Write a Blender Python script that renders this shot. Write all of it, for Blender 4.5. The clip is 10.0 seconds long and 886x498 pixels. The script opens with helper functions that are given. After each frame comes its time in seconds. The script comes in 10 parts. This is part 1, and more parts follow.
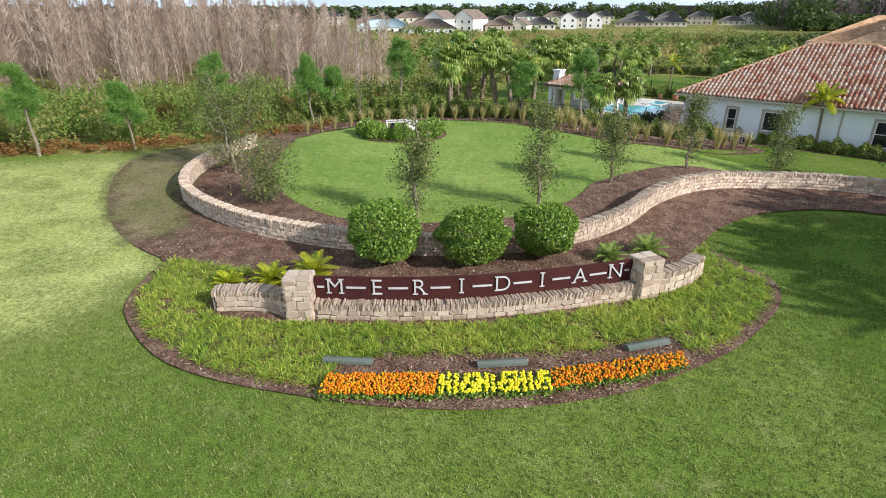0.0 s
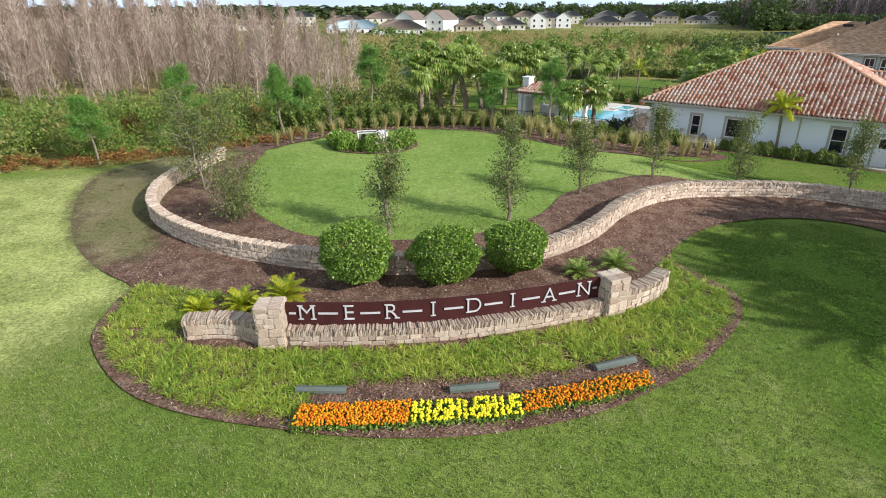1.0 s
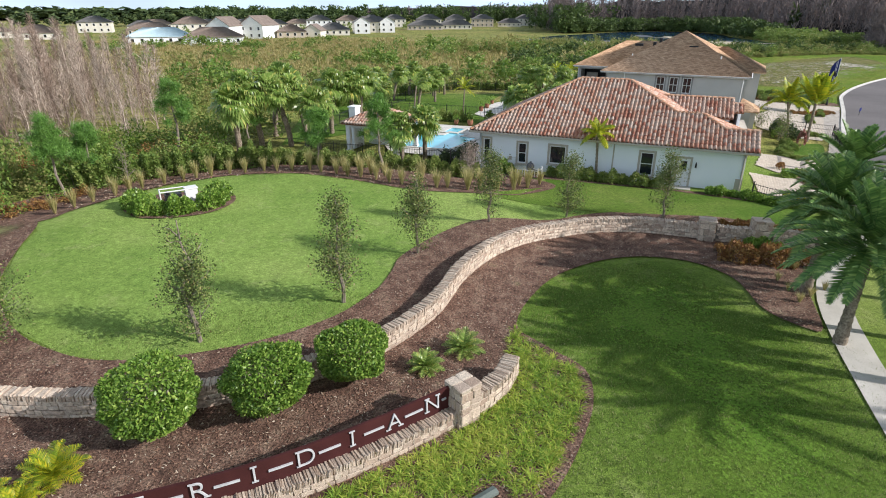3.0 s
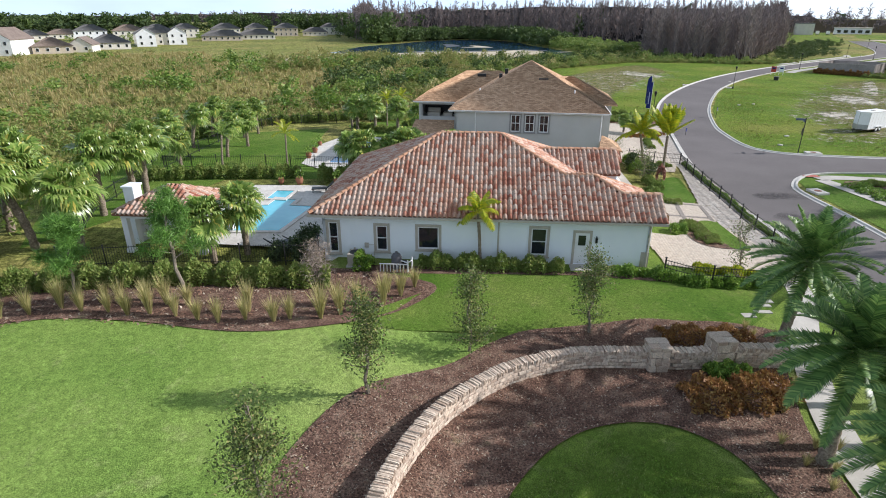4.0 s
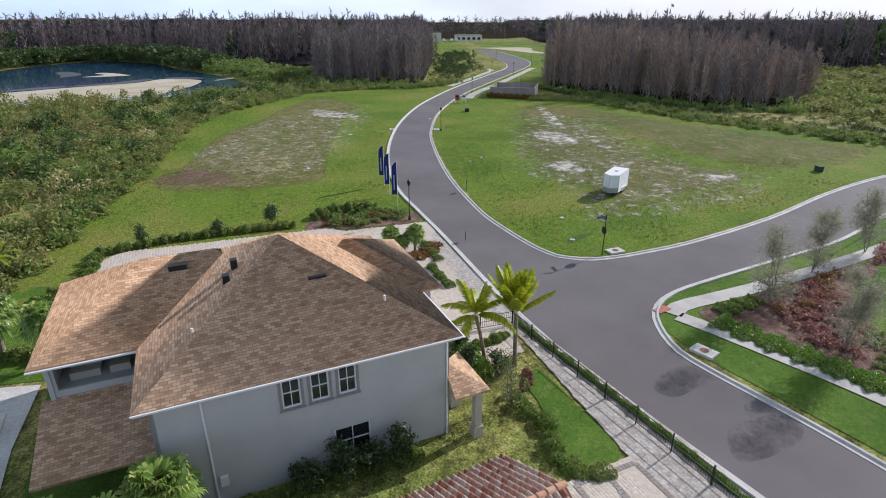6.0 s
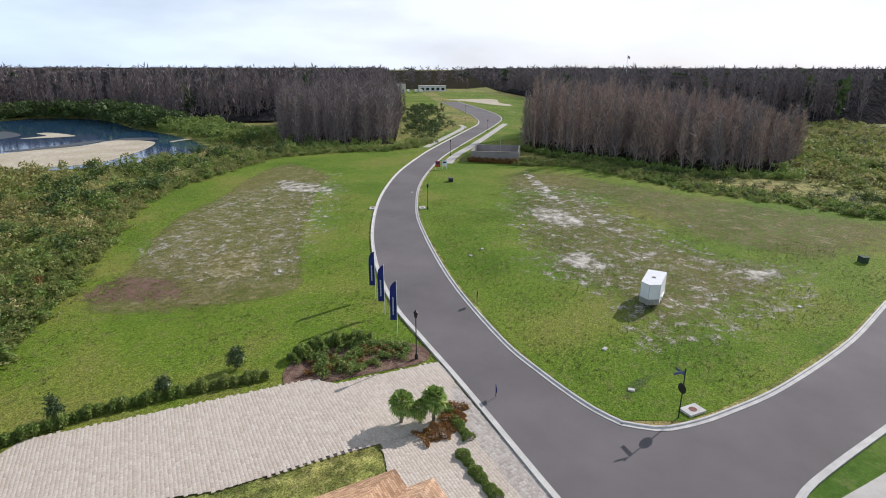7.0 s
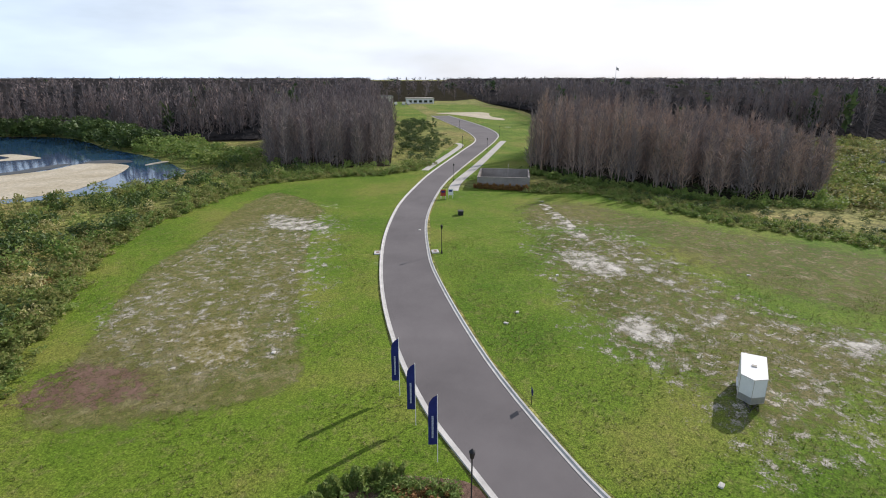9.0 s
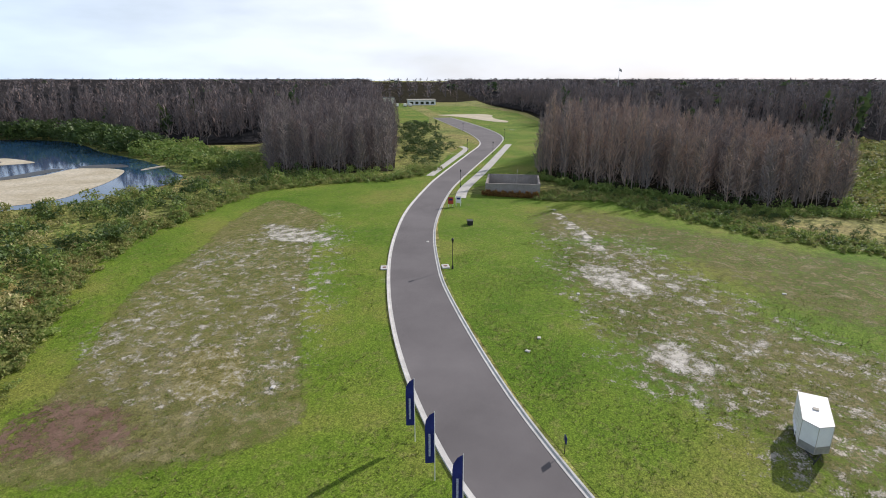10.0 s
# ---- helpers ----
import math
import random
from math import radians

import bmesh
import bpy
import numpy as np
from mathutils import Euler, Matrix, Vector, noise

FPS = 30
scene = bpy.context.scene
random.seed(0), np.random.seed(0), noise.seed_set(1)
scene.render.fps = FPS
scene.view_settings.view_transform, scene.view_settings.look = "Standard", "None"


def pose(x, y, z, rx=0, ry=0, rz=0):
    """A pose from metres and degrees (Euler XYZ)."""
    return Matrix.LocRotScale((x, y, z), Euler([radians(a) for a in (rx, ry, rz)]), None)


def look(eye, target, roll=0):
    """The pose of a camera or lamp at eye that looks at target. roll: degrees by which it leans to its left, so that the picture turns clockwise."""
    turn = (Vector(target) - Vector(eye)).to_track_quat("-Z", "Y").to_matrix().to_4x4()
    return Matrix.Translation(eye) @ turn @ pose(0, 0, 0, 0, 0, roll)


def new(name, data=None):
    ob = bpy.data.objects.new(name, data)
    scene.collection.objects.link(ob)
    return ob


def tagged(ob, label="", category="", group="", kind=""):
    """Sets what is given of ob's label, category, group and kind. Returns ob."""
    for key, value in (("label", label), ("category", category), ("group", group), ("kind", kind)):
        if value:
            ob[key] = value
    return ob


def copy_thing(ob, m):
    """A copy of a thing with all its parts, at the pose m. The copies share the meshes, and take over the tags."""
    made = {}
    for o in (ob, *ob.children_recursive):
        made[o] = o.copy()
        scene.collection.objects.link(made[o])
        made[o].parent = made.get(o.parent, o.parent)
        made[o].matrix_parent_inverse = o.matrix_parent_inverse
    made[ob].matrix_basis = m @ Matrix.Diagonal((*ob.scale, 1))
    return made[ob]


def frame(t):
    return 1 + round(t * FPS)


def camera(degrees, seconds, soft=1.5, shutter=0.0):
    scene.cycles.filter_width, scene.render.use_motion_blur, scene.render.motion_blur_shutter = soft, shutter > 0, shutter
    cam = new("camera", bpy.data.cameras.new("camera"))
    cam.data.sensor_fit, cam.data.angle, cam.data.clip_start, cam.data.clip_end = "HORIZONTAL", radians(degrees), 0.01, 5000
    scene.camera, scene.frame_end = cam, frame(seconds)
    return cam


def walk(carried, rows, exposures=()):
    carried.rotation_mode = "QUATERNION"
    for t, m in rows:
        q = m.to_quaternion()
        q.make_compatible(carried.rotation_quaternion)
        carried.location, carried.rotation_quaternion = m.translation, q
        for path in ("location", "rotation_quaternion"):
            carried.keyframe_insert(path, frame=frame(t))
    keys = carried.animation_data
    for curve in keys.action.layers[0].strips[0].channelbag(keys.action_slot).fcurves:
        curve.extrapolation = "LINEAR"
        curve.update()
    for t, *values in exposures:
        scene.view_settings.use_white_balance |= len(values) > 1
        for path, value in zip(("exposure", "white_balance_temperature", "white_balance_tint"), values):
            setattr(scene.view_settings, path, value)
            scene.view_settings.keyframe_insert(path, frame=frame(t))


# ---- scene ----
cam = camera(77.0, 10.0, 1.0)
PATH = [
    (0, (2.886, 1.691, 9.16), (2.811, 3.528, 8.373), 0.1),
    (0.5, (2.952, 1.782, 9.563), (2.916, 3.62, 8.774), 0.0),
    (1, (3.034, 1.838, 9.956), (3.047, 3.675, 9.166), 0.0),
    (1.5, (3.095, 1.836, 10.327), (3.175, 3.671, 9.534), -0.0),
    (2, (3.119, 1.758, 10.757), (3.277, 3.588, 9.964), -0.0),
    (2.2, (3.171, 1.751, 10.953), (3.372, 3.577, 10.163), -0.0),
    (3.3, (5.278, 8.866, 12.636), (5.982, 10.566, 11.852), 0.0),
    (3.5, (6.071, 11.405, 12.951), (6.888, 13.056, 12.173), 0.0),
    (4, (7.999, 18.466, 14.145), (9.073, 19.966, 13.373), 0.1),
    (4.5, (11.368, 25.275, 15.669), (12.701, 26.553, 14.9), 0.0),
    (5, (15.719, 31.767, 17.21), (17.256, 32.79, 16.441), -0.0),
    (5.5, (21.263, 38.055, 18.697), (22.932, 38.846, 17.931), -0.0),
    (6, (26.857, 43.147, 20.564), (28.584, 43.808, 19.801), -0.0),
    (6.2, (29.355, 45.263, 21.231), (31.099, 45.88, 20.469), 0.0),
    (7.3, (42.831, 55.052, 24.981), (44.664, 55.59, 24.389), 0.0),
    (7.5, (44.41, 56.204, 25.235), (46.246, 56.731, 24.643), 0.0),
    (8, (47.553, 58.489, 25.62), (49.393, 59.002, 25.028), -0.0),
    (8.5, (50.024, 60.245, 25.944), (51.865, 60.754, 25.352), 0.0),
    (9, (52.516, 62.031, 26.234), (54.359, 62.535, 25.643), -0.0),
    (9.5, (55.117, 63.606, 26.443), (56.96, 64.11, 25.853), -0.0),
    (10, (57.768, 65.126, 26.578), (59.612, 65.631, 25.99), -0.0),
]
EXPO = [(0.0, 0.0, 6450, 11), (2.0, 0.0, 6450, 11), (3.5, -0.02, 6250, 11), (4.5, -0.07, 6100, 14), (5.0, -0.17, 6000, 16), (6.0, -0.3, 6000, 15), (7.5, -0.27, 6300, 14), (10.0, -0.23, 6350, 14)]
walk(cam, [(t, look(eye, target, roll)) for t, eye, target, roll in PATH], EXPO)

# ---- world and sun ----
SUN_EL, SUN_AZ = 29.0, 122.0          # degrees; azimuth clockwise from +y
world = bpy.data.worlds.new("sky")
scene.world = world
world.use_nodes = True
wn, wl = world.node_tree.nodes, world.node_tree.links
wn.clear()
sky = wn.new("ShaderNodeTexSky")
sky.sky_type, sky.sun_disc = "NISHITA", False
sky.sun_elevation, sky.sun_rotation = radians(SUN_EL), radians(SUN_AZ)
sky.air_density, sky.dust_density, sky.ozone_density = 1.0, 0.6, 1.5
wtc = wn.new("ShaderNodeTexCoord")
wmap = wn.new("ShaderNodeMapping")
wmap.inputs["Scale"].default_value = (1.2, 1.2, 4.5)
wnoise = wn.new("ShaderNodeTexNoise")
wnoise.inputs["Scale"].default_value, wnoise.inputs["Detail"].default_value = 1.9, 6.0
wramp = wn.new("ShaderNodeValToRGB")
wramp.color_ramp.elements[0].position, wramp.color_ramp.elements[1].position = 0.30, 0.55
wramp.color_ramp.elements[0].color = (0.6, 0.6, 0.6, 1)
wmix = wn.new("ShaderNodeMix")
wmix.data_type = "RGBA"
wdot = wn.new("ShaderNodeVectorMath")
wdot.operation = "DOT_PRODUCT"
wdot.inputs[1].default_value = (0.742, -0.463, 0.485)
wsep = wn.new("ShaderNodeSeparateXYZ")
wlow = wn.new("ShaderNodeMapRange")
wlow.inputs["From Min"].default_value, wlow.inputs["From Max"].default_value = 0.22, 0.62
wlow.inputs["To Min"].default_value, wlow.inputs["To Max"].default_value = 1.0, 0.3
wmul = wn.new("ShaderNodeMath")
wmul.operation = "MULTIPLY"
wglow = wn.new("ShaderNodeValToRGB")
wglow.color_ramp.elements[0].position, wglow.color_ramp.elements[0].color = 0.0, (0.74, 0.90, 1.06, 1)
wglow.color_ramp.elements[1].position, wglow.color_ramp.elements[1].color = 0.75, (1.0, 1.0, 1.0, 1)
wboost = wn.new("ShaderNodeMix")
wboost.data_type, wboost.blend_type = "RGBA", "MULTIPLY"
wboost.inputs["Factor"].default_value = 1.0
wboost.inputs["B"].default_value = (20.0, 20.6, 21.2, 1)
wbg = wn.new("ShaderNodeBackground")
wbg.inputs["Strength"].default_value = 0.062
wout = wn.new("ShaderNodeOutputWorld")
wl.new(wtc.outputs["Generated"], wmap.inputs["Vector"])
wl.new(wmap.outputs["Vector"], wnoise.inputs["Vector"])
wl.new(wnoise.outputs["Fac"], wramp.inputs["Fac"])
wl.new(wtc.outputs["Generated"], wdot.inputs[0])
wl.new(wdot.outputs["Value"], wglow.inputs["Fac"])
wl.new(wglow.outputs["Color"], wboost.inputs["A"])
wl.new(wboost.outputs["Result"], wmix.inputs["B"])
wl.new(wtc.outputs["Generated"], wsep.inputs[0])
wl.new(wsep.outputs["Z"], wlow.inputs["Value"])
wl.new(wramp.outputs["Color"], wmul.inputs[0])
wl.new(wlow.outputs["Result"], wmul.inputs[1])
wl.new(wmul.outputs[0], wmix.inputs["Factor"])
wl.new(sky.outputs["Color"], wmix.inputs["A"])
wl.new(wmix.outputs["Result"], wbg.inputs["Color"])
wl.new(wbg.outputs["Background"], wout.inputs["Surface"])

sun_data = bpy.data.lights.new("sun", "SUN")
sun_data.energy, sun_data.angle, sun_data.color = 5.4, radians(0.6), (1.0, 0.955, 0.90)
sun = new("sun", sun_data)
az = radians(SUN_AZ)
sun_way = Vector((math.sin(az) * math.cos(radians(SUN_EL)), math.cos(az) * math.cos(radians(SUN_EL)), math.sin(radians(SUN_EL))))
sun.matrix_world = look(tuple(sun_way * 400), (0, 0, 0))


# ---- materials ----
def ramp_mix(nt, fac, stops):
    r = nt.nodes.new("ShaderNodeValToRGB")
    els = r.color_ramp.elements
    while len(els) < len(stops):
        els.new(0.5)
    for el, (p, c) in zip(els, stops):
        el.position, el.color = p, (*c, 1)
    nt.links.new(fac, r.inputs["Fac"])
    return r.outputs["Color"]


def noise_node(nt, vec, scale, detail=4.0, rough=0.55, stretch=None):
    n = nt.nodes.new("ShaderNodeTexNoise")
    n.inputs["Scale"].default_value, n.inputs["Detail"].default_value, n.inputs["Roughness"].default_value = scale, detail, rough
    if stretch:
        m = nt.nodes.new("ShaderNodeMapping")
        m.inputs["Scale"].default_value = stretch
        nt.links.new(vec, m.inputs["Vector"])
        vec = m.outputs["Vector"]
    nt.links.new(vec, n.inputs["Vector"])
    return n.outputs["Fac"]


def mix_col(nt, fac, a, b, how="MIX"):
    m = nt.nodes.new("ShaderNodeMix")
    m.data_type, m.blend_type = "RGBA", how
    for sock, val in (("Factor", fac), ("A", a), ("B", b)):
        if isinstance(val, (int, float)):
            m.inputs[sock].default_value = val
        elif isinstance(val, tuple):
            m.inputs[sock].default_value = (*val, 1)
        else:
            nt.links.new(val, m.inputs[sock])
    return m.outputs["Result"]


def maths(nt, op, a, b=0.0):
    m = nt.nodes.new("ShaderNodeMath")
    m.operation = op
    for k, val in enumerate((a, b)):
        if isinstance(val, (int, float)):
            m.inputs[k].default_value = val
        else:
            nt.links.new(val, m.inputs[k])
    return m.outputs[0]


def base_mat(name, rough=0.8, metal=0.0, spec=0.3):
    m = bpy.data.materials.new(name)
    m.use_nodes = True
    nt = m.node_tree
    b = nt.nodes["Principled BSDF"]
    b.inputs["Roughness"].default_value, b.inputs["Metallic"].default_value = rough, metal
    b.inputs["Specular IOR Level"].default_value = spec
    tc = nt.nodes.new("ShaderNodeTexCoord")
    return m, nt, b, tc.outputs["Object"]


def bump_to(nt, b, height, strength=0.4, dist=0.02):
    n = nt.nodes.new("ShaderNodeBump")
    n.inputs["Strength"].default_value, n.inputs["Distance"].default_value = strength, dist
    nt.links.new(height, n.inputs["Height"])
    nt.links.new(n.outputs["Normal"], b.inputs["Normal"])


def grainy(name, stops, scale, fine=40.0, fine_amt=0.35, rough=0.85, bump=0.3, dist=0.01, metal=0.0, spec=0.3, stretch=None):
    """Two scales of variation: broad stains by a ramp, and fine grain laid over them."""
    m, nt, b, vec = base_mat(name, rough, metal, spec)
    col = ramp_mix(nt, noise_node(nt, vec, scale, 5, 0.6, stretch), stops)
    g = noise_node(nt, vec, fine, 3, 0.7, stretch)
    shade = ramp_mix(nt, g, [(0.3, (max(0.05, 1 - fine_amt),) * 3), (0.7, (1 + fine_amt,) * 3)])
    col = mix_col(nt, 1.0, col, shade, "MULTIPLY")
    nt.links.new(col, b.inputs["Base Color"])
    bump_to(nt, b, g, bump, dist)
    return m


def rand_of(nt):
    """A value that varies from piece to piece, whether pieces are objects or islands of one mesh."""
    o, g = nt.nodes.new("ShaderNodeObjectInfo"), nt.nodes.new("ShaderNodeNewGeometry")
    return maths(nt, "FRACT", maths(nt, "ADD", o.outputs["Random"], g.outputs["Random Per Island"]))


def pieces(name, stops, rough=0.8, fine=25.0, fine_amt=0.3, bump=0.4, dist=0.01, broad=0.0, spec=0.3):
    m, nt, b, vec = base_mat(name, rough, 0.0, spec)
    r = rand_of(nt)
    if broad:
        r = maths(nt, "FRACT", maths(nt, "ADD", maths(nt, "MULTIPLY", r, 0.5), noise_node(nt, vec, broad, 4)))
    col = ramp_mix(nt, r, stops)
    g = noise_node(nt, vec, fine, 4, 0.65)
    col = mix_col(nt, 1.0, col, ramp_mix(nt, g, [(0.25, (1 - fine_amt,) * 3), (0.75, (1 + fine_amt,) * 3)]), "MULTIPLY")
    nt.links.new(col, b.inputs["Base Color"])
    bump_to(nt, b, g, bump, dist)
    return m


def weld(geo):
    """Joins corners that lie at one place."""
    v = np.concatenate(geo.v)
    _, first, back = np.unique(np.round(v, 4), axis=0, return_index=True, return_inverse=True)
    back = np.asarray(back).ravel()
    out = Geo()
    out.v, out.n = [v[first]], len(first)
    out.f = [back[f] for f in geo.f]
    return out


def leafy(name, stops, rough=0.5, glow=0.25, patchy=0.0):
    """Leaf colour varies by leaf; part of the light passes through."""
    m, nt, b, vec = base_mat(name, rough, 0.0, 0.35)
    r = rand_of(nt)
    if patchy:
        r = maths(nt, "ADD", maths(nt, "MULTIPLY", r, 0.45), maths(nt, "MULTIPLY", noise_node(nt, vec, patchy, 3), 0.65))
    col = ramp_mix(nt, r, stops)
    nt.links.new(col, b.inputs["Base Color"])
    t = nt.nodes.new("ShaderNodeBsdfTranslucent")
    nt.links.new(col, t.inputs["Color"])
    s = nt.nodes.new("ShaderNodeMixShader")
    s.inputs[0].default_value = glow
    nt.links.new(b.outputs[0], s.inputs[1])
    nt.links.new(t.outputs[0], s.inputs[2])
    nt.links.new(s.outputs[0], nt.nodes["Material Output"].inputs["Surface"])
    return m


def glass(name, tint, rough=0.05):
    m, nt, b, vec = base_mat(name, rough, 0.0, 0.8)
    b.inputs["Base Color"].default_value = (*tint, 1)
    return m


def lawn_mat(name, stops, dry, patch=0.12, sand=None, dry_from=0.52, grain=1.0, brown=None, punch=0.2):
    """Grass: broad drifts, straw-coloured patches, optional bare sand, and blades as fine grain at two scales."""
    m, nt, b, vec = base_mat(name, 0.95, 0.0, 0.1)
    col = ramp_mix(nt, noise_node(nt, vec, patch, 6, 0.62), stops)
    mid = noise_node(nt, vec, 0.9, 6, 0.72)
    col = mix_col(nt, ramp_mix(nt, mid, [(dry_from, (0, 0, 0)), (dry_from + 0.2, (0.7, 0.7, 0.7))]), col, dry)
    if brown:
        w = noise_node(nt, vec, 0.028, 6, 0.6)
        w2 = noise_node(nt, vec, 0.5, 6, 0.75)
        f = maths(nt, "MULTIPLY", ramp_mix(nt, w, [(0.44, (0, 0, 0)), (0.56, (1, 1, 1))]), ramp_mix(nt, w2, [(0.38, (0.1, 0.1, 0.1)), (0.6, (0.9, 0.9, 0.9))]))
        col = mix_col(nt, f, col, brown)
    if sand:
        s = noise_node(nt, vec, 0.045, 8, 0.66, (1.0, 1.25, 1.0))
        s2 = noise_node(nt, vec, 0.8, 7, 0.75)
        f = maths(nt, "MULTIPLY", ramp_mix(nt, s, [(sand[1], (0, 0, 0)), (sand[1] + 0.09, (1, 1, 1))]), ramp_mix(nt, s2, [(0.44, (0, 0, 0)), (0.58, (1, 1, 1))]))
        col = mix_col(nt, f, col, sand[0])
    tuft = noise_node(nt, vec, 3.2 * grain, 5, 0.7)
    col = mix_col(nt, 1.0, col, ramp_mix(nt, tuft, [(0.3, (1 - punch * 1.4,) * 3), (0.7, (1 + punch * 1.4,) * 3)]), "MULTIPLY")
    clump = noise_node(nt, vec, 1.1 * grain, 8, 0.85)
    col = mix_col(nt, 1.0, col, ramp_mix(nt, clump, [(0.34, (1 - punch * 0.9, 1 - punch * 0.75, 1 - punch * 0.9)), (0.66, (1 + punch * 0.9, 1 + punch * 0.75, 1 + punch * 0.9))]), "MULTIPLY")
    fine = noise_node(nt, vec, 24.0 * min(grain, 1.0), 4, 0.8)
    col = mix_col(nt, 1.0, col, ramp_mix(nt, fine, [(0.35, (0.30, 0.34, 0.26)), (0.64, (1.78, 1.72, 1.85))]), "MULTIPLY")
    nt.links.new(col, b.inputs["Base Color"])
    bump_to(nt, b, fine, 0.8, 0.04)
    return m


LAWN = lawn_mat("mown_lawn", [(0.3, (0.08, 0.15, 0.022)), (0.5, (0.14, 0.21, 0.036)), (0.68, (0.235, 0.285, 0.08))], (0.29, 0.30, 0.13), 0.07, None, 0.55, 1.6)
LAWN_RICH = lawn_mat("watered_lawn", [(0.3, (0.05, 0.115, 0.012)), (0.5, (0.09, 0.16, 0.022)), (0.68, (0.145, 0.20, 0.04))], (0.19, 0.205, 0.07), 0.12, None, 0.54, 1.6)
FIELD = lawn_mat("rough_field", [(0.34, (0.074, 0.142, 0.010)), (0.5, (0.118, 0.180, 0.018)), (0.64, (0.175, 0.19, 0.036))], (0.19, 0.165, 0.065), 0.05, ((0.5, 0.46, 0.40), 0.66), 0.52, 2.0, None, 0.5)
MARSH = lawn_mat("marsh_ground", [(0.3, (0.10, 0.14, 0.03)), (0.5, (0.19, 0.20, 0.05)), (0.62, (0.24, 0.21, 0.07)), (0.75, (0.28, 0.20, 0.09))], (0.23, 0.20, 0.08), 0.03, None, 0.5, 0.3, None, 0.5)
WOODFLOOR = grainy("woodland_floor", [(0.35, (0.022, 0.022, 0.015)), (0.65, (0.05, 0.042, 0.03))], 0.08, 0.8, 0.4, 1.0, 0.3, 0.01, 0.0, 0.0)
MULCH = grainy("bark_mulch", [(0.3, (0.085, 0.046, 0.034)), (0.5, (0.155, 0.090, 0.065)), (0.62, (0.23, 0.15, 0.11)), (0.72, (0.175, 0.135, 0.08))], 1.4, 13.0, 0.95, 0.95, 1.0, 0.06)
ASPHALT = grainy("asphalt", [(0.3, (0.122, 0.109, 0.108)), (0.7, (0.178, 0.160, 0.158))], 0.09, 50.0, 0.25, 0.88, 0.3, 0.005)
CONCRETE = grainy("concrete", [(0.3, (0.42, 0.39, 0.35)), (0.7, (0.58, 0.55, 0.5))], 0.6, 30.0, 0.12, 0.85, 0.2, 0.004)
KERB = grainy("kerb_concrete", [(0.3, (0.47, 0.45, 0.42)), (0.7, (0.64, 0.615, 0.575))], 0.8, 20.0, 0.22, 0.85, 0.3, 0.005)
STUCCO = grainy("white_stucco", [(0.3, (0.82, 0.86, 0.91)), (0.7, (0.87, 0.90, 0.93))], 0.5, 60.0, 0.04, 0.9, 0.3, 0.004)
STUCCO_G = grainy("grey_stucco", [(0.3, (0.46, 0.46, 0.455)), (0.7, (0.53, 0.53, 0.52))], 0.5, 60.0, 0.05, 0.9, 0.3, 0.004)
TRIM = grainy("tan_trim", [(0.3, (0.42, 0.38, 0.32)), (0.7, (0.5, 0.46, 0.4))], 1.0, 40.0, 0.08, 0.85)
WHITE = grainy("white_paint", [(0.3, (0.74, 0.74, 0.74)), (0.7, (0.82, 0.82, 0.82))], 1.5, 30.0, 0.04, 0.5, 0.05)
DARK = grainy("black_metal", [(0.3, (0.012, 0.012, 0.013)), (0.7, (0.03, 0.03, 0.032))], 3.0, 40.0, 0.2, 0.45, 0.05, 0.002)
PANE = glass("window_glass", (0.018, 0.022, 0.028))
STONE = pieces("field_stone", [(0.0, (0.36, 0.265, 0.205)), (0.25, (0.54, 0.43, 0.335)), (0.5, (0.62, 0.525, 0.425)), (0.75, (0.42, 0.33, 0.265)), (1.0, (0.67, 0.545, 0.43))], 0.9, 9.0, 0.45, 1.0, 0.03)
MORTAR = grainy("mortar", [(0.3, (0.2, 0.17, 0.14)), (0.7, (0.32, 0.28, 0.24))], 2.0, 30.0, 0.3)
TILE = pieces("clay_tile", [(0.0, (0.30, 0.115, 0.078)), (0.18, (0.38, 0.165, 0.11)), (0.36, (0.46, 0.24, 0.165)), (0.5, (0.52, 0.345, 0.26)), (0.64, (0.55, 0.435, 0.365)), (0.78, (0.48, 0.275, 0.195)), (0.9, (0.36, 0.145, 0.095)), (1.0, (0.50, 0.36, 0.285))], 0.8, 12.0, 0.4, 0.5, 0.01, 0.3)
RIDGE = pieces("ridge_tile", [(0.0, (0.46, 0.235, 0.14)), (0.5, (0.55, 0.31, 0.195)), (1.0, (0.52, 0.35, 0.25))], 0.8, 12.0, 0.2)
UNDER = grainy("roof_underlay", [(0.3, (0.18, 0.08, 0.05)), (0.7, (0.25, 0.12, 0.08))], 1.0)


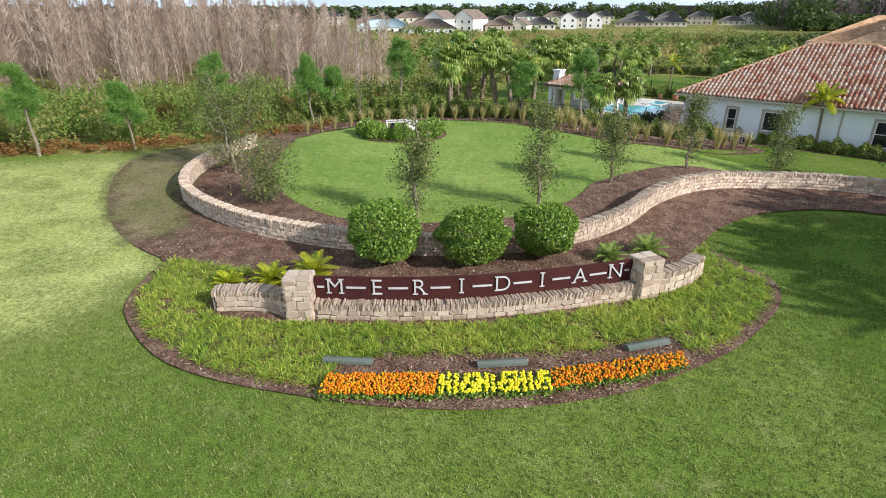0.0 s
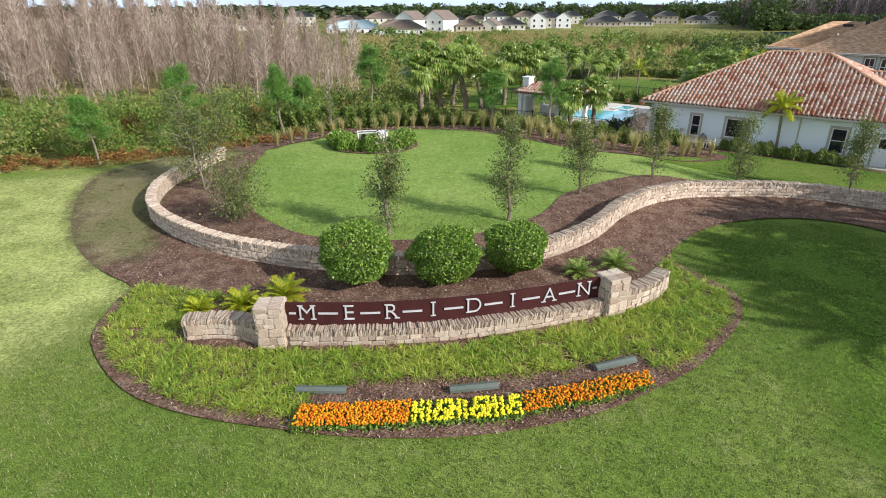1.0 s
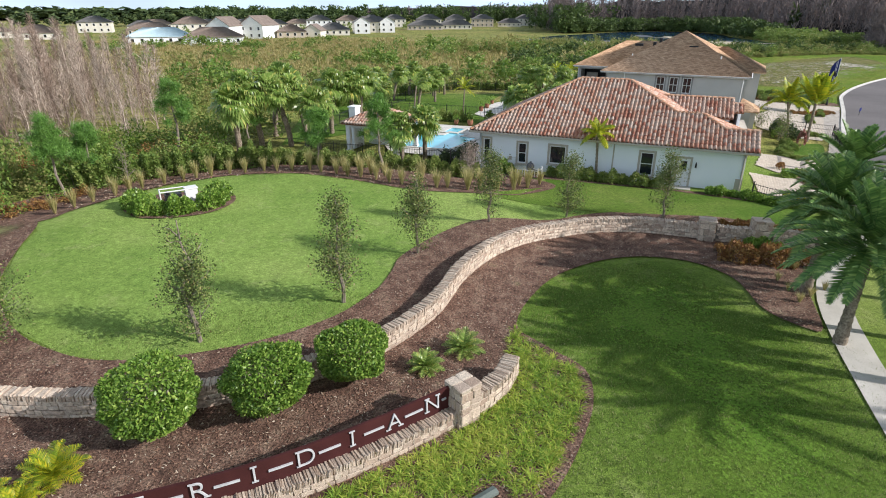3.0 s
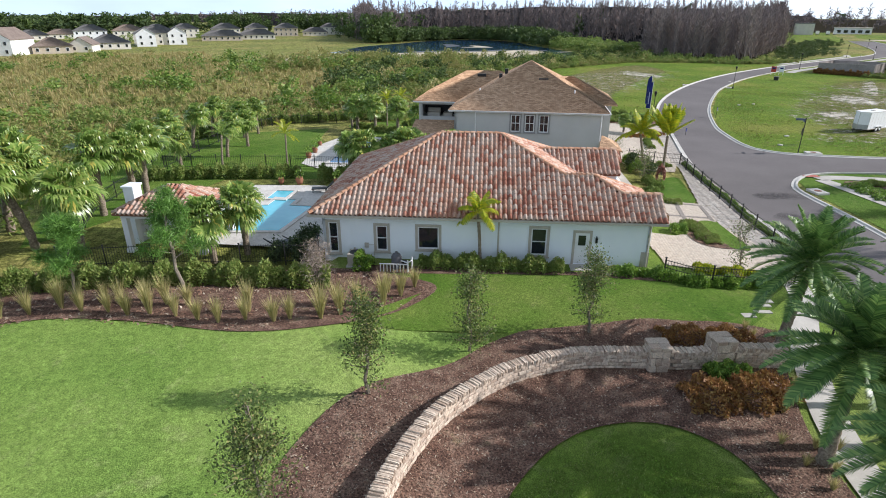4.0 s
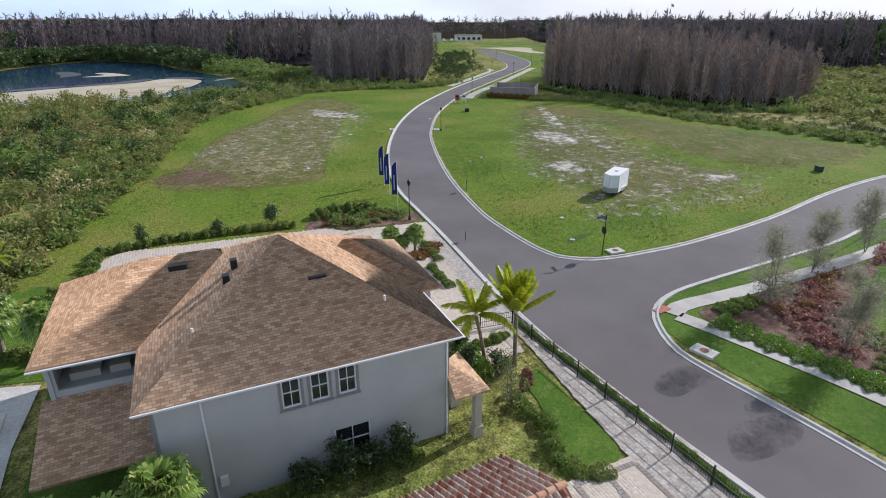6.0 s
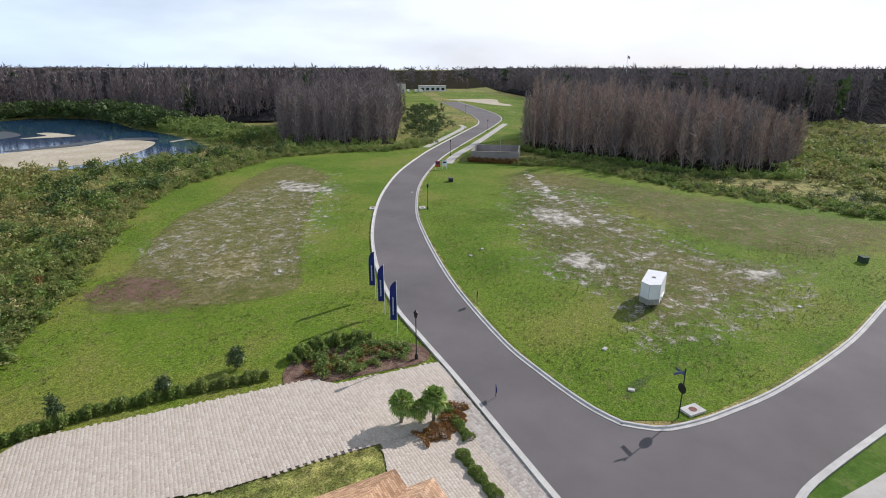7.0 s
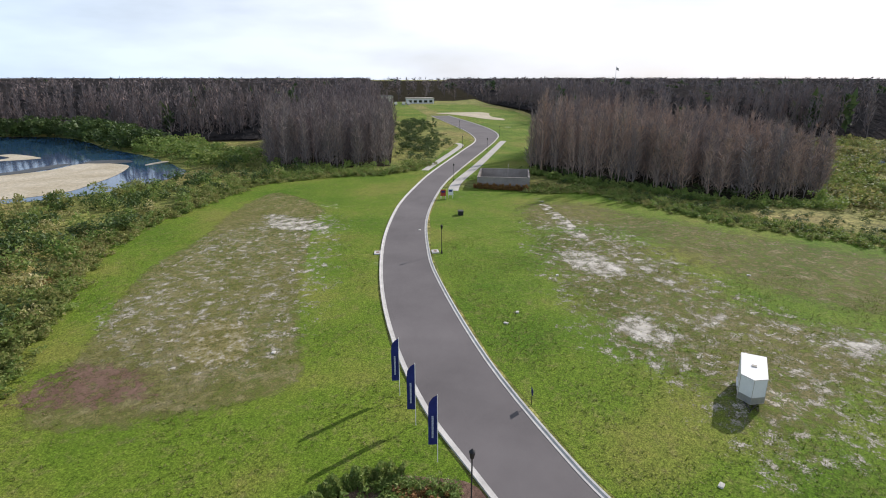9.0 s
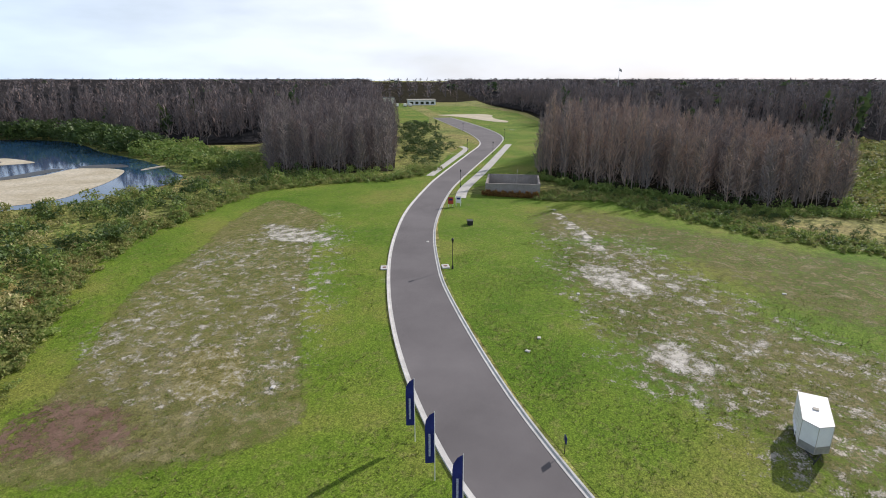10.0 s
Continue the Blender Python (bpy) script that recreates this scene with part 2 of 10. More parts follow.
def shingle_mat(name, stops):
    m, nt, b, vec = base_mat(name, 0.95, 0.0, 0.15)
    br = nt.nodes.new("ShaderNodeTexBrick")
    br.inputs["Scale"].default_value = 1.0
    br.inputs["Brick Width"].default_value, br.inputs["Row Height"].default_value, br.inputs["Mortar Size"].default_value = 0.32, 0.15, 0.012
    br.inputs["Color1"].default_value, br.inputs["Color2"].default_value, br.inputs["Mortar"].default_value = (0.1, 0.1, 0.1, 1), (0.9, 0.9, 0.9, 1), (0.0, 0.0, 0.0, 1)
    uv = nt.nodes.new("ShaderNodeUVMap")
    nt.links.new(uv.outputs["UV"], br.inputs["Vector"])
    f = maths(nt, "ADD", maths(nt, "MULTIPLY", br.outputs["Color"], 0.62), maths(nt, "MULTIPLY", noise_node(nt, vec, 2.2, 5, 0.7), 0.4))
    col = ramp_mix(nt, f, stops)
    g = noise_node(nt, vec, 40, 3, 0.7)
    col = mix_col(nt, 1.0, col, ramp_mix(nt, g, [(0.25, (0.75,) * 3), (0.75, (1.25,) * 3)]), "MULTIPLY")
    nt.links.new(col, b.inputs["Base Color"])
    bump_to(nt, b, br.outputs["Fac"], -0.5, 0.01)
    return m




def worn_mat(name, stops, cover, spread, size=0.6, fine_amt=0.5, blur=0.1):
    """A worn patch: broken up by noise, and thinning out towards its outline; what lies below shows through."""
    m, nt, b, vec = base_mat(name, 0.95, 0.0, 0.1)
    col = ramp_mix(nt, noise_node(nt, vec, 0.35, 6, 0.65), stops)
    g = noise_node(nt, vec, 9.0, 5, 0.8)
    col = mix_col(nt, 1.0, col, ramp_mix(nt, g, [(0.3, (1 - fine_amt,) * 3), (0.7, (1 + fine_amt,) * 3)]), "MULTIPLY")
    nt.links.new(col, b.inputs["Base Color"])
    bump_to(nt, b, g, 0.6, 0.03)
    at = nt.nodes.new("ShaderNodeAttribute")
    at.attribute_name = "inset"
    n = maths(nt, "ADD", maths(nt, "MULTIPLY", noise_node(nt, vec, size, 7, 0.72), 1.9), maths(nt, "MULTIPLY", noise_node(nt, vec, size * 9, 4, 0.75), 1.2))
    e = maths(nt, "MINIMUM", maths(nt, "MULTIPLY", at.outputs["Fac"], 1.0 / spread), 1.0)
    f = maths(nt, "ADD", n, maths(nt, "MULTIPLY", e, 0.45 + cover))
    step = nt.nodes.new("ShaderNodeMapRange")
    step.inputs["From Min"].default_value, step.inputs["From Max"].default_value = 2.02 - blur, 2.02 + blur
    nt.links.new(f, step.inputs["Value"])
    t = nt.nodes.new("ShaderNodeBsdfTransparent")
    s = nt.nodes.new("ShaderNodeMixShader")
    nt.links.new(step.outputs["Result"], s.inputs[0])
    nt.links.new(t.outputs[0], s.inputs[1])
    nt.links.new(b.outputs[0], s.inputs[2])
    nt.links.new(s.outputs[0], nt.nodes["Material Output"].inputs["Surface"])
    return m


SAND = worn_mat("bare_sand", [(0.3, (0.42, 0.38, 0.31)), (0.7, (0.66, 0.62, 0.55))], 0.06, 2.2, 0.7, 0.25, 0.2)
SPECK = worn_mat("sandy_speckle", [(0.3, (0.36, 0.32, 0.25)), (0.7, (0.56, 0.52, 0.45))], -0.16, 4.0, 0.8, 0.3, 0.1)
DRY = worn_mat("dry_stubble", [(0.3, (0.14, 0.135, 0.045)), (0.5, (0.20, 0.175, 0.075)), (0.7, (0.29, 0.25, 0.15))], 0.02, 6.0, 1.1, 0.7, 0.25)
DRY_L = worn_mat("short_dry_stubble", [(0.3, (0.15, 0.155, 0.042)), (0.5, (0.21, 0.19, 0.075)), (0.7, (0.31, 0.265, 0.15))], 0.12, 1.5, 1.3, 0.8, 0.4)
EARTH = worn_mat("bare_brown_earth", [(0.3, (0.13, 0.075, 0.055)), (0.7, (0.23, 0.15, 0.11))], 0.08, 2.4, 1.2, 0.6)
STRAWP = worn_mat("straw_patch", [(0.3, (0.21, 0.18, 0.06)), (0.7, (0.30, 0.26, 0.10))], 0.05, 1.6, 0.8, 0.5)
# pale stops hold the low sun on the blades besides the dry grass
PALE = worn_mat("sunlit_dry_lawn", [(0.3, (0.33, 0.39, 0.115)), (0.7, (0.47, 0.51, 0.19))], 0.3, 2.5, 0.4, 0.7, 0.45)
WEEDS = worn_mat("thin_weeds", [(0.3, (0.14, 0.15, 0.055)), (0.7, (0.25, 0.21, 0.12))], 0.42, 1.5, 0.9, 0.6, 0.35)
# deeper green that carries the palms' shade in its colour
SHADED_LAWN = worn_mat("lush_lawn", [(0.3, (0.075, 0.155, 0.017)), (0.7, (0.135, 0.22, 0.032))], 0.45, 4.0, 0.5, 0.7, 0.5)

SHINGLE = shingle_mat("asphalt_shingle", [(0.1, (0.24, 0.145, 0.09)), (0.4, (0.46, 0.29, 0.18)), (0.65, (0.62, 0.41, 0.26)), (0.9, (0.68, 0.49, 0.345))])

WATER, _nt, _b, _v = base_mat("lake_water", 0.06, 0.0, 0.6)
_b.inputs["Base Color"].default_value = (0.02, 0.065, 0.14, 1)
bump_to(_nt, _b, noise_node(_nt, _v, 0.7, 4), 0.12, 0.05)
POOL, _nt, _b, _v = base_mat("pool_water", 0.08, 0.0, 0.5)
_nt.links.new(ramp_mix(_nt, noise_node(_nt, _v, 0.5, 3), [(0.3, (0.06, 0.42, 0.55)), (0.7, (0.12, 0.55, 0.68))]), _b.inputs["Base Color"])
bump_to(_nt, _b, noise_node(_nt, _v, 3.0, 3), 0.15, 0.03)
POOL2, _nt, _b, _v = base_mat("deep_pool_water", 0.06, 0.0, 0.22)
_nt.links.new(ramp_mix(_nt, noise_node(_nt, _v, 0.5, 3), [(0.3, (0.012, 0.10, 0.27)), (0.7, (0.02, 0.15, 0.36))]), _b.inputs["Base Color"])
bump_to(_nt, _b, noise_node(_nt, _v, 3.0, 3), 0.15, 0.03)


# ---- mesh helpers ----
class Geo:
    """Collects vertices and faces, and turns them into one mesh object."""

    def __init__(self):
        self.v, self.f, self.n = [], [], 0

    def add(self, verts, faces):
        verts = np.asarray(verts, float).reshape(-1, 3)
        if isinstance(faces, np.ndarray):
            self.f.append(faces + self.n)
        else:
            for fc in faces:
                self.f.append(np.asarray([fc]) + self.n)
        self.v.append(verts)
        self.n += len(verts)
        return self

    def box(self, x0, x1, y0, y1, z0, z1, m=None):
        p = np.array([(x, y, z) for z in (z0, z1) for x, y in ((x0, y0), (x1, y0), (x1, y1), (x0, y1))], float)
        if m is not None:
            p = np.array([m @ Vector(q) for q in p])
        return self.add(p, np.array([(3, 2, 1, 0), (4, 5, 6, 7), (0, 1, 5, 4), (1, 2, 6, 5), (2, 3, 7, 6), (3, 0, 4, 7)]))

    def tube(self, pts, radii, sides=6, cap=True):
        pts = [Vector(p) for p in pts]
        ring, start = [], self.n
        for k, p in enumerate(pts):
            d = (pts[min(k + 1, len(pts) - 1)] - pts[max(k - 1, 0)]).normalized()
            a = d.orthogonal().normalized() if abs(d.z) < 0.9 else d.cross(Vector((0, 1, 0))).normalized()
            b = d.cross(a)
            ring += [p + float(radii[k]) * (math.cos(6.2832 * s / sides) * a + math.sin(6.2832 * s / sides) * b) for s in range(sides)]
        q = [(k * sides + s, k * sides + (s + 1) % sides, (k + 1) * sides + (s + 1) % sides, (k + 1) * sides + s) for k in range(len(pts) - 1) for s in range(sides)]
        self.add([tuple(r) for r in ring], np.array(q))
        if cap:
            n = (len(pts) - 1) * sides
            self.f.append(np.array([list(range(start + n, start + n + sides))]))
            self.f.append(np.array([list(range(start + sides - 1, start - 1, -1))]))
        return self

    def lathe(self, profile, sides=12, at=(0, 0, 0)):
        ring = [(at[0] + r * math.cos(6.28319 * s / sides), at[1] + r * math.sin(6.28319 * s / sides), at[2] + z) for r, z in profile for s in range(sides)]
        q = [(k * sides + s, k * sides + (s + 1) % sides, (k + 1) * sides + (s + 1) % sides, (k + 1) * sides + s) for k in range(len(profile) - 1) for s in range(sides)]
        return self.add(ring, np.array(q))

    def many(self, verts, faces, places):
        """Copies of one shape: rows of x, y, z, turn (radians), size across, size up."""
        verts, faces, places = np.asarray(verts, float), np.asarray(faces), np.asarray(places, float).reshape(-1, 6)
        c, s = np.cos(places[:, 3])[:, None], np.sin(places[:, 3])[:, None]
        x, y, z = verts[:, 0][None], verts[:, 1][None], verts[:, 2][None]
        w, h = places[:, 4][:, None], places[:, 5][:, None]
        out = np.stack([(x * c - y * s) * w + places[:, 0][:, None], (x * s + y * c) * w + places[:, 1][:, None], z * h + places[:, 2][:, None]], -1)
        off = (np.arange(len(places)) * len(verts))[:, None, None]
        self.f.append((faces[None] + off).reshape(-1, faces.shape[1]) + self.n)
        self.v.append(out.reshape(-1, 3))
        self.n += len(verts) * len(places)
        return self

    def arrays(self):
        return np.concatenate(self.v), self.f

    def mesh(self, name, smooth=False):
        me = bpy.data.meshes.new(name)
        v = np.concatenate(self.v).astype(np.float32)
        counts = np.concatenate([np.full(len(a), a.shape[1]) for a in self.f])
        loops = np.concatenate([a.ravel() for a in self.f]).astype(np.int32)
        me.vertices.add(len(v))
        me.vertices.foreach_set("co", v.ravel())
        me.loops.add(len(loops))
        me.loops.foreach_set("vertex_index", loops)
        me.polygons.add(len(counts))
        me.polygons.foreach_set("loop_start", np.r_[0, np.cumsum(counts)[:-1]].astype(np.int32))
        if smooth:
            me.polygons.foreach_set("use_smooth", np.ones(len(counts), bool))
        me.update(calc_edges=True)
        me.validate()
        if not smooth:
            me.set_sharp_from_angle(angle=0.7)
        return me

    def thing(self, name, material, parent=None, label="", smooth=False, category="", group="", kind="", at=None):
        me = self.mesh(name, smooth)
        for m in material if isinstance(material, (list, tuple)) else [material]:
            me.materials.append(m)
        ob = new(name, me)
        if parent is not None:
            ob.parent = parent
        if at is not None:
            ob.matrix_basis = at
        return tagged(ob, label, category, group, kind)


def part(name, geo, material, parent, label="", smooth=False, at=None):
    return geo.thing(name, material, parent, label, smooth, at=at)


def base(name, m, label, category, group="", kind=""):
    ob = new(name)
    ob.empty_display_size = 0.3
    ob.matrix_basis = m
    return tagged(ob, label, category, group, kind)


def glide(points, per=8, closed=False):
    """A smooth curve through points of the plan."""
    p = np.asarray(points, float)
    n, out = len(p), []
    for k in range(n if closed else n - 1):
        a, b, c, d = (p[(k + j) % n] if closed else p[min(max(k + j, 0), n - 1)] for j in (-1, 0, 1, 2))
        for t in np.arange(per) / per:
            out.append(0.5 * (2 * b + (c - a) * t + (2 * a - 5 * b + 4 * c - d) * t * t + (3 * b - a - 3 * c + d) * t**3))
    if not closed:
        out.append(p[-1])
    return np.array(out)


def even(path, step):
    """The same line with points at even steps."""
    d = np.r_[0, np.cumsum(np.hypot(*np.diff(path, axis=0).T))]
    s = np.linspace(0, d[-1], max(2, int(round(d[-1] / step)) + 1))
    return np.stack([np.interp(s, d, path[:, 0]), np.interp(s, d, path[:, 1])], -1)


def sides_of(path):
    t = np.gradient(path, axis=0)
    t /= np.linalg.norm(t, axis=1)[:, None] + 1e-9
    return t, np.stack([-t[:, 1], t[:, 0]], -1)


def offset(path, d):
    return path + d * sides_of(path)[1]


def inside(px, py, poly):
    px, py = np.asarray(px, float), np.asarray(py, float)
    hit, j = np.zeros(px.shape, bool), len(poly) - 1
    for i in range(len(poly)):
        (xi, yi), (xj, yj) = poly[i], poly[j]
        if yi != yj:
            hit ^= ((yi > py) != (yj > py)) & (px < (xj - xi) * (py - yi) / (yj - yi) + xi)
        j = i
    return hit


def smooth01(x):
    x = np.clip(x, 0, 1)
    return x * x * (3 - 2 * x)


U, V_ = np.array((0.7678, -0.6407)), np.array((0.6407, 0.7678))


def gz(x, y):
    """Height of the ground: the house pad and the mound lie above the road and the fields."""
    x, y = np.asarray(x, float), np.asarray(y, float)
    q = (x - 44) * U[0] + (y - 28.5) * U[1]
    r = (x - 44) * V_[0] + (y - 28.5) * V_[1]
    low = -0.5 * np.maximum(smooth01((q + 12) / 12), smooth01((r - 40) / 15))
    e = np.sqrt(((x - 4) / 17.0) ** 2 + ((y - 38.5) / 15.5) ** 2)
    return low + MOUND * smooth01((1.02 - e) / 0.3)


MOUND = 0.5


def sheet(name, poly, dz, material, step=1.5, label="", category="", kind="structure", flat=None):
    """A thin covering of the ground within an outline, laid on the ground's height."""
    from mathutils.geometry import delaunay_2d_cdt
    poly = np.asarray(poly, float)
    lo, hi = poly.min(0), poly.max(0)
    gx, gy = np.meshgrid(np.arange(lo[0] + step / 2, hi[0], step), np.arange(lo[1] + step / 2, hi[1], step))
    gx, gy = gx.ravel(), gy.ravel()
    ok = inside(gx, gy, poly)
    pts = [Vector(p) for p in poly] + [Vector(p) for p in zip(gx[ok], gy[ok])]
    n = len(poly)
    out = delaunay_2d_cdt(pts, [(k, (k + 1) % n) for k in range(n)], [], 1, 1e-4)
    v2, tri = np.array([tuple(p) for p in out[0]]), np.array([list(t) for t in out[2]])
    z = gz(v2[:, 0], v2[:, 1]) + dz if flat is None else np.full(len(v2), flat)
    g = Geo().add(np.c_[v2, z], tri)
    return g.thing(name, material, None, label, True, category, "", kind)


def worn(name, poly, material, label, dz=0.015, step=1.2):
    """A worn patch of ground; each point knows how far it lies inside the outline."""
    line = glide(poly, 6, True)
    ob = sheet(name, line, dz, material, step, label, "ground patch")
    co = np.array([tuple(v.co) for v in ob.data.vertices])[:, :2]
    far = np.min(np.hypot(co[:, None, 0] - line[None, :, 0], co[:, None, 1] - line[None, :, 1]), axis=1)
    a = ob.data.attributes.new("inset", "FLOAT", "POINT")
    a.data.foreach_set("value", far.astype(np.float32))
    return ob


def ribbon(path, profile, lift=0.0, closed=False):
    """A section (offset to the left, height) drawn along a line of the plan, on the ground."""
    path = np.asarray(path, float)
    _, nrm = sides_of(path)
    z = gz(path[:, 0], path[:, 1]) + lift
    g, m, n = Geo(), len(profile), len(path)
    verts = np.concatenate([np.c_[path + o * nrm, z + h] for o, h in profile]).reshape(m, n, 3).transpose(1, 0, 2).reshape(-1, 3)
    q = [(k * m + s, k * m + (s + 1) % m, (k + 1) * m + (s + 1) % m, (k + 1) * m + s) for k in range(n - 1) for s in range(m)]
    g.add(verts, np.array(q))
    g.f.append(np.array([list(range(m))[::-1]]))
    g.f.append(np.array([list(range((n - 1) * m, n * m))]))
    return g


# ---- ground, beds, roads ----
def far_steps(lo, hi, fine, reach):
    out, s = list(np.arange(lo, hi + 0.1, fine)), fine
    while out[-1] < reach:
        s *= 1.35
        out.append(out[-1] + s)
    s = fine
    while out[0] > -reach:
        s *= 1.35
        out.insert(0, out[0] - s)
    return np.array(out)


gxs, gys = far_steps(-80, 250, 3.0, 4300), far_steps(-50, 330, 3.0, 4300)
gx, gy = np.meshgrid(gxs, gys)
n0, n1 = gx.shape
idx = np.arange(n0 * n1).reshape(n0, n1)
quads = np.stack([idx[:-1, :-1], idx[:-1, 1:], idx[1:, 1:], idx[1:, :-1]], -1).reshape(-1, 4)
Geo().add(np.c_[gx.ravel(), gy.ravel(), gz(gx.ravel(), gy.ravel()) - 0.03 - 0.3 * smooth01((1.35 - np.sqrt(((gx.ravel() - 4) / 17) ** 2 + ((gy.ravel() - 38.5) / 15.5) ** 2)) / 0.15)], quads).thing("ground", MARSH, None, "flat wet ground with yellow-green rough grass", True, "ground", "", "structure")

ROAD_L = glide([(1.5, -24.5), (15.8, -6), (30, 11.5), (37, 20), (44, 28.3), (49, 33.6), (54, 39.7), (58, 44.5), (62, 48.7), (67.5, 53.7), (78.5, 62.8), (85, 68.4), (92, 74.2), (103, 81), (117, 87.8), (134, 94.3), (150, 99), (168, 103), (190, 106), (211, 108), (262, 110.8), (290, 112.5), (312, 118), (343, 130), (386, 150), (445, 178)], 5)
ROAD_R = glide([(76.4, 50.6), (78, 53.2), (82, 57.4), (87.3, 62), (101, 71), (120, 81), (134, 87), (157, 94.1), (188, 99.5), (215, 101.5), (262, 103.5), (296, 105.3), (322, 108.5), (350, 117.5), (390, 136), (450, 167)], 5)
SIDE_F = glide([(76.4, 50.6), (76.5, 47.9), (77.8, 45.6), (80, 43), (85.4, 37.8), (96.5, 29.4), (110, 21), (122, 12), (138, -3)], 5)
SIDE_N = glide([(128, -9), (118, 4), (106.7, 14.5), (92, 23.8), (84.1, 30.5), (75.6, 37.9), (72.1, 40.5), (69, 41.6), (66, 41.3), (63, 40), (61, 37.8), (59.1, 35.2), (56.5, 31.8), (50, 24), (43, 15), (36, 6.5), (22, -11), (7.7, -29.5)], 5)
sheet("road", np.concatenate([ROAD_L, ROAD_R[::-1], SIDE_F[1:], SIDE_N]), 0.02, ASPHALT, 6.0, "smooth grey asphalt street curving past the lots", "road")


def kerb(path, side, label="pale concrete kerb and gutter along the street"):
    p = [(0.0, 0.02), (0.0, 0.05), (side * 0.3, 0.05), (side * 0.34, 0.15), (side * 0.5, 0.16), (side * 0.5, -0.1)]
    ribbon(even(path, 1.2), p if side > 0 else p[::-1]).thing("kerb", KERB, None, label, False, "kerb", "street kerbs", "structure")


kerb(ROAD_L, 1)
kerb(ROAD_R, -1)
kerb(SIDE_F, 1)
kerb(SIDE_N, 1)

# cast shadows on the street, put into the colour as soft dark patches
SHADOW_TONE = worn_mat("shadow_toned_asphalt", [(0.3, (0.055, 0.052, 0.055)), (0.7, (0.085, 0.08, 0.082))], 0.25, 2.2, 0.35, 0.2, 0.6)
worn("damp_stain", [(53.2, 36.9), (55.6, 37.2), (57.6, 35.2), (58.6, 33.6), (56.6, 33.4), (54.6, 34.8)], SHADOW_TONE, "dark cast-shadow shape painted on the asphalt", 0.03, 0.8)
worn("damp_stain", [(58.2, 41.2), (60.6, 40.2), (62.8, 37.6), (61.6, 36.9), (59.2, 38.6), (57.6, 40.0)], SHADOW_TONE, "dark cast-shadow shape painted on the asphalt", 0.03, 0.8)
worn("damp_stain", [(80.4, 50.2), (82.4, 50.0), (84.6, 48.0), (83.2, 48.4), (81.6, 49.2)], SHADOW_TONE, "dark cast-shadow shape painted on the asphalt", 0.03, 0.5)
LAWN_POLY = [(-75, -48), (-16.8, -48), (1.1, -24.2), (15.4, -5.7), (29.7, 11.8), (36.6, 20.4), (43.6, 28.7), (48.6, 34), (53.6, 40.1), (47, 45), (22, 49), (19, 47.4), (12, 52), (6, 54), (-4, 54), (-8, 48.7), (-11.4, 44.4), (-16.2, 41.6), (-20.2, 39.3), (-28.4, 37.3), (-45, 35), (-75, 33)]
sheet("lawn", LAWN_POLY, 0.0, LAWN, 1.5, "closely mown green lawn with faint mowing stripes", "lawn")

BED_FRONT = [(-9.0, 21.3), (-8.9, 20), (-8.5, 17.8), (-7.3, 16.1), (-5.6, 14.6), (-3.5, 13.7), (-0.7, 13.1), (1.2, 12.85), (3.4, 12.85), (5.5, 13.2), (7.4, 13.8), (9.1, 14.7), (10.9, 15.9), (12.5, 17.4), (13.7, 18.9), (14.25, 20.5), (13.6, 22.2), (13.2, 24.2)]
MULCH_L = [(-12, 45), (-16, 42.4), (-18.9, 37.8), (-17.9, 33), (-15.5, 28.3), (-13.3, 25.1), (-10.8, 22.6)]
MULCH_R = [(15.9, 27.1), (18.8, 28.5), (21.8, 28.7), (24.3, 27.4), (25.1, 25), (24.1, 22.1), (24.6, 20.3), (25.4, 20.3), (28.2, 23.6), (31.6, 26.0), (33.6, 27.1), (35.2, 28.0)]
FRONT_EDGE = [(33.9, 29.9), (32, 31.3), (30.5, 32.6), (28, 33.7), (26.5, 34.4), (24.7, 35.2)]
LAWN_IN_EDGE = [(22.6, 35.3), (20, 35.0), (16, 35.2), (13.1, 34), (10, 31.4), (9.0, 29.6), (8.0, 28), (6.3, 26.5), (4, 25.6), (1.1, 25.3), (-2, 25.7), (-4.2, 26.8), (-6.6, 29.3), (-8.6, 33.6), (-9.3, 38), (-9.9, 43)]
sheet("mulch_bed", glide(MULCH_L + BED_FRONT + MULCH_R + FRONT_EDGE + LAWN_IN_EDGE, 5, True), 0.07, MULCH, 0.9, "brown bark mulch bed round the stone walls", "mulch bed")
LAWN_IN = lawn_mat("bright_inner_lawn", [(0.3, (0.125, 0.22, 0.04)), (0.5, (0.19, 0.285, 0.062)), (0.68, (0.26, 0.34, 0.092))], (0.29, 0.33, 0.125), 0.09, None, 0.55, 1.6)
sheet("lawn", LAWN_IN_EDGE + [(-10.5, 43.9), (-6.4, 47.2), (0, 50.3), (6, 49.3), (13.2, 42.8), (17, 40.9), (20, 38.5), (23.4, 35.9)], 0.02, LAWN_IN, 1.2, "bright green mown lawn inside the wall", "lawn")
sheet("lawn", [(17.5, 40.6), (20.3, 38.4), (24.3, 35.4), (28.9, 31.2), (33, 29), (37, 29.4), (43, 30.2), (36, 34.4), (31, 38.6), (24.3, 43.9), (23.5, 41.5)], 0.025, LAWN_RICH, 1.2, "deep green lawn before the white house", "lawn")
WEED_PATCH = [(-10.4, 43.4), (-13, 44.4), (-16.4, 42.8), (-19.6, 37.9), (-18.5, 32.7), (-16.0, 27.9), (-13.8, 24.7), (-11.2, 22.4), (-9.2, 24.0), (-9.9, 27.2), (-11.6, 30), (-12.2, 34), (-11.8, 38)]
worn("weed_patch", WEED_PATCH, WEEDS, "weathered mulch overgrown with thin weeds", 0.09, 0.8)
